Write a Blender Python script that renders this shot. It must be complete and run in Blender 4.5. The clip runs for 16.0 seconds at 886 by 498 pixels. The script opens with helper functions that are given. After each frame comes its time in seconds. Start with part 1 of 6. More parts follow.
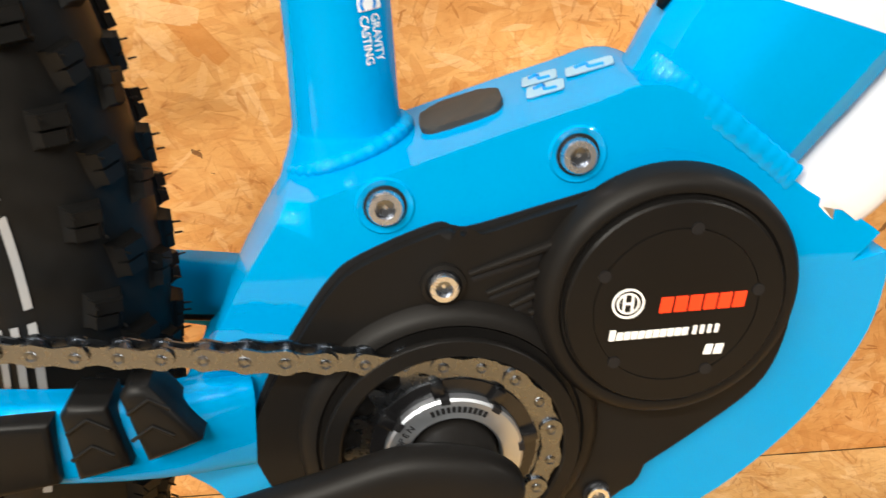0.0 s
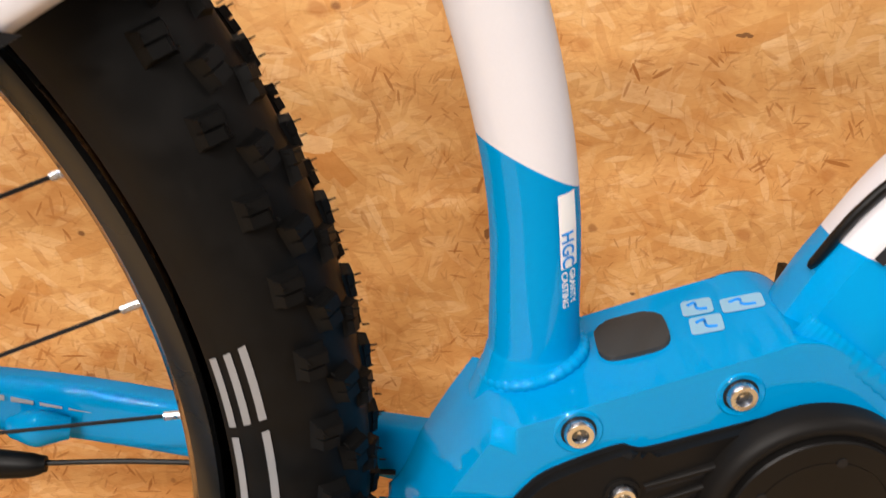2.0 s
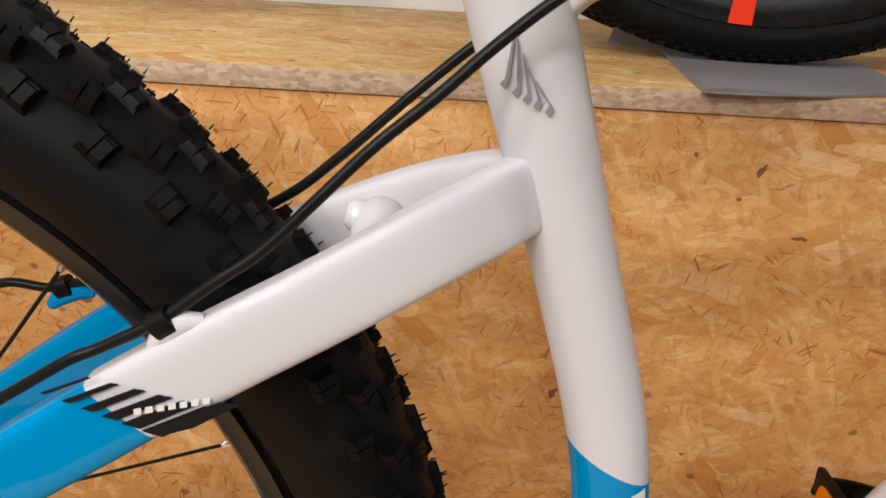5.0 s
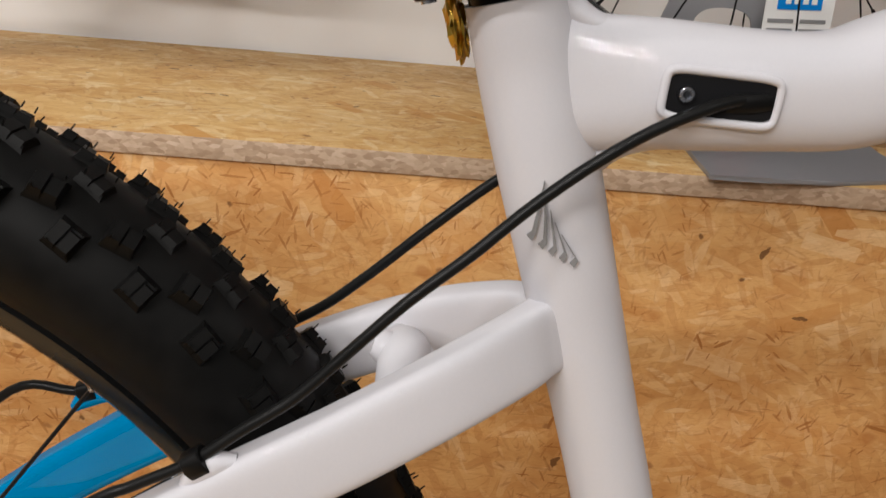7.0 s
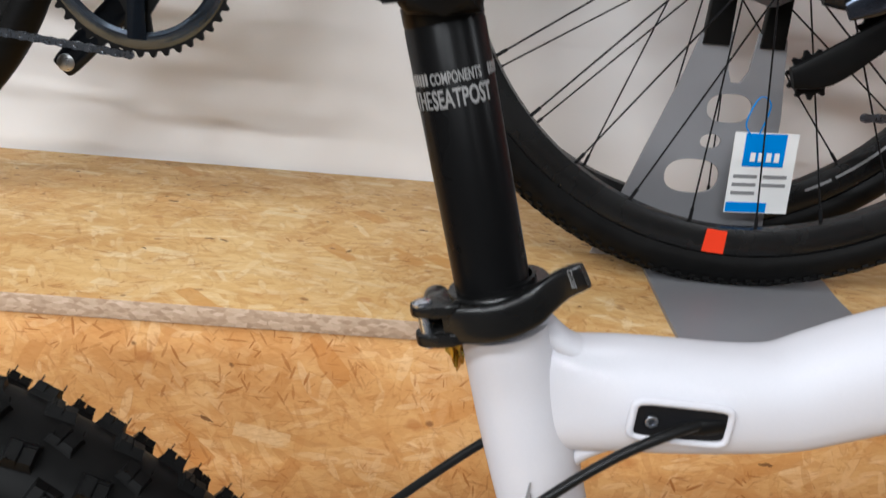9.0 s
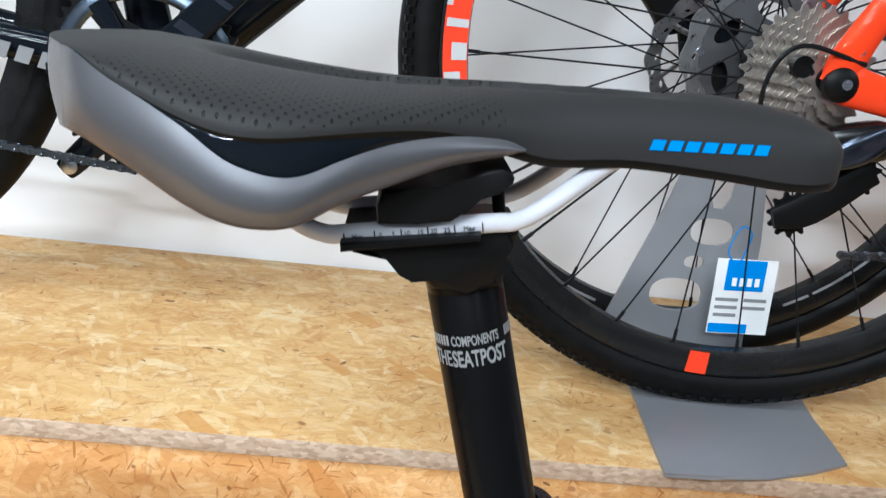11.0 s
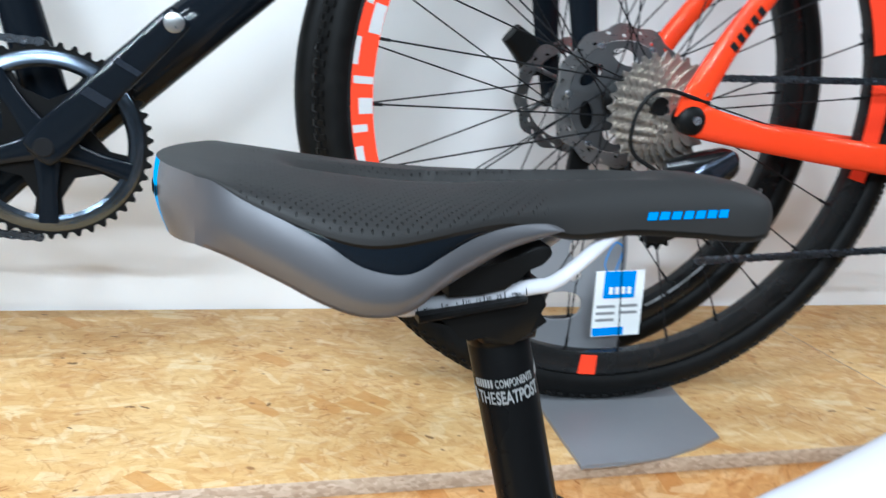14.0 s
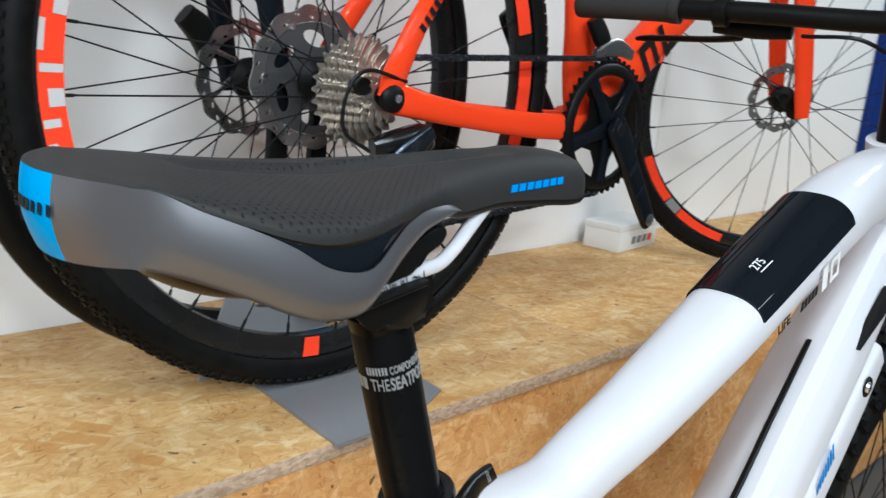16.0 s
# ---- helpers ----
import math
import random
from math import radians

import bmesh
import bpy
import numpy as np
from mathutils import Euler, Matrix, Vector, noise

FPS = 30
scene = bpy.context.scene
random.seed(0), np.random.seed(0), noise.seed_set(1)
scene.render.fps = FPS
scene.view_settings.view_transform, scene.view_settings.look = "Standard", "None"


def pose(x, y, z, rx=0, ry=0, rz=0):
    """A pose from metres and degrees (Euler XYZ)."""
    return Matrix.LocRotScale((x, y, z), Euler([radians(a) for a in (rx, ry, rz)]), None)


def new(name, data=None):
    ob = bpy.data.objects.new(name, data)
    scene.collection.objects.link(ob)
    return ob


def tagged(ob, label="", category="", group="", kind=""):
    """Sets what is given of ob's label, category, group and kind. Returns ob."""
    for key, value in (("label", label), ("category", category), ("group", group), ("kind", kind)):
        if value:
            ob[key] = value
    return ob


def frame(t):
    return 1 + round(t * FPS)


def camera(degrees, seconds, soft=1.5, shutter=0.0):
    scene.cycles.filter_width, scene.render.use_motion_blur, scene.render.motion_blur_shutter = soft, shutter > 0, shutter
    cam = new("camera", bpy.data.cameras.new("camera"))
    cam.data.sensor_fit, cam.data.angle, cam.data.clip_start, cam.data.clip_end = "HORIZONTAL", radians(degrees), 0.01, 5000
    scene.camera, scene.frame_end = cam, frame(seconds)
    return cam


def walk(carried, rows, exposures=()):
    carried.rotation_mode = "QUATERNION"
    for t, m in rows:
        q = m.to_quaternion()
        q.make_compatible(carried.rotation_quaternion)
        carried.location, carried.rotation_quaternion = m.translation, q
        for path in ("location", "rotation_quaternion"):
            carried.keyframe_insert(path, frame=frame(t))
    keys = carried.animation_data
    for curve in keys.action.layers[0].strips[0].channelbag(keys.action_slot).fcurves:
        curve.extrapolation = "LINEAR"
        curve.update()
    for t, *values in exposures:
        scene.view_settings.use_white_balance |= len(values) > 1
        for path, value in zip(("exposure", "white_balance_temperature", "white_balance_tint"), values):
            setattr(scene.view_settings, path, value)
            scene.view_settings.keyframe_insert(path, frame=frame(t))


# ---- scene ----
import functools

cam = camera(55.8, 16.0, soft=1.4, shutter=0.5)
METRES, EYE, TILT, LEAN, TURN = 0.88, 0.52, -24.0, 0.0, -6.2
ROWS = [
    (0.0, 0.0, 0.0, 0.0, 0.0, 0.0, -0.0),
    (0.5, -0.0212, -0.0126, 0.0157, 0.28, -0.09, -1.3),
    (1.0, -0.0327, -0.0296, 0.0405, 0.46, 0.11, -1.72),
    (1.5, -0.0493, -0.0513, 0.0599, 1.34, 0.85, -1.9),
    (2.0, -0.0706, -0.066, 0.0888, 1.84, 0.68, -1.8),
    (2.5, -0.073, -0.0887, 0.1075, 1.92, 0.2, -1.28),
    (3.0, -0.082, -0.108, 0.1235, 2.28, -0.36, -1.71),
    (3.5, -0.0899, -0.1176, 0.1436, 3.18, 0.08, -2.36),
    (4.0, -0.099, -0.1344, 0.174, 3.98, 1.45, -3.91),
    (6.5, -0.1138, -0.1694, 0.253, 4.4, 2.72, -6.42),
    (7.0, -0.126, -0.1711, 0.2718, 4.07, 3.2, -6.7),
    (7.5, -0.1265, -0.1811, 0.2908, 3.7, 3.47, -6.59),
    (8.0, -0.1281, -0.199, 0.3241, 3.36, 2.85, -6.42),
    (8.5, -0.1333, -0.2192, 0.3689, 3.01, 3.9, -6.21),
    (9.0, -0.1451, -0.2352, 0.3966, 2.72, 5.07, -6.6),
    (9.5, -0.1544, -0.25, 0.4252, 2.46, 5.95, -7.23),
    (12.0, -0.1802, -0.2894, 0.5221, 0.13, 7.88, -6.74),
    (12.5, -0.1805, -0.2969, 0.5349, -0.42, 8.23, -5.65),
    (13.0, -0.1879, -0.3064, 0.5363, -1.04, 8.42, -5.37),
    (13.5, -0.2256, -0.3171, 0.5179, -4.62, 9.0, -4.13),
    (14.0, -0.2974, -0.3501, 0.5002, -10.93, 8.88, -0.78),
    (14.3, -0.3198, -0.3630, 0.4862, -15.08, 8.35, 0.71),
    (14.5, -0.3321, -0.3802, 0.4899, -17.85, 8.65, 1.71),
    (15.0, -0.3724, -0.3689, 0.488, -25.94, 8.89, 3.77),
    (15.5, -0.4086, -0.349, 0.4885, -31.55, 7.41, 6.92),
    (16.0, -0.4395, -0.2846, 0.5165, -37.48, 5.39, 9.93),
]
walk(cam, [(t, pose(-0.029, -0.292, EYE, TILT, LEAN, TURN) @ pose(METRES * x, METRES * y, METRES * z, 90 + pitch, roll, yaw)) for t, x, y, z, yaw, pitch, roll in ROWS],
     [(0.0, 0.84, 6500, 4), (1.0, 0.54, 6450, 9), (2.0, 0.30, 6400, 11), (3.5, 0.00, 6300, 11), (5.0, -0.20, 6250, 9), (7.0, -0.44, 6150, 8), (9.5, 0.05, 5400, 4), (12.5, 0.48, 4950, -2), (14.0, 0.50, 4900, -2), (16.0, 0.20, 5200, -2)])


# ---- light: a closed shop room with slim ceiling tube lamps ----
world = bpy.data.worlds.new("world")
scene.world = world
world.use_nodes = True
world.node_tree.nodes["Background"].inputs[0].default_value = (0.9, 0.95, 1.0, 1)
world.node_tree.nodes["Background"].inputs[1].default_value = 0.05


def area_lamp(name, x, y, z, sx, sy, watts, colour, tilt=0.0):
    data = bpy.data.lights.new(name, "AREA")
    data.shape, data.size, data.size_y, data.energy, data.color = "RECTANGLE", sx, sy, watts, colour
    ob = new(name, data)
    ob.matrix_basis = pose(x, y, z, tilt, 0, 0)
    return ob


WARM = (1.0, 0.920, 0.845)
# the lamp at x 2.9 is an added fill for the wall's right end
for lamp_x, lamp_y, watts in ((-2.6, -0.7, 28), (-0.9, -0.7, 20), (2.9, -0.5, 34), (-2.6, -2.3, 90), (-0.9, -2.3, 60), (1.4, -2.3, 14), (-2.6, -3.9, 145), (-0.9, -3.9, 95), (1.4, -3.9, 24)):
    area_lamp("ceiling_tube_lamp", lamp_x, lamp_y, 2.84, 1.20, 0.09, watts, WARM)

# ---- building helpers ----
I4 = Matrix.Identity(4)


def part(name, shape, material, parent=None, label="", smooth=True, at=None, angle=40):
    """Links a bmesh (or a ready mesh) as one object. Its points are in the world's metres, unless at gives a pose."""
    if isinstance(shape, bmesh.types.BMesh):
        me = bpy.data.meshes.new(name)
        bmesh.ops.recalc_face_normals(shape, faces=shape.faces)
        shape.to_mesh(me)
        shape.free()
        if smooth:
            me.polygons.foreach_set("use_smooth", [True] * len(me.polygons))
            me.set_sharp_from_angle(angle=radians(angle))
    else:
        me = shape
    if material and not me.materials:
        for m in (material if isinstance(material, (list, tuple)) else [material]):
            me.materials.append(m)
    ob = new(name, me)
    ob.matrix_basis = at if at else I4
    if parent:
        ob.parent = parent
        if parent.parent is None:
            ob.matrix_parent_inverse = parent.matrix_basis.inverted()
    if label:
        ob["label"] = label
    return ob


def root(name, x, y, z, label, category, group="", kind=""):
    ob = new(name)
    ob.matrix_basis = pose(x, y, z)
    ob.empty_display_size = 0.05
    return tagged(ob, label, category, group, kind)


def curve_points(pts, steps=8):
    """Catmull-Rom through the points (tuples of any length)."""
    p = [np.array(q, float) for q in pts]
    p = [2 * p[0] - p[1]] + p + [2 * p[-1] - p[-2]]
    out = []
    for i in range(1, len(p) - 2):
        for k in range(steps):
            t = k / steps
            a, b, c, d = p[i - 1], p[i], p[i + 1], p[i + 2]
            out.append(0.5 * (2 * b + (c - a) * t + (2 * a - 5 * b + 4 * c - d) * t * t + (3 * b - a - 3 * c + d) * t ** 3))
    out.append(p[-2])
    return out


def sweep(pts, n=20, power=2.0, steps=8, cap=True, side=(0, 1, 0), closed=False, section=None):
    """A tube through points (x, y, z, half width across side, half height); power above 2 squares its section."""
    q = curve_points(pts, steps) if steps > 1 else [np.array(p, float) for p in pts]
    bm = bmesh.new()
    rings = []
    n = len(section) if section else n
    for i, p in enumerate(q):
        a = q[i - 1] if (i > 0 or closed) else p
        b = q[(i + 1) % len(q)] if (i + 1 < len(q) or closed) else p
        tangent = Vector((b - a)[:3]).normalized()
        s = Vector(side)
        s = (s - tangent * s.dot(tangent)).normalized()
        up = tangent.cross(s)
        ring = []
        for k in range(n):
            if section:
                ring.append(bm.verts.new(Vector(p[:3]) + s * section[k][0] * p[3] + up * section[k][1] * p[4]))
                continue
            w = 2 * math.pi * (k + 0.5) / n
            cs, sn = math.cos(w), math.sin(w)
            u = math.copysign(abs(cs) ** (2 / power), cs) * p[3]
            v = math.copysign(abs(sn) ** (2 / power), sn) * p[4]
            ring.append(bm.verts.new(Vector(p[:3]) + s * u + up * v))
        rings.append(ring)
    pairs = list(zip(rings, rings[1:])) + ([(rings[-1], rings[0])] if closed else [])
    for r0, r1 in pairs:
        for k in range(n):
            bm.faces.new((r0[k], r0[(k + 1) % n], r1[(k + 1) % n], r1[k]))
    if cap and not closed:
        bm.faces.new(rings[0])
        bm.faces.new(rings[-1][::-1])
    return bm


def wire(pts, r, n=10, steps=8):
    return sweep([(*p, r, r) for p in pts], n=n, steps=steps)


def lathe(profile, centre, axis="y", n=48, closed=False):
    """Turns (radius, place along the axis) round an axis through centre."""
    bm = bmesh.new()
    c = Vector(centre)
    ax = {"x": 0, "y": 1, "z": 2}[axis]
    rings = []
    for r, h in profile:
        ring = []
        for k in range(n if r > 1e-6 else 1):
            w = 2 * math.pi * k / n
            v = [0, 0, 0]
            v[ax] = h
            v[(ax + 1) % 3] += r * math.cos(w)
            v[(ax + 2) % 3] += r * math.sin(w)
            ring.append(bm.verts.new(c + Vector(v)))
        rings.append(ring)
    pairs = list(zip(rings, rings[1:])) + ([(rings[-1], rings[0])] if closed else [])
    for a, b in pairs:
        for k in range(n):
            f = [a[k % len(a)], a[(k + 1) % n % len(a)], b[(k + 1) % n % len(b)], b[k % len(b)]]
            f = list(dict.fromkeys(f))
            if len(f) > 2:
                bm.faces.new(f)
    return bm


def prism(outline, lo, hi, bevel=0.0, segments=3, plane="xz"):
    """An outline drawn in a plane and given thickness along the third axis, its rims rounded."""
    bm = bmesh.new()

    def place(a, b, c):
        return {"xz": (a, c, b), "xy": (a, b, c), "yz": (c, a, b)}[plane]
    lower = [bm.verts.new(place(a, b, lo)) for a, b in outline]
    upper = [bm.verts.new(place(a, b, hi)) for a, b in outline]
    n = len(outline)
    bm.faces.new(lower)
    bm.faces.new(upper[::-1])
    for k in range(n):
        bm.faces.new((lower[k], upper[k], upper[(k + 1) % n], lower[(k + 1) % n]))
    if bevel:
        rim = [e for e in bm.edges if (e.verts[0] in lower) == (e.verts[1] in lower)]
        bmesh.ops.bevel(bm, geom=rim, offset=bevel, segments=segments, affect="EDGES", profile=0.5)
    return bm


def box(x0, x1, y0, y1, z0, z1, bevel=0.0, segments=2):
    bm = bmesh.new()
    bmesh.ops.create_cube(bm, size=1, matrix=Matrix.Translation(((x0 + x1) / 2, (y0 + y1) / 2, (z0 + z1) / 2))
                          @ Matrix.Diagonal((x1 - x0, y1 - y0, z1 - z0, 1)))
    if bevel:
        bmesh.ops.bevel(bm, geom=bm.edges[:], offset=bevel, segments=segments, affect="EDGES", profile=0.5)
    return bm


def join(*shapes):
    bm = bmesh.new()
    for s in shapes:
        me = bpy.data.meshes.new("join")
        s.to_mesh(me)
        s.free()
        bm.from_mesh(me)
        bpy.data.meshes.remove(me)
    return bm


def moved(bm, m):
    bmesh.ops.transform(bm, matrix=m, verts=bm.verts)
    return bm


def rounded(outline, steps=6):
    return [tuple(p) for p in curve_points(list(outline) + [outline[0]], steps)[:-1]]


def superellipse(cx, cz, a, b, n=40, power=4.0):
    out = []
    for k in range(n):
        w = 2 * math.pi * k / n
        out.append((cx + math.copysign(abs(math.cos(w)) ** (2 / power), math.cos(w)) * a,
                    cz + math.copysign(abs(math.sin(w)) ** (2 / power), math.sin(w)) * b))
    return out


def plate(outline, holes, lo, hi):
    """A flat plate in the xz plane with holes through it."""
    bm = bmesh.new()
    loops = []
    for pts in [outline] + list(holes):
        vs = [bm.verts.new((a, lo, b)) for a, b in pts]
        es = [bm.edges.new((vs[k], vs[(k + 1) % len(vs)])) for k in range(len(vs))]
        loops += es
    bmesh.ops.triangle_fill(bm, use_beauty=True, use_dissolve=False, edges=loops)
    made = bmesh.ops.extrude_face_region(bm, geom=bm.faces[:])
    bmesh.ops.translate(bm, vec=(0, hi - lo, 0), verts=[v for v in made["geom"] if isinstance(v, bmesh.types.BMVert)])
    return bm


def lettering(text, size, bold=0.0, shear=0.0, stretch=1.0, depth=0.00015):
    """Built-in font as a mesh in the xz plane that faces -y, its first letter at the origin."""
    cu = bpy.data.curves.new("lettering", "FONT")
    cu.body, cu.size, cu.shear, cu.extrude, cu.offset, cu.resolution_u = text, size, shear, depth, bold, 4
    ob = bpy.data.objects.new("lettering", cu)
    scene.collection.objects.link(ob)
    me = bpy.data.meshes.new_from_object(ob.evaluated_get(bpy.context.evaluated_depsgraph_get()))
    bpy.data.objects.remove(ob)
    me.transform(pose(0, 0, 0, 90, 0, 0) @ Matrix.Diagonal((stretch, 1, 1, 1)))
    bm = bmesh.new()
    bm.from_mesh(me)
    bpy.data.meshes.remove(me)
    return bm


def bars(rows, depth=0.0003):
    """Plain upright bars (x0, x1, z0, z1, slant) in the xz plane, for marks that cannot be lettered."""
    bm = bmesh.new()
    for x0, x1, z0, z1, slant in rows:
        a = [bm.verts.new((x, -depth, z)) for x, z in ((x0, z0), (x1, z0), (x1 + slant, z1), (x0 + slant, z1))]
        b = [bm.verts.new((v.co.x, 0, v.co.z)) for v in a]
        bm.faces.new(a)
        bm.faces.new(b[::-1])
        for k in range(4):
            bm.faces.new((a[k], b[k], b[(k + 1) % 4], a[(k + 1) % 4]))
    return bm


def drape(bm, y_of, lift=0.0002, cuts=0):
    """Lays a mark drawn in the xz plane onto a surface y_of(x, z) that faces -y."""
    if cuts:
        bmesh.ops.subdivide_edges(bm, edges=bm.edges[:], cuts=cuts, use_grid_fill=True)
    for v in bm.verts:
        v.co.y += y_of(v.co.x, v.co.z) - lift
    return bm


def bent(bm, r, at):
    """Bends a mark from the xz plane round a post of radius r about its own z axis, then sets it at a pose."""
    for v in bm.verts:
        a, d = v.co.x / r, r + 0.0002 - v.co.y
        v.co = Vector((d * math.sin(a), -d * math.cos(a), v.co.z))
    return moved(bm, at)

# ---- materials ----
class Nodes:
    """A small writer of node trees."""

    def __init__(self, name):
        self.mat = bpy.data.materials.new(name)
        self.mat.use_nodes = True
        self.tree = self.mat.node_tree
        self.bsdf = self.tree.nodes["Principled BSDF"]
        self.coord = self.add("ShaderNodeTexCoord").outputs["Object"]

    def add(self, kind, operation="", feature="", use_clamp=False):
        node = self.tree.nodes.new(kind)
        if operation:
            node.operation = operation
        if feature:
            node.feature = feature
        if use_clamp:
            node.use_clamp = True
        return node

    def put(self, node, slot, value):
        if isinstance(value, bpy.types.NodeSocket):
            self.tree.links.new(value, node.inputs[slot])
        else:
            node.inputs[slot].default_value = value

    def set(self, **values):
        for key, value in values.items():
            self.put(self.bsdf, {"colour": "Base Color", "rough": "Roughness", "metal": "Metallic", "coat": "Coat Weight",
                                 "coat_rough": "Coat Roughness", "normal": "Normal", "spec": "Specular IOR Level",
                                 "glass": "Transmission Weight", "emit": "Emission Color", "emission": "Emission Strength"}[key], value)
        return self

    def mapped(self, scale=(1, 1, 1), turn=(0, 0, 0), at=(0, 0, 0), source=None):
        """Turned first, then stretched and shifted."""
        m = self.add("ShaderNodeMapping")
        self.put(m, "Vector", source or self.coord)
        m.inputs["Rotation"].default_value = [radians(a) for a in turn]
        k = self.add("ShaderNodeMapping")
        self.put(k, "Vector", m.outputs[0])
        k.inputs["Scale"].default_value, k.inputs["Location"].default_value = scale, at
        return k.outputs[0]

    def noise(self, scale, detail=4, rough=0.55, source=None):
        n = self.add("ShaderNodeTexNoise")
        self.put(n, "Vector", source or self.coord)
        n.inputs["Scale"].default_value, n.inputs["Detail"].default_value, n.inputs["Roughness"].default_value = scale, detail, rough
        return n.outputs[0]

    def voronoi(self, scale, source=None, feature="F1"):
        n = self.add("ShaderNodeTexVoronoi", feature=feature)
        self.put(n, "Vector", source or self.coord)
        n.inputs["Scale"].default_value = scale
        return n

    def ramp(self, value, stops, ease="LINEAR"):
        r = self.add("ShaderNodeValToRGB")
        r.color_ramp.interpolation = ease
        while len(r.color_ramp.elements) < len(stops):
            r.color_ramp.elements.new(0.5)
        for e, (at, colour) in zip(r.color_ramp.elements, stops):
            e.position = at
            e.color = (*colour, 1) if isinstance(colour, (tuple, list)) else (colour, colour, colour, 1)
        self.put(r, 0, value)
        return r.outputs[0]

    def mix(self, fac, a, b, blend="MIX"):
        m = self.add("ShaderNodeMix")
        m.data_type, m.blend_type = "RGBA", blend
        for slot, value in ((0, fac), (6, a), (7, b)):
            if isinstance(value, (tuple, list)):
                value = (*value, 1)
            self.put(m, slot, value)
        return m.outputs[2]

    def math(self, how, a, b=0.0, clamp=False):
        m = self.add("ShaderNodeMath", operation=how, use_clamp=clamp)
        self.put(m, 0, a)
        self.put(m, 1, b)
        return m.outputs[0]

    def bump(self, height, strength=0.2, distance=0.001):
        b = self.add("ShaderNodeBump")
        b.inputs["Strength"].default_value, b.inputs["Distance"].default_value = strength, distance
        self.put(b, "Height", height)
        self.put(self.bsdf, "Normal", b.outputs[0])
        return self

    def side_of(self, a, b, c, d, soft=0.0004):
        """1 where a x + b y + c z > d, in the thing's own metres."""
        sep = self.add("ShaderNodeSeparateXYZ")
        self.put(sep, 0, self.coord)
        s = self.math("MULTIPLY", sep.outputs[0], a)
        s = self.math("ADD", s, self.math("MULTIPLY", sep.outputs[1], b))
        s = self.math("ADD", s, self.math("MULTIPLY", sep.outputs[2], c))
        return self.math("ADD", self.math("DIVIDE", self.math("SUBTRACT", s, d), soft), 0.5, clamp=True)


BLUE, WHITE = (0.0, 0.235, 0.53), (0.625, 0.615, 0.650)


def lacquer(name, base, second=None, cut=None):
    """Clear-coated frame paint; with second and cut, a second colour beyond a straight masking line."""
    n = Nodes(name)
    speck = n.noise(900, 2)
    c = base
    if second:
        c = n.mix(n.side_of(*cut), base, second)
    else:
        c = n.mix(0.0, base, base)
    c = n.mix(n.math("MULTIPLY", speck, 0.05), c, (0.02, 0.10, 0.20))
    n.set(colour=c, rough=0.45, coat=0.40, coat_rough=0.025, spec=0.0)
    n.bump(n.noise(70, 3), 0.09, 0.0006)
    return n.mat


def plastic(name, base, rough=0.5, grain=700, bump=0.15, spec=0.14):
    n = Nodes(name)
    v = n.noise(grain, 3)
    big = n.noise(22, 3)
    c = n.mix(n.math("MULTIPLY", big, 0.35), base, tuple(min(1, b * 1.7 + 0.006) for b in base))
    n.set(colour=c, rough=n.math("ADD", n.math("MULTIPLY", big, 0.14), rough - 0.07), spec=spec)
    n.bump(v, bump, 0.0002)
    return n.mat


def metal(name, base, rough=0.3, grain=300, metallic=1.0, stain=0.25):
    n = Nodes(name)
    v = n.noise(grain, 4)
    c = n.mix(n.math("MULTIPLY", n.noise(45, 4), stain), base, tuple(b * 0.45 for b in base))
    n.set(colour=c, rough=n.math("ADD", n.math("MULTIPLY", v, 0.2), rough - 0.1), metal=metallic)
    n.bump(v, 0.06, 0.0002)
    return n.mat


def rubber(name, base):
    n = Nodes(name)
    dust = n.ramp(n.noise(60, 5, 0.65), [(0.42, 0.0), (0.75, 1.0)])
    c = n.mix(n.math("MULTIPLY", dust, 0.14), base, (0.022, 0.021, 0.020))
    n.set(colour=c, rough=n.math("ADD", n.math("MULTIPLY", dust, 0.15), 0.44), spec=0.13)
    n.bump(n.noise(1500, 3), 0.12, 0.0002)
    return n.mat


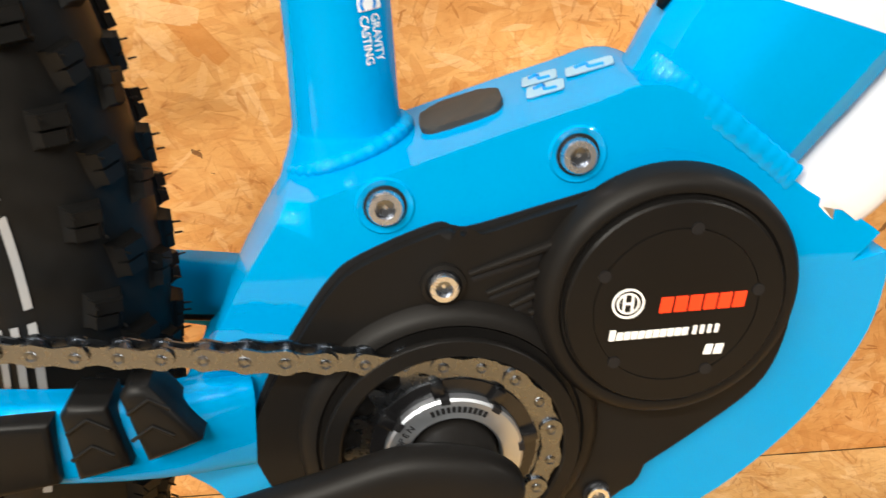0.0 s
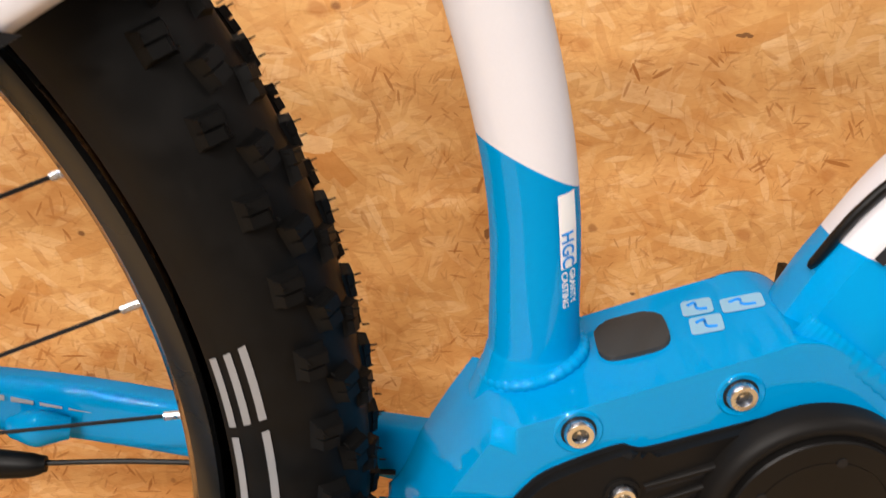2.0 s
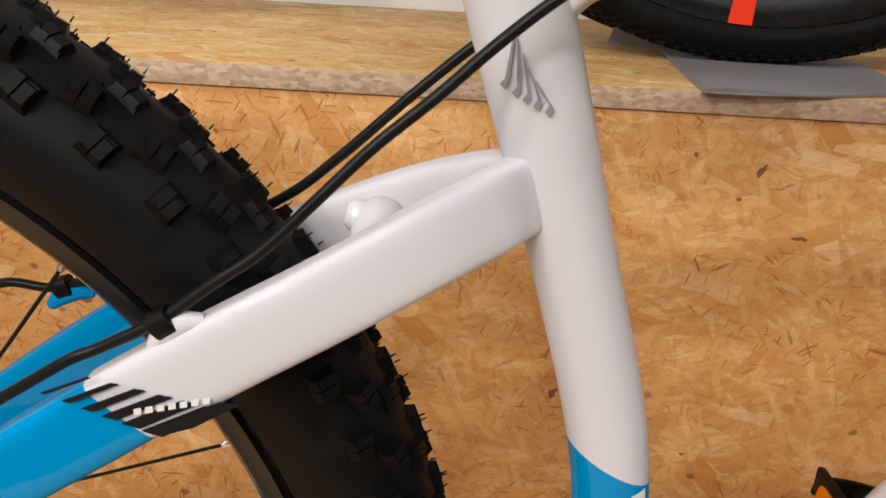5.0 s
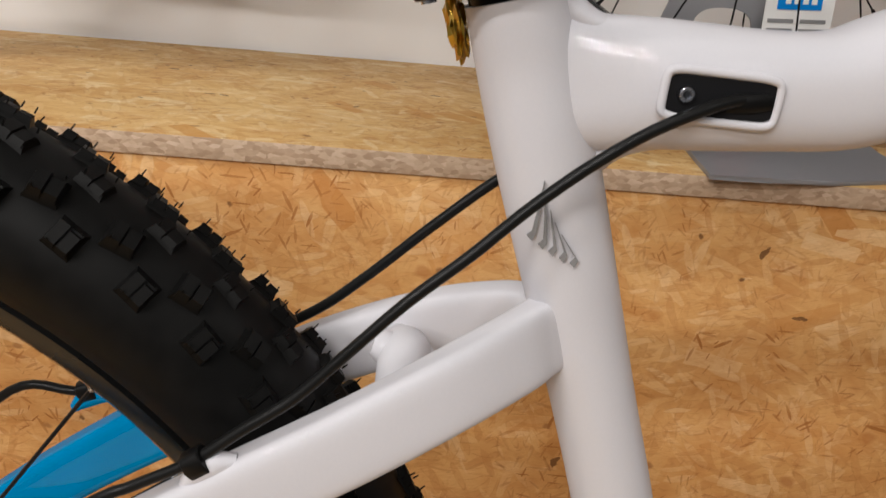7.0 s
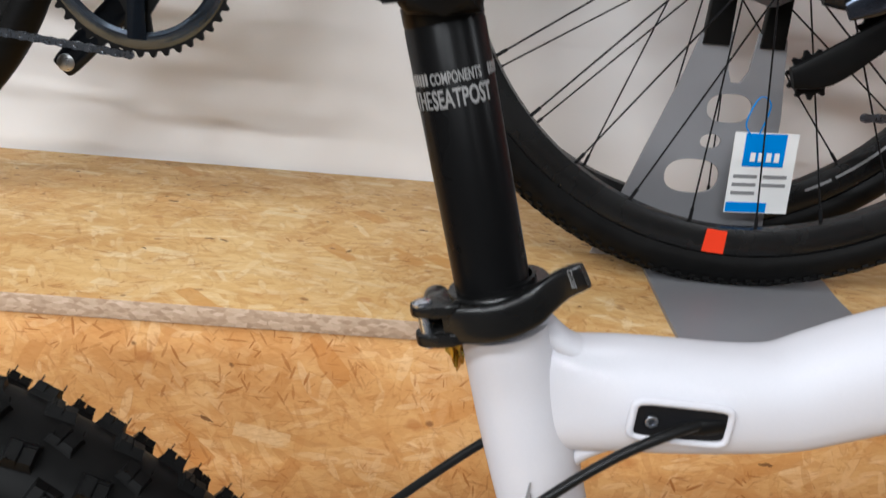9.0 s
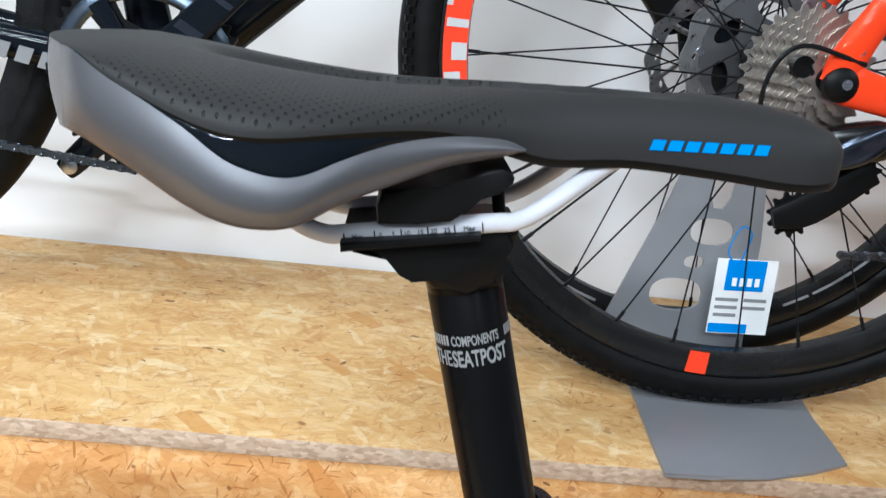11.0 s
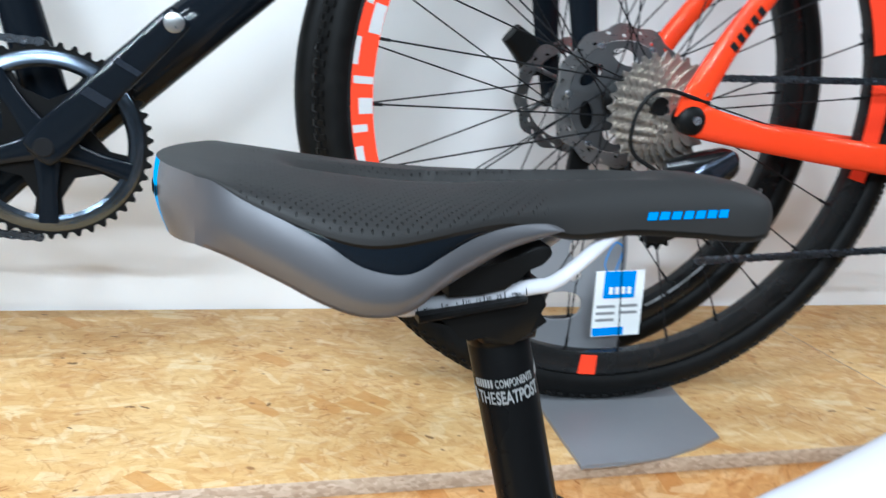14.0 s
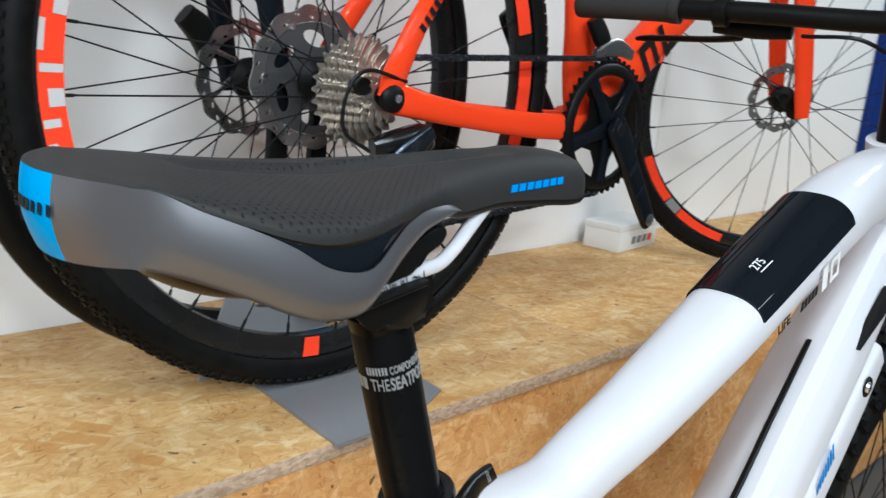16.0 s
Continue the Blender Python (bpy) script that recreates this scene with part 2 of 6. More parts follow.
def strand_board(name, turn, face_light_tint):
    """Pressed strand board: tan strands laid over one another, with pale and orange flakes, thin slivers and dark specks."""
    n = Nodes(name)
    flat = n.mapped(turn=turn)

    def wobble(scale, size, source):
        wob = n.add("ShaderNodeTexNoise")
        n.put(wob, "Vector", source)
        wob.inputs["Scale"].default_value, wob.inputs["Detail"].default_value = scale, 3
        off = n.add("ShaderNodeVectorMath", operation="MULTIPLY_ADD")
        n.put(off, 0, wob.outputs["Color"])
        off.inputs[1].default_value, off.inputs[2].default_value = (2 * size, 2 * size, 0.0), (-size, -size, 0.0)
        warp = n.add("ShaderNodeVectorMath", operation="ADD")
        n.put(warp, 0, source)
        n.put(warp, 1, off.outputs[0])
        return warp.outputs[0]

    def cells(deg, sx, sy, seed, source, metric="EUCLIDEAN"):
        v = n.voronoi(1.0, n.mapped((sx, sy, 1.0), (0, 0, deg), (seed, seed * 0.7, 0.0), source))
        v.distance = metric
        sep = n.add("ShaderNodeSeparateColor")
        n.put(sep, 0, v.outputs["Color"])
        return v, sep

    soft, firm = wobble(14, 0.0045, flat), wobble(30, 0.0018, flat)
    # ground: broad soft tones and a fine fibre
    colour = n.ramp(n.noise(9, 5, 0.6, n.mapped((1, 2.4, 1), (0, 0, 8), (0, 0, 0), soft)), [(0.28, (0.54, 0.275, 0.095)), (0.45, (0.69, 0.410, 0.168)), (0.60, (0.77, 0.50, 0.235)), (0.78, (0.85, 0.62, 0.35))])
    height = n.noise(9, 5, 0.6, soft)
    # overlapping strands, each of its own tone
    for k, (deg, sx, sy, cut, strength) in enumerate([(4, 21, 85, 0.40, 0.40), (-32, 24, 100, 0.55, 0.40), (47, 26, 110, 0.58, 0.40), (-76, 27, 105, 0.62, 0.40), (22, 22, 115, 0.62, 0.42), (-12, 34, 150, 0.62, 0.42), (68, 30, 135, 0.66, 0.40)]):
        v, sep = cells(deg, sx, sy, k * 3.7 + 0.4, firm if k % 2 else soft)
        fibre = n.noise(4.0, 5, 0.62, n.mapped((sx * 1.1, sy * 6, 1.0), (0, 0, deg), (k * 1.3, 0, 0), firm))
        tone = n.math("ADD", n.math("MULTIPLY", sep.outputs[0], 0.62), n.math("MULTIPLY", fibre, 0.38))
        c = n.ramp(tone, [(0.16, (0.50, 0.240, 0.075)), (0.36, (0.66, 0.375, 0.145)), (0.60, (0.77, 0.495, 0.225)), (0.82, (0.90, 0.71, 0.46))])
        pick = n.math("GREATER_THAN", sep.outputs[1], cut)
        edge = n.math("SUBTRACT", 1.0, n.ramp(v.outputs["Distance"], [(0.48, 0.0), (0.55, 1.0)]))
        colour = n.mix(n.math("MULTIPLY", n.math("MULTIPLY", pick, edge), strength + 0.06), colour, c)
        # dark rims along the strands: fine edge shadows put into the colour
        rim = n.math("MULTIPLY", n.ramp(v.outputs["Distance"], [(0.44, 0.0), (0.50, 1.0), (0.57, 0.0)]), n.math("MULTIPLY", pick, n.ramp(n.noise(30 + 7 * k, 3, 0.6, flat), [(0.50, 0.0), (0.62, 1.0)])))
        colour = n.mix(n.math("MULTIPLY", rim, 0.55), colour, (0.44, 0.19, 0.052))
        height = n.math("ADD", height, n.math("MULTIPLY", n.math("MULTIPLY", pick, edge), n.math("MULTIPLY", tone, 0.35)))
    # a few crisp flakes: orange-brown ones and pale ones
    for deg, sx, sy, seed, cut, c, strength in ((50, 15, 40, 2.2, 0.955, (0.56, 0.255, 0.068), 0.75), (-22, 15, 50, 5.1, 0.965, (0.60, 0.295, 0.088), 0.55), (-60, 21, 58, 9.3, 0.97, (0.50, 0.235, 0.070), 0.5),
                                           (12, 16, 55, 6.4, 0.950, (0.88, 0.70, 0.45), 0.5)):
        v, sep = cells(deg, sx, sy, seed, firm, "CHEBYCHEV")
        inside = n.math("MULTIPLY", n.math("LESS_THAN", v.outputs["Distance"], 0.40), n.math("GREATER_THAN", sep.outputs[1], cut))
        colour = n.mix(n.math("MULTIPLY", inside, strength), colour, c)
    # thin slivers and cracks in every direction, gathered in clusters
    gather = n.ramp(n.noise(11, 4, 0.65, flat), [(0.46, 0.0), (0.60, 1.0)])
    colour = n.mix(n.math("MULTIPLY", n.math("MULTIPLY", gather, n.noise(70, 4, 0.7, n.mapped((1, 4, 1), (0, 0, 25), (0, 0, 0), soft))), 0.75), colour, (0.52, 0.235, 0.068))
    for k, (deg, long, strength) in enumerate(((14, 30, 0.6), (-28, 42, 0.6), (63, 38, 0.65), (-71, 52, 0.6), (88, 46, 0.5), (38, 60, 0.6), (2, 34, 0.65), (-48, 70, 0.6), (118, 56, 0.55))):
        v, sep = cells(deg, long, 210 + 26 * k, k * 2.9 + 1.0, firm)
        thin = n.math("MULTIPLY", n.math("LESS_THAN", v.outputs["Distance"], n.math("MULTIPLY", sep.outputs[1], 0.46)), n.math("GREATER_THAN", sep.outputs[2], 0.835))
        mask = n.math("MULTIPLY", n.math("MULTIPLY", thin, n.math("ADD", n.math("MULTIPLY", gather, 0.92), 0.08)), n.math("ADD", n.math("MULTIPLY", sep.outputs[0], 0.7), strength - 0.30))
        colour = n.mix(mask, colour, (0.35, 0.138, 0.034))
        height = n.math("SUBTRACT", height, n.math("MULTIPLY", thin, 0.3))
    # hard dark chips of bark, a few to the hand's width
    for deg, seed, cut in ((35, 2.7, 0.982), (-62, 8.1, 0.986), (5, 5.6, 0.988)):
        v, sep = cells(deg, 26, 70, seed, wobble(110, 0.0045, flat))
        chip = n.math("MULTIPLY", n.math("LESS_THAN", v.outputs["Distance"], n.math("MULTIPLY", sep.outputs[2], 0.24)), n.math("GREATER_THAN", sep.outputs[1], cut))
        colour = n.mix(n.math("MULTIPLY", chip, 0.85), colour, (0.085, 0.034, 0.015))
    # rusty spots and dark specks of bark
    for seed, scale, cut, size, c, strength in ((3.0, 21, 0.86, 0.20, (0.45, 0.185, 0.055), 0.6), (7.5, 34, 0.93, 0.17, (0.20, 0.075, 0.028), 0.8), (1.5, 60, 0.965, 0.20, (0.11, 0.042, 0.016), 0.85), (4.5, 48, 0.95, 0.25, (0.30, 0.13, 0.05), 0.7)):
        v, sep = cells(17, scale, scale * 1.35, seed, wobble(90, 0.0035, flat))
        spot = n.math("MULTIPLY", n.ramp(v.outputs["Distance"], [(size * 0.6, 1.0), (size, 0.0)]), n.math("GREATER_THAN", sep.outputs[0], cut))
        colour = n.mix(n.math("MULTIPLY", spot, strength), colour, c)
    colour = n.mix(n.math("MULTIPLY", n.noise(160, 4, 0.7, n.mapped((1, 2.5, 1), (0, 0, 10), (0, 0, 0), flat)), 0.30), colour, (0.46, 0.24, 0.085))
    colour = n.mix(n.math("MULTIPLY", n.ramp(n.noise(210, 3, 0.6, n.mapped((0.35, 3.0, 1), (0, 0, -14), (3, 1, 0), soft)), [(0.56, 0.0), (0.70, 1.0)]), 0.40), colour, (0.47, 0.22, 0.070))
    # tint by face: how light falls on top and front, put into the colour
    colour = n.mix(1.0, colour, face_light_tint, "MULTIPLY")
    n.set(colour=colour, rough=n.math("ADD", n.math("MULTIPLY", n.noise(40, 3), 0.2), 0.5), spec=0.25)
    n.bump(height, 0.45, 0.0012)
    return n.mat


def chip_edge(name):
    n = Nodes(name)
    v = n.voronoi(1.0, n.mapped((160, 160, 330)))
    sep = n.add("ShaderNodeSeparateColor")
    n.put(sep, 0, v.outputs["Color"])
    c = n.ramp(n.math("ADD", n.math("MULTIPLY", sep.outputs[0], 0.5), n.math("MULTIPLY", n.noise(90, 4), 0.5)),
               [(0.25, (0.40, 0.27, 0.175)), (0.55, (0.53, 0.385, 0.265)), (0.85, (0.66, 0.50, 0.37))])
    n.set(colour=c, rough=0.8)
    n.bump(sep.outputs[0], 0.5, 0.001)
    return n.mat


def plaster(name, base):
    n = Nodes(name)
    c = n.mix(n.math("MULTIPLY", n.ramp(n.noise(2.2, 5, 0.6), [(0.3, 0.0), (0.8, 1.0)]), 0.25), base, tuple(b * 0.88 for b in base))
    n.set(colour=c, rough=0.75, spec=0.3)
    n.bump(n.noise(260, 4), 0.15, 0.0006)
    return n.mat


M_BLUE = lacquer("blue_lacquer", BLUE)
M_WHITE = lacquer("white_lacquer", WHITE)
M_SEAT_TUBE = lacquer("seat_tube_paint", BLUE, WHITE, (0.5, 0, 1, 0.5015))
M_DOWN_TUBE = lacquer("down_tube_paint", BLUE, WHITE, (0.30, 0, 1, 0.5165))
M_STAY = lacquer("stay_paint", BLUE, WHITE, (0.85, 0, 1, 0.3665))
M_STAY_FAR = lacquer("far_stay_paint", BLUE, WHITE, (1, 0, 0.3, -0.065))
M_ORANGE = lacquer("orange_lacquer", (0.80, 0.050, 0.004))
M_BLACK_PAINT = lacquer("black_lacquer", (0.006, 0.006, 0.007))
M_BLACK = plastic("black_plastic", (0.0034, 0.0033, 0.0033), 0.42)
M_COVER = plastic("black_satin_cover", (0.0040, 0.0036, 0.0034), 0.36, 900, 0.1, 0.13)
M_MATT = plastic("black_matt_casting", (0.0052, 0.0046, 0.0042), 0.44, 1200, 0.25, 0.11)
M_ANODISED = plastic("black_anodised", (0.0028, 0.0028, 0.0030), 0.28, 600, 0.05, 0.10)
M_RUBBER = rubber("tyre_rubber", (0.0036, 0.0035, 0.0034))
M_GUM = plastic("grey_rubber", (0.03, 0.029, 0.028), 0.62)
M_CABLE = plastic("cable_housing", (0.007, 0.007, 0.007), 0.3, 400, 0.05)
M_STEEL = metal("bright_steel", (0.70, 0.74, 0.82), 0.26, 180, 1.0, 0.35)
M_DARK_METAL = metal("dark_grey_metal", (0.15, 0.15, 0.155), 0.4, 400, 0.8, 0.2)
M_SATIN = metal("satin_steel", (0.50, 0.53, 0.58), 0.42, 300, 0.95, 0.25)
M_CHAIN = metal("chain_steel", (0.165, 0.18, 0.205), 0.28, 400, 1.0, 0.4)
M_CASSETTE = metal("cassette_steel", (0.56, 0.51, 0.45), 0.32, 300, 0.92, 0.4)
M_ALLOY = metal("brushed_alloy", (0.55, 0.55, 0.55), 0.3)
M_GREY_METAL = metal("grey_powder_coat", (0.30, 0.30, 0.315), 0.5, 900, 0.35, 0.12)
M_RIM = plastic("black_rim", (0.006, 0.006, 0.006), 0.27, 500, 0.05, 0.42)
M_RIM_WELL = metal("rim_well_alloy", (0.40, 0.36, 0.33), 0.22, 300, 1.0, 0.1)
M_SADDLE_GREY = metal("saddle_grey_panel", (0.135, 0.133, 0.143), 0.36, 900, 0.6, 0.08)
M_SADDLE_BLUE = plastic("saddle_blue_panel", (0.005, 0.27, 0.66), 0.4)
M_GLOSS = plastic("black_gloss", (0.003, 0.003, 0.0035), 0.22, 260, 0.12, 0.45)
M_POST_INK = plastic("pale_grey_print", (0.24, 0.24, 0.24), 0.5, 500, 0.02)
M_INK_WHITE = plastic("white_print", (0.72, 0.72, 0.72), 0.5, 500, 0.02)
M_POLISHED = metal("dark_polished_metal", (0.095, 0.11, 0.145), 0.22, 300, 0.95)
M_INK_SILVER = plastic("silver_print", (0.46, 0.45, 0.45), 0.4, 500, 0.02)
M_INK_GREY = plastic("grey_print", (0.21, 0.21, 0.215), 0.5, 500, 0.02)
M_INK_RED = plastic("red_print", (0.80, 0.045, 0.012), 0.45, 500, 0.02)
M_INK_BLACK = plastic("black_print", (0.008, 0.008, 0.009), 0.45, 500, 0.02)
M_INK_BLUE = plastic("blue_print", (0.006, 0.19, 0.58), 0.45, 500, 0.02)
M_STICKER = plastic("clear_silver_sticker", (0.19, 0.34, 0.46), 0.3, 500, 0.02)
M_REFLECTOR = plastic("amber_reflector", (0.62, 0.17, 0.008), 0.2, 200, 0.3)
M_CARD = plastic("white_card", (0.74, 0.74, 0.73), 0.55, 400, 0.05)
M_GOLD = metal("gold_foil", (0.55, 0.36, 0.06), 0.3, 60)
# One board in two tints: lit tops paler, shaded front deeper, put into colour.
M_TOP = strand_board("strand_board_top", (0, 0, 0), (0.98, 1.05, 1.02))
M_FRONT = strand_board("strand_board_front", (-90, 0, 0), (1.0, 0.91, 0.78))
M_EDGE = chip_edge("strand_board_edge")
M_WALL = plaster("white_plaster", (0.86, 0.845, 0.835))
M_CLAMP = plastic("black_satin_clamp", (0.003, 0.003, 0.003), 0.26, 700, 0.05, 0.35)
M_GREY_WALL = plaster("grey_plaster", (0.15, 0.15, 0.155))
M_CEILING = plaster("ceiling_plaster", (0.34, 0.34, 0.34))
M_FLOOR = plastic("grey_vinyl", (0.07, 0.066, 0.062), 0.5, 120, 0.1)
M_DARK_BLUE = plastic("dark_blue_paint", (0.008, 0.025, 0.16), 0.5)


def dimpled(name, base):
    """Saddle cover: rows of small dimples on the two rear pads."""
    n = Nodes(name)
    v = n.voronoi(1.0, n.mapped((345, 345, 0.001), (0, 0, 45)))
    v.inputs["Randomness"].default_value = 0.0
    dot = n.math("SUBTRACT", 1.0, n.math("DIVIDE", n.math("SUBTRACT", v.outputs["Distance"], 0.11), 0.08), clamp=True)
    back = n.side_of(-1, 0, 0, 0.148, 0.004)
    front = n.side_of(1, 0, 0, -0.283, 0.006)
    sep = n.add("ShaderNodeSeparateXYZ")
    n.put(sep, 0, n.coord)
    away = n.math("DIVIDE", n.math("SUBTRACT", n.math("ABSOLUTE", sep.outputs[1]), 0.0100), 0.002, clamp=True)
    way = n.add("ShaderNodeSeparateXYZ")
    n.put(way, 0, n.add("ShaderNodeNewGeometry").outputs["Normal"])
    flat_enough = n.math("DIVIDE", n.math("SUBTRACT", way.outputs[2], 0.30), 0.10, clamp=True)
    dot = n.math("MULTIPLY", n.math("MULTIPLY", n.math("MULTIPLY", dot, flat_enough), away), n.math("MULTIPLY", back, front))
    big = n.noise(25, 4)
    c = n.mix(n.math("MULTIPLY", big, 0.3), base, tuple(b * 1.5 for b in base))
    # dimples also darkened: the shade in their hollows put into the colour
    c = n.mix(n.math("MULTIPLY", dot, 0.75), c, tuple(b * 0.3 for b in base))
    n.set(colour=c, rough=n.math("ADD", n.math("MULTIPLY", big, 0.12), 0.5), spec=0.22)
    fine = n.noise(1700, 3)
    n.bump(n.math("SUBTRACT", n.math("MULTIPLY", fine, 0.12), dot), 1.0, 0.0007)
    return n.mat


M_SADDLE_TOP = dimpled("saddle_dimpled_cover", (0.020, 0.0193, 0.019))

# ---- room ----
TOP, EDGE_Y, WALL_Y = 0.635, 0.322, 0.80
FLOOR_Z = 0.0115
tagged(part("floor", box(-4.2, 4.9, -7.0, WALL_Y, FLOOR_Z - 0.12, FLOOR_Z - 0.02), M_FLOOR), "grey-brown vinyl shop floor", "floor", kind="structure")
tagged(part("wall_north", box(-4.2, 4.9, WALL_Y, WALL_Y + 0.12, FLOOR_Z - 0.02, 2.9), M_WALL), "plain white plastered wall behind the display", "wall", kind="structure")
# south, west, east walls and ceiling: unseen, greys set to keep reflections dark
tagged(part("wall_south", box(-4.2, 4.9, -7.12, -7.0, FLOOR_Z - 0.02, 2.9), M_GREY_WALL), "plain grey wall, unseen, added to close the room", "wall", kind="structure")
tagged(part("wall_west", box(-4.32, -4.2, -7.12, WALL_Y + 0.12, FLOOR_Z - 0.02, 2.9), M_GREY_WALL), "plain grey wall, unseen, added to close the room", "wall", kind="structure")
tagged(part("wall_east", box(4.9, 5.02, -7.12, WALL_Y + 0.12, FLOOR_Z - 0.02, 2.9), M_GREY_WALL), "plain grey wall, unseen, added to close the room", "wall", kind="structure")
tagged(part("ceiling", box(-4.32, 5.02, -7.12, WALL_Y + 0.12, 2.9, 3.0), M_CEILING), "plain light grey ceiling, unseen, added to close the room", "ceiling", kind="structure")
# joint between two wall boards, a thin cover strip
tagged(part("wall_joint_strip", box(1.418, 1.432, WALL_Y - 0.004, WALL_Y, TOP, 2.9, 0.001), M_WALL), "narrow white strip over a wall joint", "trim", kind="structure")
tagged(part("blue_wall_panel", box(2.78, 3.4, WALL_Y - 0.03, WALL_Y - 0.002, TOP, 2.4, 0.003), M_DARK_BLUE), "dark blue upright display panel on the wall", "panel", kind="structure")

# strand-board display step: a top sheet, front sheets and a frame behind them
step = root("display_step", 0.35, 0.56, FLOOR_Z, "raised display step clad in bare oriented strand board", "platform", kind="structure")
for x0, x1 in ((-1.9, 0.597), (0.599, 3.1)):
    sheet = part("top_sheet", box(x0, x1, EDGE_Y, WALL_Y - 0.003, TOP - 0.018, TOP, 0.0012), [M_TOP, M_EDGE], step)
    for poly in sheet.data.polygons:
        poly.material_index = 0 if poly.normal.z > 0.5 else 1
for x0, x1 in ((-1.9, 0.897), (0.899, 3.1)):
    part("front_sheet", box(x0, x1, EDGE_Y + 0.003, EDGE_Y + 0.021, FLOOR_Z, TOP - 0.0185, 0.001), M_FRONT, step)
for x0 in (-1.88, -0.6, 0.7, 1.95, 3.06):
    part("bearer", box(x0, x0 + 0.04, EDGE_Y + 0.0215, WALL_Y - 0.004, FLOOR_Z, TOP - 0.0185), M_EDGE, step)

# strand-board sheets laid on the floor under the bicycle
for x0, x1 in ((-1.9, -0.702), (-0.70, 0.498), (0.50, 1.70)):
    tagged(part("floor_sheet", box(x0, x1, -0.85, EDGE_Y + 0.0028, FLOOR_Z - 0.02, FLOOR_Z, 0.001), M_TOP), "bare strand-board sheet laid on the floor", "floor board", "floor sheets", kind="structure")

# ---- the electric mountain bike ----
bike = root("electric_mountain_bike", -0.1, 0, FLOOR_Z, "blue and white electric hardtail mountain bike with mid motor", "bicycle")

# frame: seat tube
part("seat_tube", sweep([(-0.030, 0, 0.418, 0.0265, 0.0285), (-0.0308, 0, 0.4285, 0.0225, 0.0240), (-0.0315, 0, 0.4375, 0.0197, 0.0205), (-0.0320, 0, 0.447, 0.0186, 0.0190), (-0.035, 0, 0.50, 0.0178, 0.0182),
                         (-0.045, 0, 0.55, 0.0180, 0.0185), (-0.0665, 0, 0.62, 0.0185, 0.0185), (-0.098, 0, 0.72, 0.0195, 0.0205),
                         (-0.1165, 0, 0.780, 0.0195, 0.0195)], n=40, steps=10), M_SEAT_TUBE, bike, "blue below, white above a slanting line")

# cast motor cradle round the motor
cradle_line = [(-0.052, 0.424), (-0.066, 0.402), (-0.078, 0.380), (-0.087, 0.358), (-0.097, 0.345), (-0.098, 0.330), (-0.085, 0.318),
               (-0.070, 0.300), (-0.030, 0.282), (0.030, 0.277), (0.075, 0.285), (0.106, 0.301), (0.135, 0.331), (0.152, 0.363),
               (0.156, 0.386), (0.1535, 0.403), (0.142, 0.4130), (0.121, 0.4240), (0.104, 0.4370), (0.088, 0.4490), (0.074, 0.4590), (0.061, 0.4610), (0.047, 0.4565),
               (0.020, 0.4480), (-0.013, 0.4370)]
cradle = part("motor_cradle", prism(rounded(cradle_line, 5), -0.0435, 0.0220, 0.0135, 8), M_BLUE, bike, "bright blue cast motor cradle")
cradle.modifiers.new("weighted_normals", "WEIGHTED_NORMAL")


def ring_path(pts, bumps, r, swell):
    """A weld bead: a tube whose girth ripples along its way."""
    q = curve_points(pts, bumps)
    out = []
    for i, p in enumerate(q):
        w = i * 2 * math.pi / 4
        out.append((*p[:3], r * (1 + swell * math.sin(w)), r * (1 + swell * math.sin(w))))
    return sweep(out, n=10, steps=1)


def tube_ring(cx, cz, a, b, tilt, z_shift=0.0):
    pts = []
    for k in range(17):
        w = 2 * math.pi * k / 16
        pts.append((cx + a * math.cos(w), b * math.sin(w), cz + tilt * a * math.cos(w)))
    return pts


part("weld_bead", ring_path(tube_ring(-0.0315, 0.4325, 0.0206, 0.0199, 0.36), 9, 0.0030, 0.10), M_BLUE, bike)
def flat_bead(pts, bumps, wide, high, swell):
    """A low weld bead lying on a side that faces -y."""
    q = curve_points(pts, bumps)
    return sweep([(*p[:3], high * (1 + swell * math.sin(i * math.pi / 2)), wide * (1 + 0.06 * math.sin(i * math.pi / 2))) for i, p in enumerate(q)], n=14, steps=1)


part("weld_bead", flat_bead([(0.0640, -0.0345, 0.4650), (0.068, -0.0385, 0.4625), (0.0755, -0.0412, 0.4575), (0.088, -0.0422, 0.4485), (0.104, -0.0424, 0.4365), (0.115, -0.0424, 0.4280)], 14, 0.0052, 0.0017, 0.10), M_BLUE, bike)

# down tube with its battery
TUBE_SECTION = [(0, 0.86), (0.25, 0.66), (0.5, 0.40), (0.75, 0.14), (0.95, -0.2), (1, -0.5), (0.985, -0.75), (0.88, -0.96), (0.75, -1), (0.3, -1),
                (-0.3, -1), (-0.75, -1), (-0.88, -0.96), (-0.985, -0.75), (-1, -0.5), (-1, 0), (-0.99, 0.15), (-0.93, 0.40), (-0.74, 0.78), (-0.5, 0.935), (-0.25, 0.93)]
down_axis = [(0.076, 0, 0.426, 0.0405, 0.030), (0.092, 0, 0.448, 0.0410, 0.033), (0.106, 0, 0.470, 0.0420, 0.0352), (0.135, 0, 0.5075, 0.0420, 0.0375), (0.19, 0, 0.548, 0.0435, 0.0385), (0.25, 0, 0.586, 0.0450, 0.0385), (0.309, 0, 0.632, 0.0455, 0.0385), (0.358, 0, 0.691, 0.0455, 0.0385), (0.42, 0, 0.757, 0.0440, 0.039), (0.48, 0, 0.812, 0.040, 0.040), (0.55, 0, 0.868, 0.032, 0.040)]
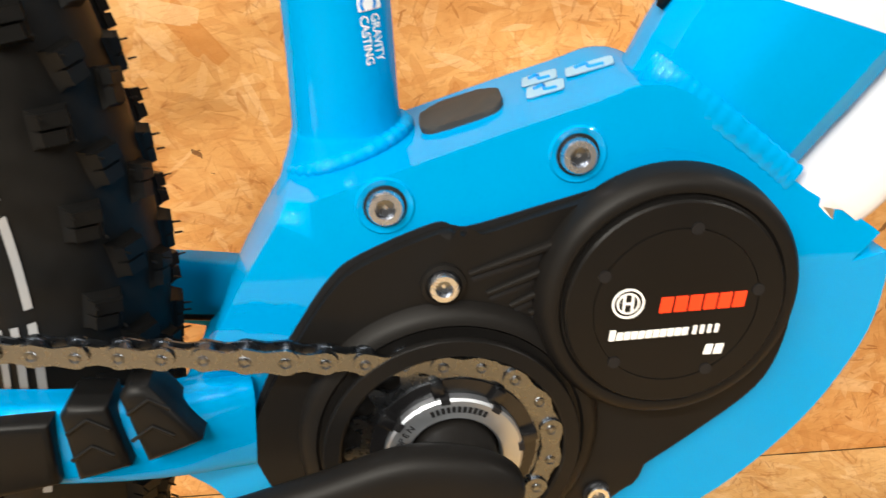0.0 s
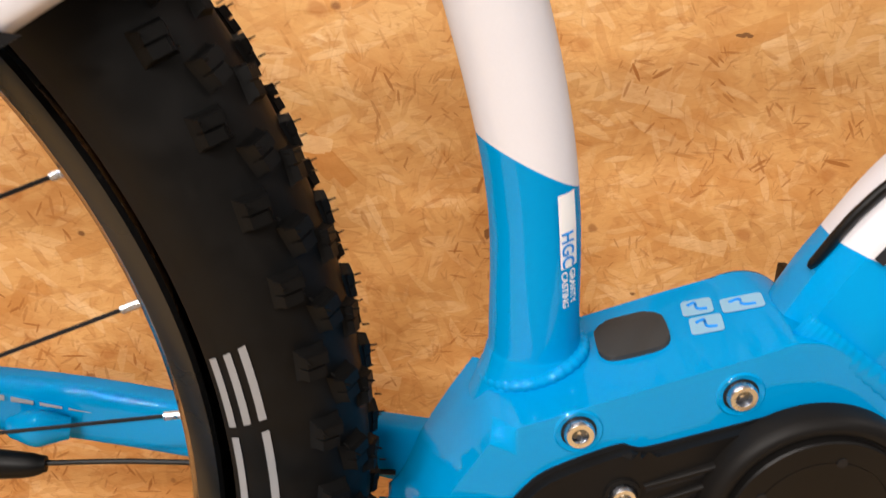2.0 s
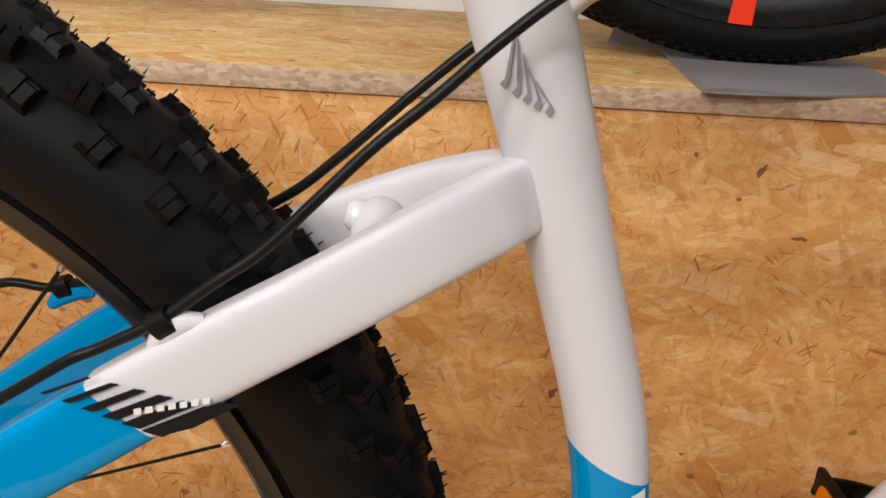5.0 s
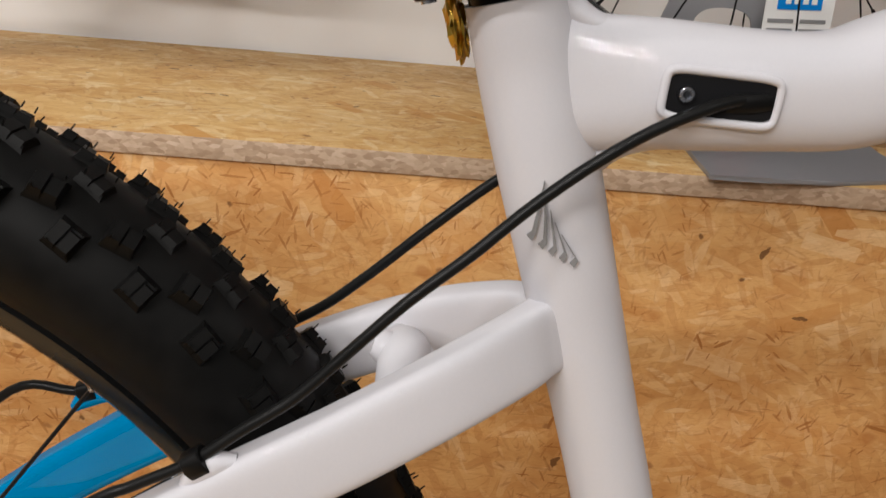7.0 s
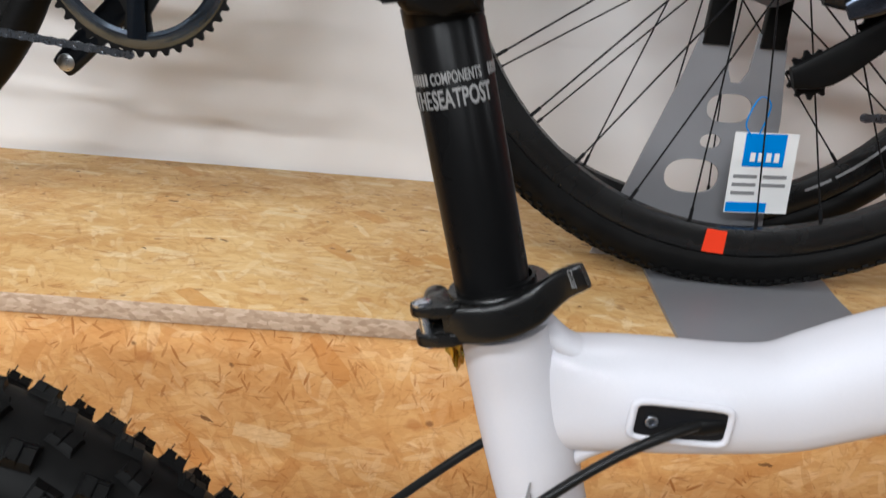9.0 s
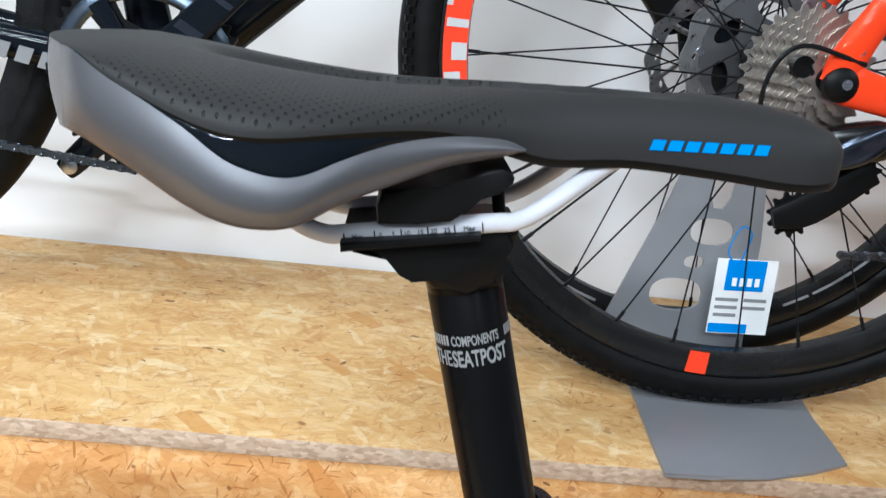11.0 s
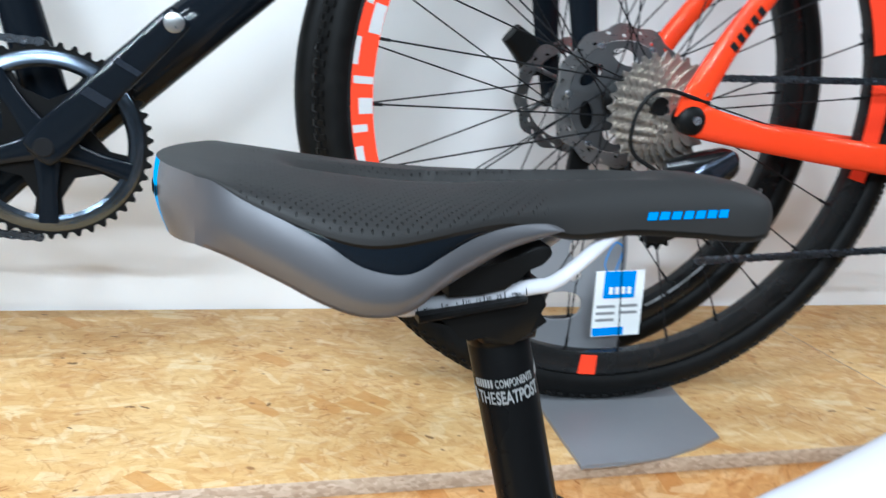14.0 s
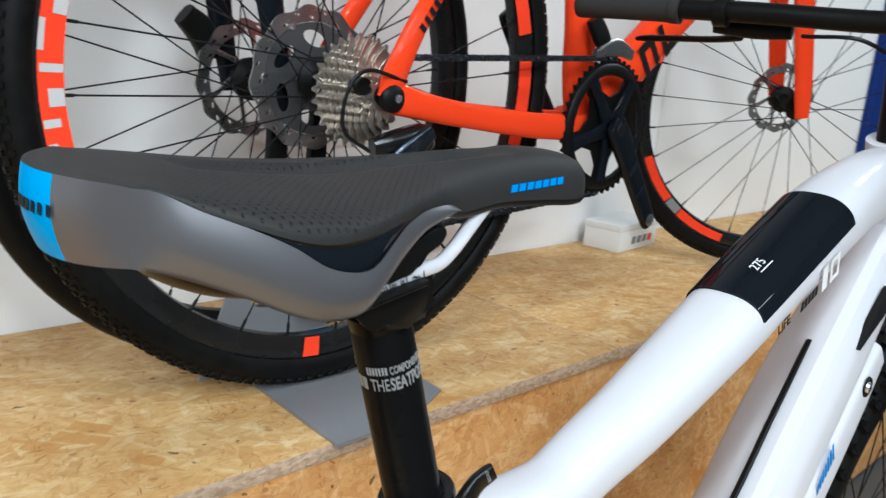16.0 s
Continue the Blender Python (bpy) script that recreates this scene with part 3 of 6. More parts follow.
part("down_tube", sweep(down_axis, section=TUBE_SECTION), M_DOWN_TUBE, bike, "white tube turning blue at the motor", angle=25)
battery_axis = [(0.1318, 0, 0.4150, 0.037, 0.008), (0.1330, 0, 0.4168, 0.0425, 0.0135), (0.1375, 0, 0.4230, 0.0445, 0.0160), (0.182, 0, 0.4700, 0.0450, 0.019), (0.285, 0, 0.5380, 0.0458, 0.025), (0.360, 0, 0.5860, 0.0460, 0.030), (0.412, 0, 0.6440, 0.0455, 0.031), (0.472, 0, 0.7060, 0.0440, 0.030), (0.53, 0, 0.7580, 0.040, 0.024)]
part("battery", sweep(battery_axis, n=36, power=5.0, steps=6), M_WHITE, bike, "white battery under the down tube")

# top tube, lying low and rising to the head
top_axis = [(-0.116, 0, 0.7500, 0.010, 0.0270), (-0.100, 0, 0.7503, 0.0145, 0.0264), (-0.0825, 0, 0.7505, 0.0188, 0.0256), (-0.062, 0, 0.7518, 0.0232, 0.0243), (-0.039, 0, 0.7522, 0.0250, 0.0232), (-0.0155, 0, 0.7528, 0.0248, 0.0221),
            (0.008, 0, 0.7550, 0.0240, 0.0221), (0.029, 0, 0.7625, 0.0240, 0.0236), (0.050, 0, 0.7705, 0.0250, 0.0245), (0.10, 0, 0.7880, 0.0285, 0.0250), (0.20, 0, 0.8300, 0.0335, 0.0270), (0.28, 0, 0.8660, 0.0355, 0.0290), (0.38, 0, 0.908, 0.036, 0.033), (0.46, 0, 0.930, 0.031, 0.036), (0.545, 0, 0.942, 0.030, 0.036)]
part("top_tube", sweep(top_axis, n=40, power=2.6), M_WHITE, bike, "white low-slung top tube")
part("weld_fillet", sweep([(-0.1085, 0, 0.7920, 0.008, 0.004), (-0.0985, 0, 0.7795, 0.010, 0.0060), (-0.0880, 0, 0.7728, 0.0115, 0.0050), (-0.0740, 0, 0.7705, 0.009, 0.0035)], n=24), M_WHITE, bike)
part("weld_fillet", sweep([(-0.0880, 0, 0.7080, 0.008, 0.004), (-0.0800, 0, 0.7215, 0.010, 0.0060), (-0.0700, 0, 0.7285, 0.0115, 0.0050), (-0.0560, 0, 0.7310, 0.009, 0.0035)], n=24), M_WHITE, bike)
BAND_SECTION = []
for size, turn in ((1.0, 1), (0.94, -1)):
    for k in range(25)[::turn]:
        w = radians(-12 + 180 * k / 24)
        BAND_SECTION.append((size * math.copysign(abs(math.cos(w)) ** (1 / 1.3), math.cos(w)), size * math.copysign(abs(math.sin(w)) ** (1 / 1.3), math.sin(w))))
band = [(x, y, z, a + 0.0018, b + 0.0018) for x, y, z, a, b in ((0.222, 0, 0.8400, 0.0341, 0.0276), (0.25, 0, 0.8525, 0.0349, 0.0283), (0.30, 0, 0.8745, 0.0357, 0.0297), (0.375, 0, 0.9062, 0.0362, 0.0329))]
part("top_tube_band", sweep(band, section=BAND_SECTION), M_BLACK_PAINT, bike, "gloss black band with small white print", angle=50)
part("head_tube", sweep([(0.595, 0, 0.845, 0.027, 0.027), (0.577, 0, 0.89, 0.026, 0.030), (0.558, 0, 0.955, 0.026, 0.028), (0.548, 0, 0.985, 0.027, 0.027)], n=32), M_WHITE, bike)


def seat_stay(side, drop=0.0):
    return sweep([(-0.0840, 0.006 * side, 0.6500 - drop, 0.0075, 0.0158), (-0.0930, 0.0122 * side, 0.6476 - drop, 0.0078, 0.0162), (-0.104, 0.022 * side, 0.6440 - drop, 0.008, 0.0162), (-0.130, 0.036 * side, 0.6330 - drop, 0.0085, 0.0160), (-0.165, 0.0455 * side, 0.6140 - 0.4 * drop, 0.009, 0.0160),
                  (-0.205, 0.0505 * side, 0.5912, 0.009, 0.0162), (-0.25, 0.054 * side, 0.5630, 0.009, 0.0165), (-0.33, 0.060 * side, 0.508, 0.009, 0.0155), (-0.465, 0.066 * side, 0.400, 0.008, 0.014)], n=28, power=5.0)


part("seat_stay", seat_stay(-1), M_STAY, bike, "white flat stay fading to blue stripes")
part("seat_stay", seat_stay(1, 0.0040), M_STAY_FAR, bike, "white flat stay turning blue behind the tyre")
part("stay_bridge", sweep([(-0.152, -0.043, 0.612, 0.008, 0.012), (-0.152, -0.022, 0.622, 0.0075, 0.009), (-0.148, 0.0, 0.628, 0.0120, 0.012), (-0.152, 0.022, 0.622, 0.0075, 0.009), (-0.152, 0.043, 0.612, 0.008, 0.012)], n=20, side=(1, 0, 0)), M_WHITE, bike)
part("bridge_boss", sweep([(-0.162, 0, 0.6330, 0.0050, 0.0050), (-0.158, 0, 0.6320, 0.0072, 0.0072), (-0.148, 0, 0.6290, 0.0078, 0.0078), (-0.140, 0, 0.6240, 0.0090, 0.0085), (-0.137, 0, 0.6190, 0.0070, 0.0070)], n=24), M_WHITE, bike)


def chain_stay(side, z0, z1):
    return sweep([(-0.070, 0.040 * side, z0, 0.010, 0.018), (-0.105, 0.050 * side, z0 + 0.002, 0.009, 0.016), (-0.16, 0.052 * side, z0 + 0.006, 0.009, 0.0155), (-0.28, 0.060 * side, (z0 + z1) / 2 + 0.006, 0.009, 0.0155), (-0.472, 0.068 * side, z1, 0.009, 0.014)], n=28, power=4.0)


part("chain_stay", chain_stay(-1, 0.347, 0.385), M_BLUE, bike)
part("chain_stay", chain_stay(1, 0.352, 0.392), M_BLUE, bike)

# rear wheel
AX, AZ, TYRE_R, TUBE_R = -0.472, 0.386, 0.3705, 0.0335
RING = TYRE_R - TUBE_R


def tyre(parent, ax, ay, az, ring, tube, material, n=160):
    pts = []
    for k in range(25):
        w = math.pi * (0.5 - 0.5) + math.radians(-128 + 256 * k / 24)
        pts.append((ring + tube * math.cos(w), tube * 1.03 * math.sin(w)))
    return part("tyre", lathe(pts, (ax, ay, az), "y", n), material, parent)


wheel = part("rear_wheel", lathe([(0.304, -0.0188), (0.3080, -0.0195), (0.3095, -0.0170), (0.308, -0.015), (0.302, -0.012), (0.302, 0.012), (0.308, 0.015), (0.3095, 0.0170), (0.3080, 0.0195), (0.304, 0.0188),
                                  (0.2982, 0.0160), (0.2978, 0.0), (0.2982, -0.0160)], (AX, 0, AZ), "y", 160, True), M_RIM, bike, "black rim on a wide knobbly tyre")
part("rim_well", lathe([(0.2988, -0.0158), (0.2952, -0.0128), (0.2938, -0.006), (0.2932, 0.0), (0.2938, 0.006), (0.2952, 0.0128), (0.2988, 0.0158), (0.2972, 0)], (AX, 0, AZ), "y", 160, True), M_RIM_WELL, wheel, "polished inner face of the rim")
tyre(wheel, AX, 0, AZ, RING, TUBE_R, M_RUBBER)


def knob_mesh(name, lx, ly, h, slits, material):
    """A tread block with slits and moulding hairs, pointing up the local z, lx long along the tyre."""
    bm = bmesh.new()

    def block(x0, x1, y0, y1, z0, z1, taper):
        vs = []
        for z, t in ((z0, 0.0), (z1, taper)):
            for sx, sy in ((0, 0), (1, 0), (1, 1), (0, 1)):
                vs.append(bm.verts.new(((x1 - t if sx else x0 + t), (y1 - t if sy else y0 + t), z)))
        for f in ((3, 2, 1, 0), (4, 5, 6, 7), (0, 1, 5, 4), (1, 2, 6, 5), (2, 3, 7, 6), (3, 0, 4, 7)):
            bm.faces.new([vs[i] for i in f])
    def ramped(x0, x1, y0, y1, z0, z1, tx, ty):
        """A block whose two sides across the tyre slope outward to its foot."""
        vs = [bm.verts.new(p) for p in ((x0 - tx, y0 - ty, z0), (x1 + tx, y0 - ty, z0), (x1 + tx, y1 + ty, z0), (x0 - tx, y1 + ty, z0), (x0, y0, z1), (x1, y0, z1), (x1, y1, z1), (x0, y1, z1))]
        for f in ((3, 2, 1, 0), (4, 5, 6, 7), (0, 1, 5, 4), (1, 2, 6, 5), (2, 3, 7, 6), (3, 0, 4, 7)):
            bm.faces.new([vs[i] for i in f])
    ramped(-lx / 2 + 0.0004, lx / 2 - 0.0004, -ly * 0.40, ly * 0.40, -0.003, h * 0.62, 0.0020, 0.0030)
    wide = lx / (slits + 1)
    for k in range(slits + 1):
        ramped(-lx / 2 + wide * k + 0.00045, -lx / 2 + wide * (k + 1) - 0.00045, -ly * 0.40, ly * 0.40 - (0.0016 if k % 2 else 0.0), h * 0.30, h - 0.0004 * (k % 2), 0.0, 0.0016)
    for k in range(2):
        x, y = (lx * 0.4, ly * 0.42) if k == 0 else (-lx * 0.35, -ly * 0.4)
        block(x - 0.00035, x + 0.00035, y - 0.00035, y + 0.00035, h, h + 0.0030, 0.0001)
    me = bpy.data.meshes.new(name)
    bm.normal_update()
    bm.to_mesh(me)
    bm.free()
    me.materials.append(material)
    return me


KNOBS = {"shoulder": knob_mesh("tread_block", 0.0108, 0.0110, 0.0068, 1, M_RUBBER), "inner": knob_mesh("tread_block", 0.0118, 0.0105, 0.0062, 1, M_RUBBER), "crown": knob_mesh("tread_block", 0.0125, 0.0095, 0.0042, 1, M_RUBBER)}


def knob_pose(ax, ay, az, ring, tube, around, over, twist):
    """around: degrees round the wheel from its front; over: degrees from the crown to the side."""
    o = math.radians(over)
    lift = pose(0, 0, 0, 0, -around, 0) @ pose(ring + tube * math.cos(o), tube * 1.03 * math.sin(o), 0, 0, 0, over)
    return Matrix.Translation((ax, ay, az)) @ lift @ pose(0, 0, 0, 0, 90, 0) @ pose(0, 0, 0, 0, 0, twist)


ROWS_OF_TREAD = [("shoulder", 57, 0.0, 6), ("inner", 37, 0.5, -8), ("crown", 13, 0.15, 10)]
TREAD = 70


def tread(parent, ax, ay, az, ring, tube, lo, hi):
    rest = []
    for kind, over, phase, twist in ROWS_OF_TREAD:
        for side in (-1, 1):
            for k in range(TREAD):
                around = (k + phase + (0.25 if side > 0 else 0.0)) * 360 / TREAD
                m = knob_pose(ax, ay, az, ring, tube, around, over * side, twist * side)
                if lo <= (around + 180) % 360 - 180 <= hi:
                    part("tread_block", KNOBS[kind], None, parent, at=m)
                else:
                    rest.append((kind, m))
    bm = bmesh.new()
    for kind, m in rest:
        first = len(bm.verts)
        bm.from_mesh(KNOBS[kind])
        bm.verts.ensure_lookup_table()
        bmesh.ops.transform(bm, matrix=m, verts=bm.verts[first:])
    part("tread_rest", bm, M_RUBBER, parent, smooth=False)["kind"] = "stuff"


def spokes(parent, ax, ay, az, flange, gap, rim_r, count, r, material, nipple=None):
    for k in range(count):
        a = 2 * math.pi * (k + 0.35) / count
        side = -1 if k % 2 else 1
        lean = (0.9 if (k // 2) % 2 else -0.9)
        b = a + lean
        p0 = Vector((ax + flange * math.cos(b), ay + gap * side, az + flange * math.sin(b)))
        p1 = Vector((ax + rim_r * math.cos(a), ay + 0.002 * side, az + rim_r * math.sin(a)))
        s = part("spoke", wire([p0, p1], r, 6, 1), material, parent)
        if nipple:
            d = (p0 - p1).normalized()
            part("nipple", wire([p1, p1 + d * 0.012], r * 1.9, 8, 1), nipple, parent)


spokes(wheel, AX, 0, AZ, 0.028, 0.026, 0.2950, 32, 0.001, M_INK_BLACK, M_STEEL)
part("hub", lathe([(0, -0.07), (0.009, -0.07), (0.010, -0.04), (0.029, -0.028), (0.029, -0.024), (0.018, -0.018), (0.018, 0.018), (0.029, 0.024), (0.029, 0.028), (0.012, 0.04), (0.009, 0.07), (0, 0.07)], (AX, 0, AZ), "y", 32), M_BLACK, wheel)
tread(wheel, AX, 0, AZ, RING, TUBE_R, -30, 125)

# motor
MY = -0.0435
motor_line = [(-0.060, 0.312), (-0.067, 0.330), (-0.068, 0.345), (-0.061, 0.362), (-0.048, 0.384), (-0.038, 0.3985), (-0.028, 0.4065), (-0.004, 0.4165), (0.003, 0.4155), (0.010, 0.4155), (0.036, 0.4235),
              (0.063, 0.4305), (0.080, 0.4315), (0.099, 0.4245), (0.112, 0.409), (0.1185, 0.391), (0.1185, 0.370), (0.111, 0.351), (0.088, 0.331), (0.069, 0.316), (0.060, 0.301), (0.030, 0.290), (-0.030, 0.290)]
motor = part("motor", prism(rounded(motor_line, 4), MY + 0.004, MY - 0.0055, 0.003, 3), M_MATT, bike, "matt black mid-drive motor housing")
# black plate slightly larger than the motor, standing in for the shaded gap
gap_line = [(x * 1.0 + (0.0016 if x > 0.026 else -0.0016), z + (0.0016 if z > 0.36 else -0.0016)) for x, z in motor_line]
part("gap_shade_plate", prism(rounded(gap_line, 4), MY + 0.003, MY - 0.0008), M_INK_BLACK, motor)
DX, DZ = 0.0722, 0.3925
part("cover_ring", lathe([(0.0, -0.004), (0.0452, -0.004), (0.0444, -0.0115), (0.0424, -0.0145), (0.0400, -0.0155), (0.0382, -0.0150), (0.0374, -0.0138), (0, -0.0138)], (DX, MY, DZ), "y", 96), M_MATT, motor)
disc = part("cover_disc", lathe([(0.0, -0.0136), (0.0367, -0.0136), (0.0367, -0.0168), (0.0360, -0.0175), (0.0278, -0.0177), (0.0277, -0.0173), (0.0274, -0.0173), (0.0273, -0.0177), (0.0, -0.0177)], (DX, MY, DZ), "y", 96), M_COVER, bike, "round satin black cover with printed marks")
FACE = MY - 0.0179
for k in range(5):
    a = math.radians(82 + 72 * k)
    part("cover_plug", lathe([(0, 0.001), (0.0021, 0.001), (0.0021, -0.0002), (0, -0.0002)], (DX + 0.0275 * math.cos(a), FACE, DZ + 0.0275 * math.sin(a)), "y", 16), M_INK_BLACK, disc)
# the maker's marks, as plain shapes in their colours
def row_of_marks(name, blocks, at, material, parent, y_of=None, label=""):
    """One small plain block a letter."""
    for block in blocks:
        bm = moved(bars([block]), at)
        part(name, drape(bm, y_of) if y_of else bm, material, parent, label, smooth=False)


row_of_marks("red_mark", [(k * 0.0049, k * 0.0049 + 0.0041, 0, 0.0056, 0.0007) for k in range(6)], Matrix.Translation((0.0665, FACE + 0.0002, 0.3905)) @ pose(0, 0, 0, 0, -2.0, 0), M_INK_RED, disc)
part("ring_mark", lathe([(0.0047, 0.0), (0.0047, -0.0003), (0.0054, -0.0003), (0.0054, 0.0)], (0.0560, FACE + 0.0002, 0.3945), "y", 32, True), M_INK_WHITE, disc)
part("ring_mark", lathe([(0.0032, 0.0), (0.0032, -0.0003), (0.0038, -0.0003), (0.0038, 0.0)], (0.0560, FACE + 0.0002, 0.3945), "y", 32, True), M_INK_WHITE, disc)
part("ring_mark_bar", moved(bars([(-0.0018, -0.001, -0.003, 0.003, 0), (0.001, 0.0018, -0.003, 0.003, 0), (-0.001, 0.001, -0.0004, 0.0004, 0)]), Matrix.Translation((0.0560, FACE + 0.0002, 0.3945))), M_INK_WHITE, disc)
row_of_marks("white_mark", [(k * 0.00245, k * 0.00245 + 0.0020, 0, 0.0028 + (0.001 if k == 0 else 0), 0.0005) for k in range(11)], Matrix.Translation((0.0505, FACE + 0.0002, 0.3810)) @ pose(0, 0, 0, 0, -2.0, 0), M_INK_WHITE, disc)
row_of_marks("white_mark", [(0.0282 + k * 0.0025, 0.0282 + k * 0.0025 + 0.0013, 0, 0.0031, 0.0004) for k in range(4)], Matrix.Translation((0.0505, FACE + 0.0002, 0.3810)) @ pose(0, 0, 0, 0, -2.0, 0), M_INK_WHITE, disc)
row_of_marks("white_mark", [(0, 0.0026, 0, 0.0037, 0.0007), (0.0034, 0.0062, 0, 0.0037, 0.0007)], Matrix.Translation((0.0835, FACE + 0.0002, 0.3740)), M_INK_WHITE, disc)

# cooling ribs between motor and cover
for x0, z0, x1, z1 in ((0.006, 0.4020, 0.038, 0.4135), (0.012, 0.3945, 0.0345, 0.4045), (0.020, 0.3895, 0.034, 0.3975), (0.0265, 0.3865, 0.034, 0.3905)):
    part("rib", sweep([(x0, MY - 0.0052, z0, 0.0016, 0.0011), (x1, MY - 0.0058, z1, 0.0032, 0.0014)], n=10, steps=1, power=3), M_MATT, motor)
    part("rib_slot", sweep([(x0 + 0.001, MY - 0.0052, z0 - 0.0024, 0.0006, 0.0010), (x1, MY - 0.0054, z1 - 0.0034, 0.0006, 0.0016)], n=8, steps=1, power=3), M_INK_BLACK, motor)

# raised bell round the chainring
part("gear_bell", lathe([(0.0, -0.003), (0.0535, -0.0052), (0.0520, -0.0085), (0.0495, -0.0105), (0.047, -0.0110), (0.0455, -0.009), (0, -0.009)], (0.0, MY, 0.339), "y", 96), M_MATT, motor)


def bolt(parent, x, y, z, r, tall, name="bolt", recess=None):
    b = part(name, lathe([(0, 0), (r, 0), (r, -tall * 0.72), (r * 0.88, -tall), (r * 0.56, -tall), (r * 0.50, -tall * 0.45), (0, -tall * 0.45)], (x, y, z), "y", 28), M_STEEL, parent, "bright steel socket bolt")
    part("socket_rim", lathe([(r * 0.52, -tall * 0.50), (r * 0.30, -tall * 0.46), (0, -tall * 0.40)], (x, y - 0.0001, z), "y", 6), M_CHAIN, b)
    # solid black ring in place of the dark, shaded gap round the head
    part("gap_shade_ring", lathe([(r * 1.0, -0.0004), (r * 1.0, -0.0012), (r * 1.16, -0.0012), (r * 1.16, -0.0004)], (x, y, z), "y", 32, True), M_INK_BLACK, b)
    if recess:
        part("washer_seat", lathe([(recess, 0.0005), (recess, -0.0006), (recess - 0.0008, -0.0014), (recess - 0.0018, -0.0010), (r * 1.02, -0.0006), (r * 1.02, 0.0005)], (x, y, z), "y", 36, True), M_BLUE, b)


bolt(bike, -0.0205, -0.0428, 0.4245, 0.0060, 0.0042, recess=0.0098)
bolt(bike, 0.0410, -0.0428, 0.4395, 0.0060, 0.0042, recess=0.0098)
bolt(bike, -0.0025, MY - 0.0050, 0.3985, 0.0052, 0.0044)
part("bolt_collar", lathe([(0.0078, 0.001), (0.0074, -0.0018), (0.0060, -0.0022), (0.0052, -0.001)], (-0.0025, MY - 0.0050, 0.3985), "y", 32), M_MATT, motor)
bolt(bike, 0.0555, MY - 0.0050, 0.3080, 0.0046, 0.0036)

# chainring, guard, lock ring and crank
BX, BZ, CY = 0.0, 0.3390, -0.0565
ring = part("chain_guard", lathe([(0.0445, -0.0010), (0.0445, -0.0028), (0.0440, -0.0034), (0.0392, -0.0040), (0.0384, -0.0034), (0.0384, -0.0010)], (BX, CY, BZ), "y", 96, True), M_COVER, bike, "flat black chain guard ring")
part("guard_back", lathe([(0.046, 0.0045), (0.046, 0.0030), (0.034, 0.0028), (0.034, 0.0045)], (BX, CY, BZ), "y", 80, True), M_COVER, ring)


def sprocket_outline(cx, cz, teeth, r, tooth=0.0042):
    out = []
    for k in range(teeth):
        for f, rr in ((0.0, r - 0.0030), (0.2, r - 0.0022), (0.38, r + tooth * 0.55), (0.5, r + tooth * 0.72), (0.62, r + tooth * 0.55), (0.8, r - 0.0022)):
            a = 2 * math.pi * (k + f) / teeth
            out.append((cx + rr * math.cos(a), cz + rr * math.sin(a)))
    return out


def circle(cx, cz, r, n=32):
    return [(cx + r * math.cos(2 * math.pi * k / n), cz + r * math.sin(2 * math.pi * k / n)) for k in range(n)]


PITCH = 0.0127
N_RING = 17
RR = PITCH / (2 * math.sin(math.pi / N_RING))
part("chainring", plate(sprocket_outline(BX, BZ, N_RING, RR), [circle(BX, BZ, 0.0225)], CY - 0.0009, CY + 0.0009), M_CHAIN, ring, smooth=False)
part("spider", lathe([(0.0290, 0.0005), (0.0290, -0.0018), (0.024, -0.0022), (0.024, 0.0005)], (BX, CY, BZ), "y", 48, True), M_GLOSS, ring)
for k in range(8):
    a = 45 * k + 12
    part("spider_lug", moved(box(0.0215, 0.0295, -0.0046, -0.0008, -0.0021, 0.0021, 0.0008), Matrix.Translation((BX, CY, BZ)) @ pose(0, 0, 0, 0, -a, 0)), M_GLOSS, ring)
lock = part("lock_ring", lathe([(0.0238, -0.0020), (0.0238, -0.0052), (0.0230, -0.0060), (0.0168, -0.0064), (0.0160, -0.0055), (0.0160, -0.0020)], (BX, CY, BZ), "y", 64, True), M_SATIN, bike, "bright steel lock ring marked OPEN")
for k in range(8):
    a = 45 * k + 8
    part("lock_notch", moved(box(0.0222, 0.0242, -0.0064, -0.0018, -0.0016, 0.0016), Matrix.Translation((BX, CY, BZ)) @ pose(0, 0, 0, 0, -a, 0)), M_INK_BLACK, lock)


def round_text(text, size, r, mid, y, cx, cz, bold=0.0):
    """Letters set one by one round a circle, reading clockwise; mid: the middle letter's degrees from +x."""
    shapes = []
    for i, ch in enumerate(text):
        if ch == " ":
            continue
        a = mid - (i - (len(text) - 1) / 2) * math.degrees(size * 0.74 / r)
        m = Matrix.Translation((cx, y, cz)) @ pose(0, 0, 0, 0, -(a - 90), 0) @ Matrix.Translation((-size * 0.3, 0, r))
        shapes.append(moved(lettering(ch, size, bold), m))
    return join(*shapes)


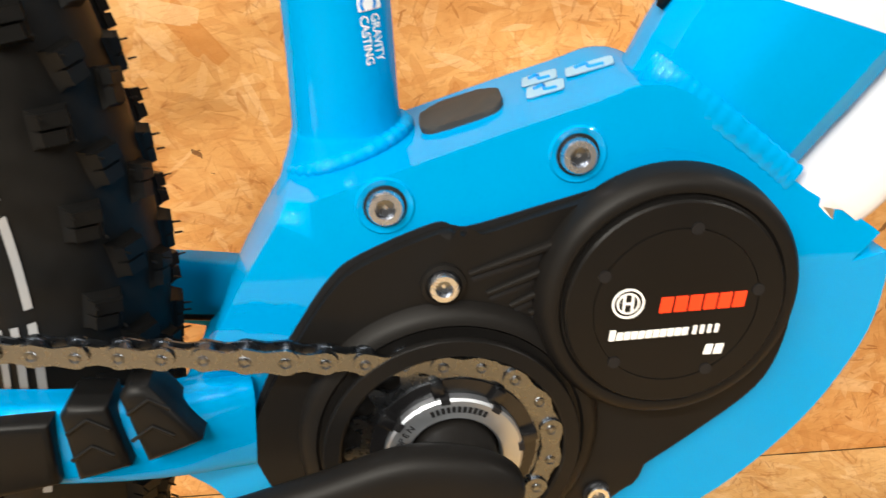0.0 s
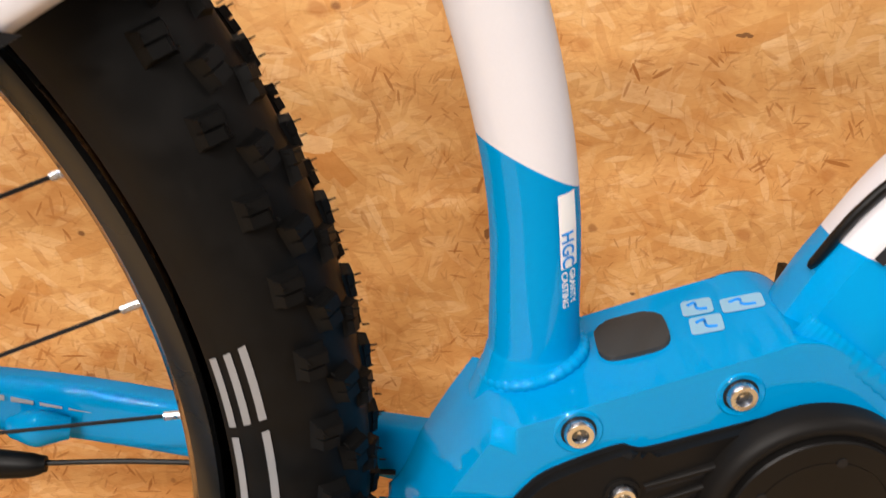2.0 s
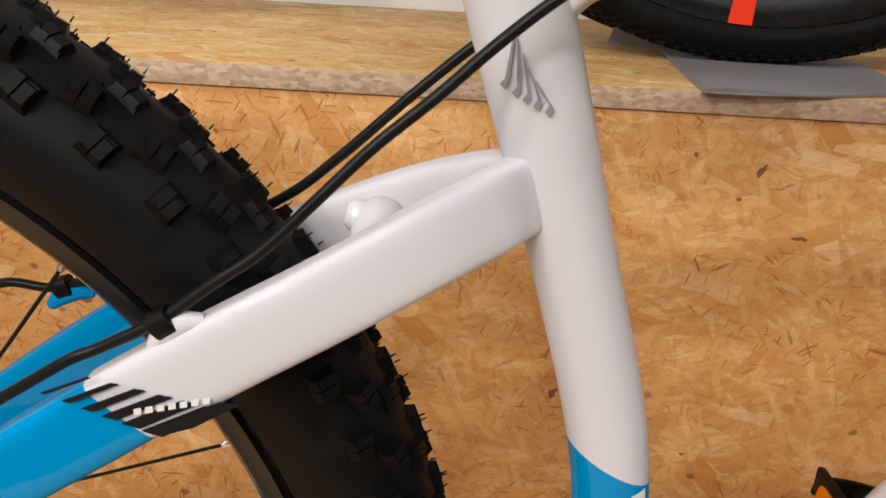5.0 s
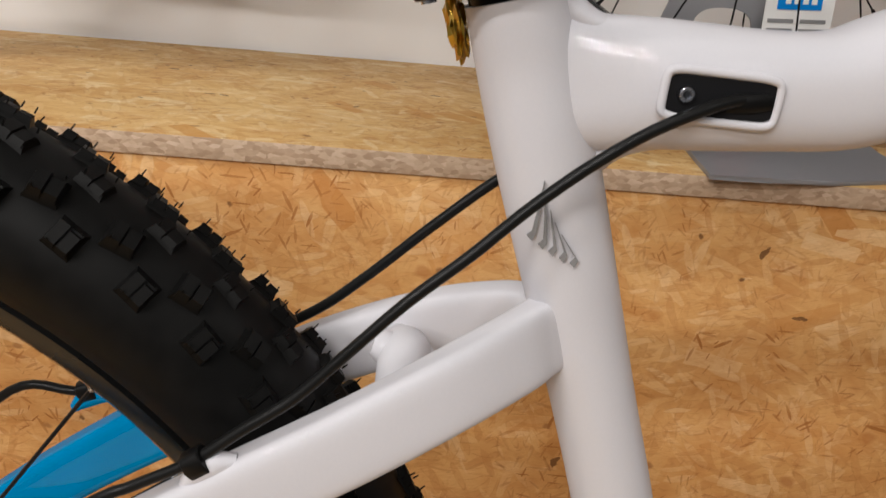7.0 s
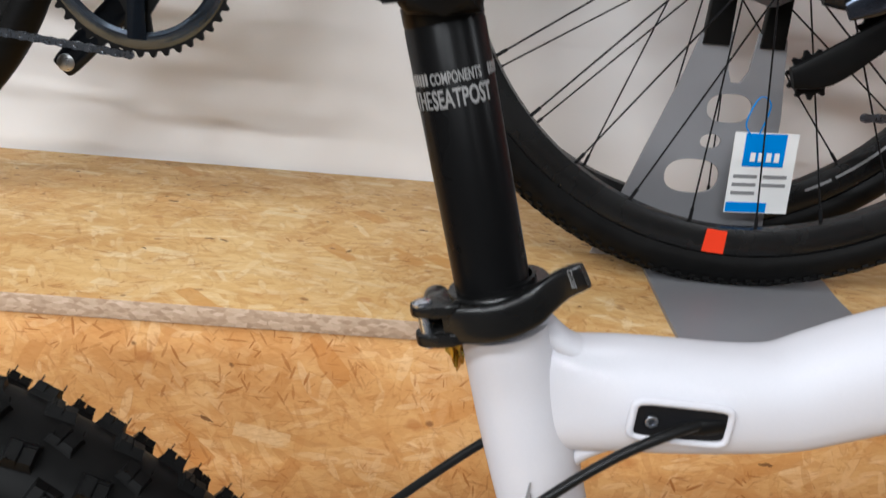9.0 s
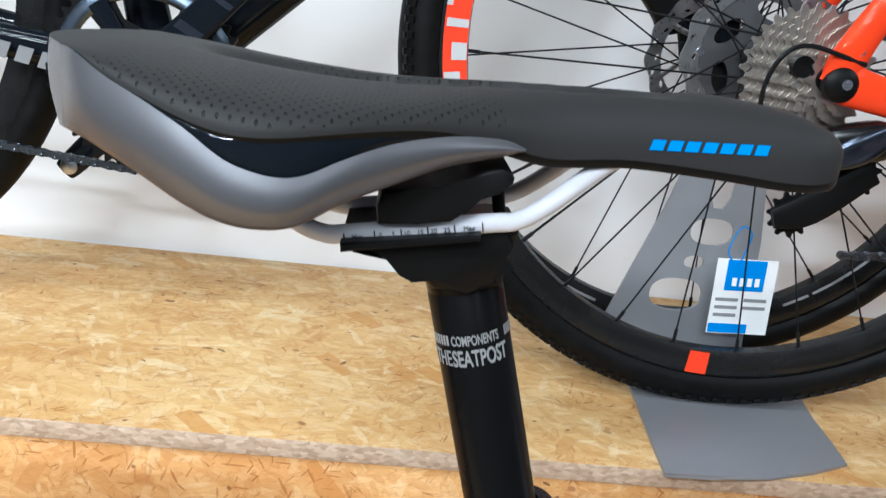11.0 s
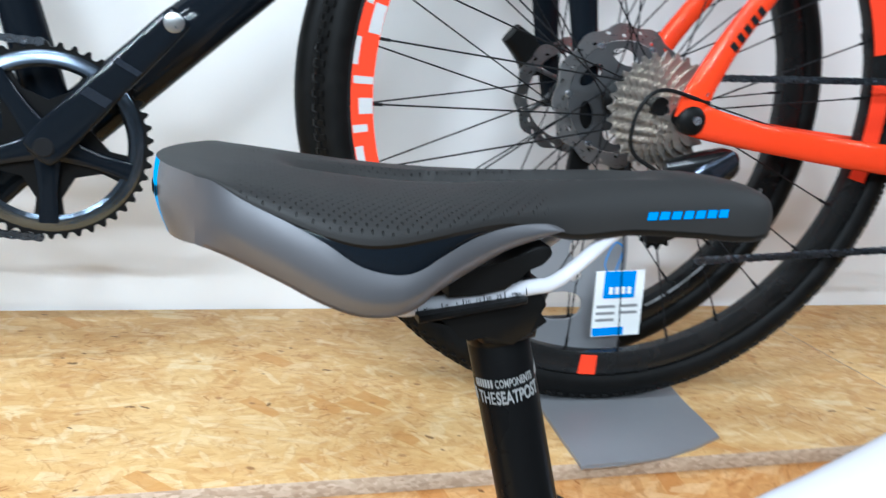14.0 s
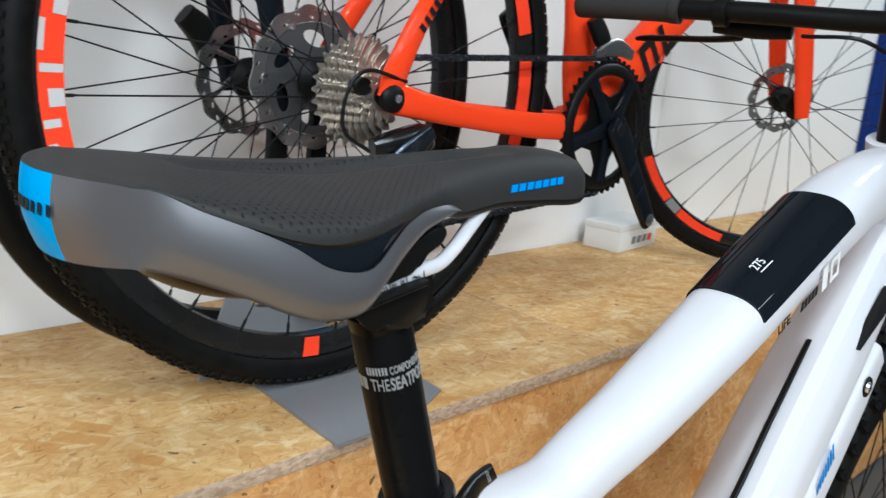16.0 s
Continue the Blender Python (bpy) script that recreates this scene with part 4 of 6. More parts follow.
part("lettering", round_text("OPEN", 0.0032, 0.0188, 150, CY - 0.0063, BX, BZ), M_INK_BLACK, lock)
part("number_bar", join(*[moved(bars([(-0.0006, 0.0006, 0, 0.0022, 0)]), Matrix.Translation((BX, CY - 0.0062, BZ)) @ pose(0, 0, 0, 0, -(112 - 5.2 * k - 90), 0) @ Matrix.Translation((0, 0, 0.0190))) for k in range(11)]), M_INK_BLACK, lock)
part("axle", lathe([(0, -0.019), (0.0135, -0.019), (0.0145, -0.017), (0.0150, 0.002), (0, 0.002)], (BX, CY, BZ), "y", 40), M_MATT, ring)
crank = part("crank_arm", sweep([(0.0195, CY - 0.021, 0.3290, 0.003, 0.005), (0.016, CY - 0.021, 0.3300, 0.0075, 0.0130), (0.003, CY - 0.0215, 0.3345, 0.0085, 0.0180), (-0.016, CY - 0.0215, 0.3390, 0.0080, 0.0165), (-0.045, CY - 0.022, 0.3335, 0.0075, 0.0135), (-0.09, CY - 0.023, 0.3235, 0.0070, 0.0115), (-0.165, CY - 0.026, 0.308, 0.0070, 0.0130), (-0.180, CY - 0.026, 0.305, 0.0050, 0.008)], n=32, power=3.2), M_MATT, bike, "black crank arm pointing back")
part("crank_bolt", lathe([(0.0, -0.0305), (0.0068, -0.0305), (0.0076, -0.0295), (0.0076, -0.027), (0, -0.027)], (0.003, CY, 0.3340), "y", 32), M_CHAIN, crank)

# chain: outer and inner links, one by one
chain = part("chain", wire([(-0.46, CY + 0.0005, 0.432), (-0.2, CY + 0.0005, 0.3965)], 0.0002, 4, 1), M_CHAIN, bike, "oiled steel chain")


def link_shape(width, waist, thick, y):
    """One link plate, PITCH long, lying along x."""
    out = []
    for k in range(9):
        a = math.pi / 2 + math.pi * k / 8
        out.append((width * math.cos(a), width * math.sin(a)))
    out.append((PITCH / 2, -waist))
    for k in range(9):
        a = -math.pi / 2 + math.pi * k / 8
        out.append((PITCH + width * math.cos(a), width * math.sin(a)))
    out.append((PITCH / 2, waist))
    return prism(rounded(out, 1), y - thick / 2, y + thick / 2)


def link_mesh(name, shape, material):
    me = bpy.data.meshes.new(name)
    bmesh.ops.recalc_face_normals(shape, faces=shape.faces)
    shape.to_mesh(me)
    shape.free()
    me.materials.append(material)
    return me


def pins(y0, y1, r):
    return join(*[lathe([(0, y0), (r * 0.55, y0), (r * 0.6, y0 + 0.0002), (r * 0.9, y0), (r, y0 + 0.0003), (r, y1), (0, y1)], (x, 0, 0), "y", 14) for x in (0, PITCH)])


OUTER = link_mesh("outer_link", join(link_shape(0.0041, 0.0030, 0.0010, -0.0030), link_shape(0.0041, 0.0030, 0.0010, 0.0030), pins(-0.0039, 0.0039, 0.0019)), M_CHAIN)
INNER = link_mesh("inner_link", join(link_shape(0.0041, 0.0031, 0.0010, -0.0019), link_shape(0.0041, 0.0031, 0.0010, 0.0019), *[lathe([(0, -0.0018), (0.0038, -0.0018), (0.0038, 0.0018), (0, 0.0018)], (x, 0, 0), "y", 14) for x in (0, PITCH)]), M_CHAIN)
QUICK = link_mesh("quick_link", join(link_shape(0.0046, 0.0036, 0.0010, -0.0032), link_shape(0.0046, 0.0036, 0.0010, 0.0032), pins(-0.0040, 0.0039, 0.0021)), M_CHAIN)


def lay_chain(points, parent, y_of, quick=-1):
    for k, ((x0, z0), (x1, z1)) in enumerate(zip(points, points[1:])):
        turn = math.degrees(math.atan2(z1 - z0, x1 - x0))
        me = QUICK if k == quick else (OUTER if k % 2 else INNER)
        part("quick_link" if k == quick else ("outer_link" if k % 2 else "inner_link"), me, None, parent, at=pose(x0, y_of(x0), z0, 0, -turn, 0))


# from the ring's lower side, round its front and top, then straight back
loop = []
a = math.radians(96 - 10 * 360 / N_RING)
while a < math.radians(97):
    loop.append((BX + RR * math.cos(a), BZ + RR * math.sin(a)))
    a += 2 * math.pi / N_RING
x, z = loop[-1]
while x > -0.30:
    x, z = x - PITCH * math.cos(math.radians(6.0)), z + PITCH * math.sin(math.radians(6.0))
    loop.append((x, z))
lay_chain(loop, chain, lambda x: CY + 0.0005 - (0.004 * max(0.0, -x - 0.03) / 0.27), quick=14)

# small things on the frame
def seat_tube_y(x, z):
    """The seat tube's near surface."""
    q = np.interp(z, (0.405, 0.44, 0.50, 0.55, 0.62, 0.72, 0.78), (-0.031, -0.032, -0.035, -0.045, -0.0665, -0.098, -0.1165))
    tilt = np.interp(z, (0.50, 0.60), (1.0, 0.954))
    r = np.interp(z, (0.44, 0.62, 0.72), (0.0184, 0.0185, 0.0198))
    d = min(abs((x - q) * tilt), r * 0.97)
    return -math.sqrt(r * r - d * d)


def on_seat_tube(name, bm, material, cuts=0):
    return part(name, drape(bm, seat_tube_y, 0.0007, cuts), material, bike, smooth=False)


down = Matrix.Translation((-0.0235, 0, 0.5115)) @ pose(0, 0, 0, 0, 83.5, 0)
on_seat_tube("frame_label", moved(bars([(0, 0.0305, -0.0062, 0.0012, 0)], 0.0001), down), M_INK_WHITE, 6)
on_seat_tube("lettering", moved(lettering("HGC", 0.0074, 0.0001, 0, 0.95), down @ Matrix.Translation((0.0150, -0.0004, -0.0053))), M_INK_BLUE)
on_seat_tube("lettering", moved(lettering("GRAVITY", 0.0038, 0.00003), down @ Matrix.Translation((0.0318, 0, -0.0024))), M_INK_WHITE)
on_seat_tube("lettering", moved(lettering("CASTING", 0.0038, 0.00003), down @ Matrix.Translation((0.0318, 0, -0.0060))), M_INK_WHITE)
# fan of five grey strokes below the cable port
for k, (x0, x1, z0, z1) in enumerate(((-0.1040, -0.1005, 0.6915, 0.716), (-0.0995, -0.0995, 0.6890, 0.710), (-0.0955, -0.0970, 0.6870, 0.705), (-0.0912, -0.0945, 0.6850, 0.7000), (-0.0868, -0.0915, 0.6832, 0.6955))):
    bm = bmesh.new()
    wide = 0.0030
    line = [(x0, z0 + 0.0010), (x0 + wide * 0.55, z0 + 0.0034), (x1, z1), (x1 + 0.0003, z1), (x0 + wide * 1.05, z0 + 0.0022), (x0 + wide * 0.6, z0 - 0.0006)]
    part("stroke", drape(prism(line, -0.0002, 0.0010), seat_tube_y, 0.0014, 1), M_INK_GREY, bike, smooth=False)

# rubber plug and pictograms on the cradle's top
def on_cradle(x, y):
    return Matrix.Translation((x, y, 0.4414 + 0.333 * x)) @ pose(0, 0, 0, 0, -18.4, 0)


part("rubber_plug", moved(prism(superellipse(0, 0, 0.0150, 0.0150, 36, 3.6), -0.003, 0.0014, 0.0012, 2, "xy"), on_cradle(0.0085, -0.0062) @ pose(0, 0, 0.0008, 0, 0, -6)), M_GUM, bike, "dark rubber plug")
for x, y, w, d in ((0.0375, 0.0010, 0.0064, 0.0060), (0.0365, -0.0135, 0.0066, 0.0064), (0.0535, -0.0060, 0.0085, 0.0056)):
    pic = part("pictogram", moved(prism(superellipse(0, 0, w, d, 28, 8), 0, 0.0002, 0, 1, "xy"), on_cradle(x, y) @ pose(0, 0, 0.0002, 0, 0, -12)), M_STICKER, bike, "pale pictogram sticker")
    part("pictogram_line", moved(wire([(-w * 0.6, d * 0.3, 0.0001), (-w * 0.1, d * 0.5, 0.0001), (0, -d * 0.3, 0.0001), (w * 0.6, -d * 0.5, 0.0001)], 0.0006, 6, 6), on_cradle(x, y) @ pose(0, 0, 0.0006, 0, 0, -12)), M_INK_BLUE, pic)

# rail slot on the down tube, and its print
slot = [(0.0725, -0.0175, 0.4805, 0.0022, 0.0012), (0.0755, -0.0180, 0.4855, 0.0036, 0.0022), (0.0905, -0.0215, 0.5115, 0.0036, 0.0024), (0.135, -0.0210, 0.5520, 0.0036, 0.0026), (0.20, -0.0150, 0.6010, 0.0036, 0.0026), (0.279, -0.0100, 0.6575, 0.0036, 0.0026), (0.331, -0.0100, 0.7215, 0.0036, 0.0026), (0.388, -0.0095, 0.7870, 0.0036, 0.0024), (0.3915, -0.0095, 0.7905, 0.0022, 0.0012)]
part("rail_slot", sweep([(x, y, z, a * 1.25, b) for x, y, z, a, b in slot], n=14, steps=4, side=(0.3, 0.5, -0.4)), M_BLACK, bike, "black rubber strip in a long slot")
side_print = Matrix.Translation((0.0898, -0.0368, 0.4895)) @ pose(0, 0, 0, 0, -53.8, 0) @ pose(0, 0, 0, -28, 0, 0)
part("print_bar", moved(bars([(0, 0.0085, 0, 0.0042, 0)]), side_print), M_INK_BLACK, bike, smooth=False)
part("lettering", moved(lettering("MRS", 0.0052, 0.0001), side_print @ Matrix.Translation((0.0092, 0, 0.0002))), M_INK_BLACK, bike)
part("print_bar", moved(bars([(0.0205, 0.0212, -0.0008, 0.0048, 0)]), side_print), M_INK_BLACK, bike, smooth=False)
part("lettering", moved(lettering("Modular", 0.0034), side_print @ Matrix.Translation((0.0222, 0, 0.0022))), M_INK_BLACK, bike)
part("lettering", moved(lettering("Rail System", 0.0030), side_print @ Matrix.Translation((0.0222, 0, -0.0008))), M_INK_BLACK, bike)

# cable port in the top tube's side
PX, PZ, PY = -0.0430, 0.7525, -0.0254
loop_pts = [(x, PY, z, 0.0017, 0.0017) for x, z in superellipse(PX, PZ, 0.0205, 0.0086, 44, 7)]
port = part("cable_port", moved(sweep(loop_pts, n=10, steps=1, closed=True), Matrix.Translation((PX, 0, PZ)) @ pose(0, 0, 0, 0, 2.5, 0) @ Matrix.Translation((-PX, 0, -PZ))), M_WHITE, bike, "raised white rim round a black cable port")
part("port_plate", prism(superellipse(PX, PZ, 0.0190, 0.0072, 40, 8), PY + 0.004, PY - 0.0006, 0), M_INK_BLACK, port)
bolt(bike, PX - 0.0125, PY - 0.0004, PZ + 0.0005, 0.0028, 0.0014)
part("port_lip", sweep([(PX + 0.002, PY - 0.0006, PZ - 0.002, 0.001, 0.003), (PX + 0.010, PY - 0.0012, PZ - 0.001, 0.0016, 0.0034), (PX + 0.018, PY - 0.0006, PZ, 0.001, 0.003)], n=12), M_BLACK, port)

part("cable", wire([(-0.033, -0.0250, 0.7530), (-0.046, -0.0290, 0.7500), (-0.067, -0.0320, 0.7400), (-0.087, -0.0350, 0.7268), (-0.107, -0.0380, 0.7105), (-0.127, -0.0420, 0.6920), (-0.148, -0.0450, 0.6738), (-0.168, -0.0480, 0.6535), (-0.187, -0.0510, 0.6345), (-0.206, -0.0530, 0.6205), (-0.2245, -0.0550, 0.6065), (-0.246, -0.0560, 0.5950), (-0.267, -0.0580, 0.5840), (-0.34, -0.063, 0.532), (-0.45, -0.070, 0.43)], 0.0023, 12), M_CABLE, bike, "black cable along the seat stay")
part("cable", wire([(-0.034, 0.0235, 0.7510), (-0.070, 0.036, 0.7330), (-0.112, 0.041, 0.6985), (-0.141, 0.042, 0.6725), (-0.171, 0.043, 0.6440), (-0.198, 0.045, 0.6220), (-0.25, 0.050, 0.5930), (-0.310, 0.056, 0.5655), (-0.36, 0.060, 0.5530), (-0.45, 0.068, 0.43)], 0.0025, 12), M_CABLE, bike)


def cable_clip(x, y, z, turn, paint):
    at = Matrix.Translation((x, y, z)) @ pose(0, 0, 0, 0, turn, 0)
    part("cable_clip", moved(prism(superellipse(0, 0, 0.0050, 0.0054, 24, 3), -0.0042, 0.0042, 0.0006, 1, "yz"), at), M_BLACK, bike)
    part("clip_boss", moved(sweep([(-0.0115, 0.002, -0.0080, 0.0035, 0.003), (-0.004, 0.001, -0.0050, 0.0045, 0.0050), (0.005, 0.001, -0.0045, 0.0045, 0.0050), (0.0125, 0.002, -0.0080, 0.0035, 0.003)], n=14), at), paint, bike)


cable_clip(-0.2225, -0.0545, 0.6062, -33, M_WHITE)
cable_clip(-0.310, 0.056, 0.5655, -20, M_BLUE)

# stripes where the near stay turns blue
def stay_y(x, z):
    return float(np.interp(x, (-0.33, -0.25, -0.205, -0.165), (-0.069, -0.063, -0.0595, -0.0545)))


for k in range(6):
    top_x, top_z = -0.2490 + 0.0083 * k, 0.5868 - 0.0024 * k
    low_x, low_z = top_x - 0.0165 - 0.0014 * k, top_z - 0.0068 - 0.0008 * k
    wide = 0.0010 + 0.00075 * k
    part("stripe", drape(prism([(top_x, top_z), (top_x + wide * 1.6, top_z - wide * 0.35), (low_x + wide * 1.6, low_z - wide * 0.55), (low_x, low_z)], -0.0002, 0.0006), stay_y, 0.0009), M_INK_BLACK, bike, smooth=False)
part("stripe", drape(prism([(-0.2235, 0.5672), (-0.2020, 0.5765), (-0.1950, 0.5752), (-0.2120, 0.5655), (-0.2235, 0.5620)], -0.0002, 0.0006), stay_y, 0.0009), M_INK_BLACK, bike, smooth=False)
for k in range(7):
    part("print_bar", drape(moved(bars([(0, 0.0028, 0, 0.0026, 0.0006)], 0.0001), Matrix.Translation((-0.2330 + k * 0.0042, 0, 0.5712 + k * 0.00080)) @ pose(0, 0, 0, 0, -12, 0)), stay_y, 0.0014), M_INK_WHITE, bike, smooth=False)

# chain-stay guard in three ribbed pieces
for outline in ([(-0.185, 0.362), (-0.1275, 0.3615), (-0.1285, 0.3375), (-0.150, 0.3335), (-0.185, 0.3345)],
                [(-0.1245, 0.3635), (-0.1215, 0.3675), (-0.1095, 0.3665), (-0.1050, 0.3430), (-0.1225, 0.3385)],
                [(-0.1055, 0.3690), (-0.1020, 0.3730), (-0.0965, 0.3725), (-0.0820, 0.3510), (-0.1000, 0.3440)]):
    outline = [(x, z + 0.003) for x, z in outline]
    guard = part("stay_guard", prism(outline, -0.046, -0.0655, 0.003, 3), M_BLACK, bike, "black moulded rubber stay guard")
    mid_x, mid_z = sum(p[0] for p in outline) / 5, sum(p[1] for p in outline) / 5
    for d in (-0.006, 0.004):
        part("guard_rib", sweep([(mid_x - 0.006, -0.0657, mid_z + d - 0.002, 0.0006, 0.0007), (mid_x + 0.001, -0.0657, mid_z + d + 0.003, 0.0006, 0.0007), (mid_x + 0.007, -0.0657, mid_z + d - 0.001, 0.0006, 0.0007)], n=8, steps=1), M_BLACK, guard)
for x0 in (-0.1263, -0.1077):
    part("guard_bridge", box(x0 - 0.002, x0 + 0.002, -0.0585, -0.047, 0.340, 0.360, 0.0008), M_BLUE, bike)

# far chain-stay: boss, sensor and its lead
part("stay_boss", sweep([(-0.275, 0.044, 0.372, 0.004, 0.006), (-0.262, 0.040, 0.374, 0.006, 0.010), (-0.248, 0.044, 0.371, 0.004, 0.006)], n=18), M_BLUE, bike)
part("speed_sensor", sweep([(-0.305, 0.043, 0.352, 0.004, 0.004), (-0.298, 0.042, 0.3535, 0.007, 0.008), (-0.272, 0.042, 0.3515, 0.006, 0.0065), (-0.262, 0.043, 0.351, 0.004, 0.004)], n=18), M_BLACK, bike, "black speed sensor")
part("sensor_lead", wire([(-0.264, 0.043, 0.3515), (-0.22, 0.043, 0.3510), (-0.16, 0.040, 0.349), (-0.09, 0.036, 0.345)], 0.0014, 8), M_CABLE, bike)
row_of_marks("stay_mark", [(k * 0.0135, k * 0.0135 + 0.0105, 0, 0.0085, -0.003) for k in range(7)], Matrix.Translation((-0.315, 0.0485, 0.3925)) @ pose(0, 0, 0, 0, 12, 0) @ pose(0, 0, 0, -72, 0, 0), M_INK_GREY, bike)

# tyre side marks: plain block shapes moulded on the side wall
def on_side_wall(bm, degrees):
    bmesh.ops.subdivide_edges(bm, edges=bm.edges[:], cuts=3, use_grid_fill=True)
    for v in bm.verts:
        r, a = 0.3268 + v.co.x, radians(degrees) + (v.co.z + 0.35 * v.co.x) / 0.328
        deep = TUBE_R * 1.03 * math.sqrt(max(0.0, 1 - ((r - RING) / TUBE_R) ** 2))
        v.co = Vector((AX + r * math.cos(a), v.co.y - deep - 0.0002, AZ + r * math.sin(a)))
    return bm


for k in range(4):
    for row in [(-0.0082, -0.0050, -0.016, 0.016, 0), (0.0050, 0.0082, -0.016, 0.016, 0)] + ([(-0.0016, 0.0016, -0.016, 0.016, 0)] if k % 2 == 0 else []):
        part("tyre_mark", on_side_wall(bars([row], 0.0003), 9.5 - 6.5 * k), M_INK_GREY, wheel, smooth=False)

# far crank and pedal
far_crank = part("crank_arm", sweep([(-0.015, 0.078, 0.333, 0.007, 0.014), (0.03, 0.079, 0.341, 0.0075, 0.013), (0.10, 0.081, 0.353, 0.007, 0.011), (0.196, 0.084, 0.368, 0.007, 0.012)], n=24, power=3), M_MATT, bike, "black crank arm pointing forward")
PEDAL = pose(0.0300, 0, -0.008) @ pose(0.166, 0.146, 0.376) @ Matrix.Diagonal((0.78, 0.86, 0.80, 1)) @ pose(-0.166, -0.146, -0.376)
pedal = part("pedal", moved(lathe([(0, 0.088), (0.008, 0.088), (0.008, 0.19), (0, 0.19)], (0.166, 0, 0.376), "y", 20), PEDAL), M_BLACK, bike, "black cage pedal with amber reflectors")
for y in (0.104, 0.188):
    part("pedal_cage", moved(sweep([(0.128, y, 0.386, 0.003, 0.010), (0.166, y, 0.378, 0.003, 0.013), (0.204, y, 0.370, 0.003, 0.010)], n=12, power=4), PEDAL), M_BLACK, pedal)
for x in (0.130, 0.202):
    part("pedal_cage", moved(box(x - 0.004, x + 0.004, 0.102, 0.190, 0.374 - (x - 0.166) * 0.2, 0.398 - (x - 0.166) * 0.2, 0.002), PEDAL), M_BLACK, pedal)
part("reflector", moved(prism(superellipse(0, 0, 0.030, 0.0095, 20, 5), -0.002, 0.002, 0.0008, 1, "yz"), PEDAL @ pose(0.1245, 0.146, 0.389, 0, 10, 0)), M_REFLECTOR, pedal, "amber pedal reflector")

# crumpled gold foil tucked behind the clamp
bm = bmesh.new()
bmesh.ops.create_icosphere(bm, subdivisions=3, radius=1)
for v in bm.verts:
    d = v.co.copy()
    v.co = Vector((d.x * 0.004, d.y * 0.010, d.z * 0.013)) * (1 + 0.55 * noise.noise(d * 3.1)) + Vector((-0.1370 - 0.25 * (d.z * 0.013), 0.012, 0.7665))
part("gold_foil", bm, M_GOLD, bike, "crumpled scrap of gold foil", angle=20)

# seat clamp with its lever
LEAN_POST = 15.7
post_at = Matrix.Translation((-0.1245, 0, 0.801)) @ pose(0, 0, 0, -2.5, 0, 0) @ pose(0, 0, 0, 0, -LEAN_POST, 0)
clamp_at = post_at @ Matrix.Translation((0.0022, 0, 0.0010)) @ Matrix.Scale(0.93, 4)
collar = part("seat_clamp", moved(lathe([(0.0160, -0.020), (0.0225, -0.020), (0.0235, -0.0185), (0.0235, -0.0055), (0.0225, -0.0040), (0.0165, -0.0040)], (0, 0, 0), "z", 56, True), clamp_at), M_CLAMP, bike, "black quick-release seat clamp")
part("clamp_lug", moved(box(-0.0330, -0.0210, -0.0085, 0.0085, -0.0190, -0.0050, 0.003), clamp_at), M_CLAMP, collar)
part("clamp_bush", moved(lathe([(0, 0.001), (0.0055, 0.001), (0.0065, 0.003), (0.0065, 0.016), (0.0055, 0.018), (0, 0.018)], (-0.0290, 0, -0.0120), "y", 24), clamp_at), M_CLAMP, collar)
for lo, hi in ((-0.0062, -0.0012), (-0.0198, -0.0142)):
    part("lever_fork", moved(prism(rounded([(-0.0385, -0.0110), (-0.0395, -0.0185), (-0.0350, -0.0235), (-0.020, -0.0275), (-0.0180, -0.0215), (-0.0260, -0.0165), (-0.0290, -0.0095)], 3), lo, hi, 0.0012, 2, "xy"), clamp_at), M_CLAMP, collar)
lever = [(-0.0250, -0.0215, -0.0112, 0.0035, 0.0084), (-0.0150, -0.0265, -0.0112, 0.0036, 0.0084), (-0.003, -0.0290, -0.0114, 0.0036, 0.0084), (0.0090, -0.0280, -0.0095, 0.0036, 0.0080), (0.0170, -0.0270, -0.0055, 0.0034, 0.0070), (0.0245, -0.0280, -0.0010, 0.0032, 0.0064), (0.0320, -0.0310, 0.0022, 0.0030, 0.0060), (0.0350, -0.0325, 0.0030, 0.0022, 0.0055)]
arm = part("lever", moved(sweep(lever, n=22, power=4), clamp_at), M_CLAMP, collar, "black lever folded shut, marked CLOSE")
part("lettering", moved(lettering("CLOSE", 0.0028), clamp_at @ Matrix.Translation((0.0275, -0.0328, 0.0068)) @ pose(0, 0, 0, 0, 0, -18) @ pose(0, 0, 0, 0, 82, 0)), M_INK_GREY, collar)
part("lever_pin", moved(lathe([(0, -0.021), (0.0030, -0.021), (0.0030, -0.0016), (0.0042, -0.0012), (0.0042, -0.0002), (0.0034, 0.0004), (0, 0.0004)], (-0.0340, -0.0185, 0), "z", 24), clamp_at), M_STEEL, collar, "polished steel pivot pin")
part("clamp_ring", moved(lathe([(0.0160, -0.0040), (0.0176, -0.0040), (0.0176, -0.0022), (0.0160, -0.0018)], (0, 0, 0), "z", 48, True), clamp_at), M_ANODISED, collar)

# seat post with its print
post = part("seat_post", moved(lathe([(0, -0.05), (0.0158, -0.05), (0.0158, 0.1035), (0.0155, 0.1040), (0.0155, 0.1046), (0.0158, 0.1052), (0.0158, 0.112), (0, 0.112)], (0, 0, 0), "z", 64), post_at), M_ANODISED, bike, "black anodised seat post with white print")


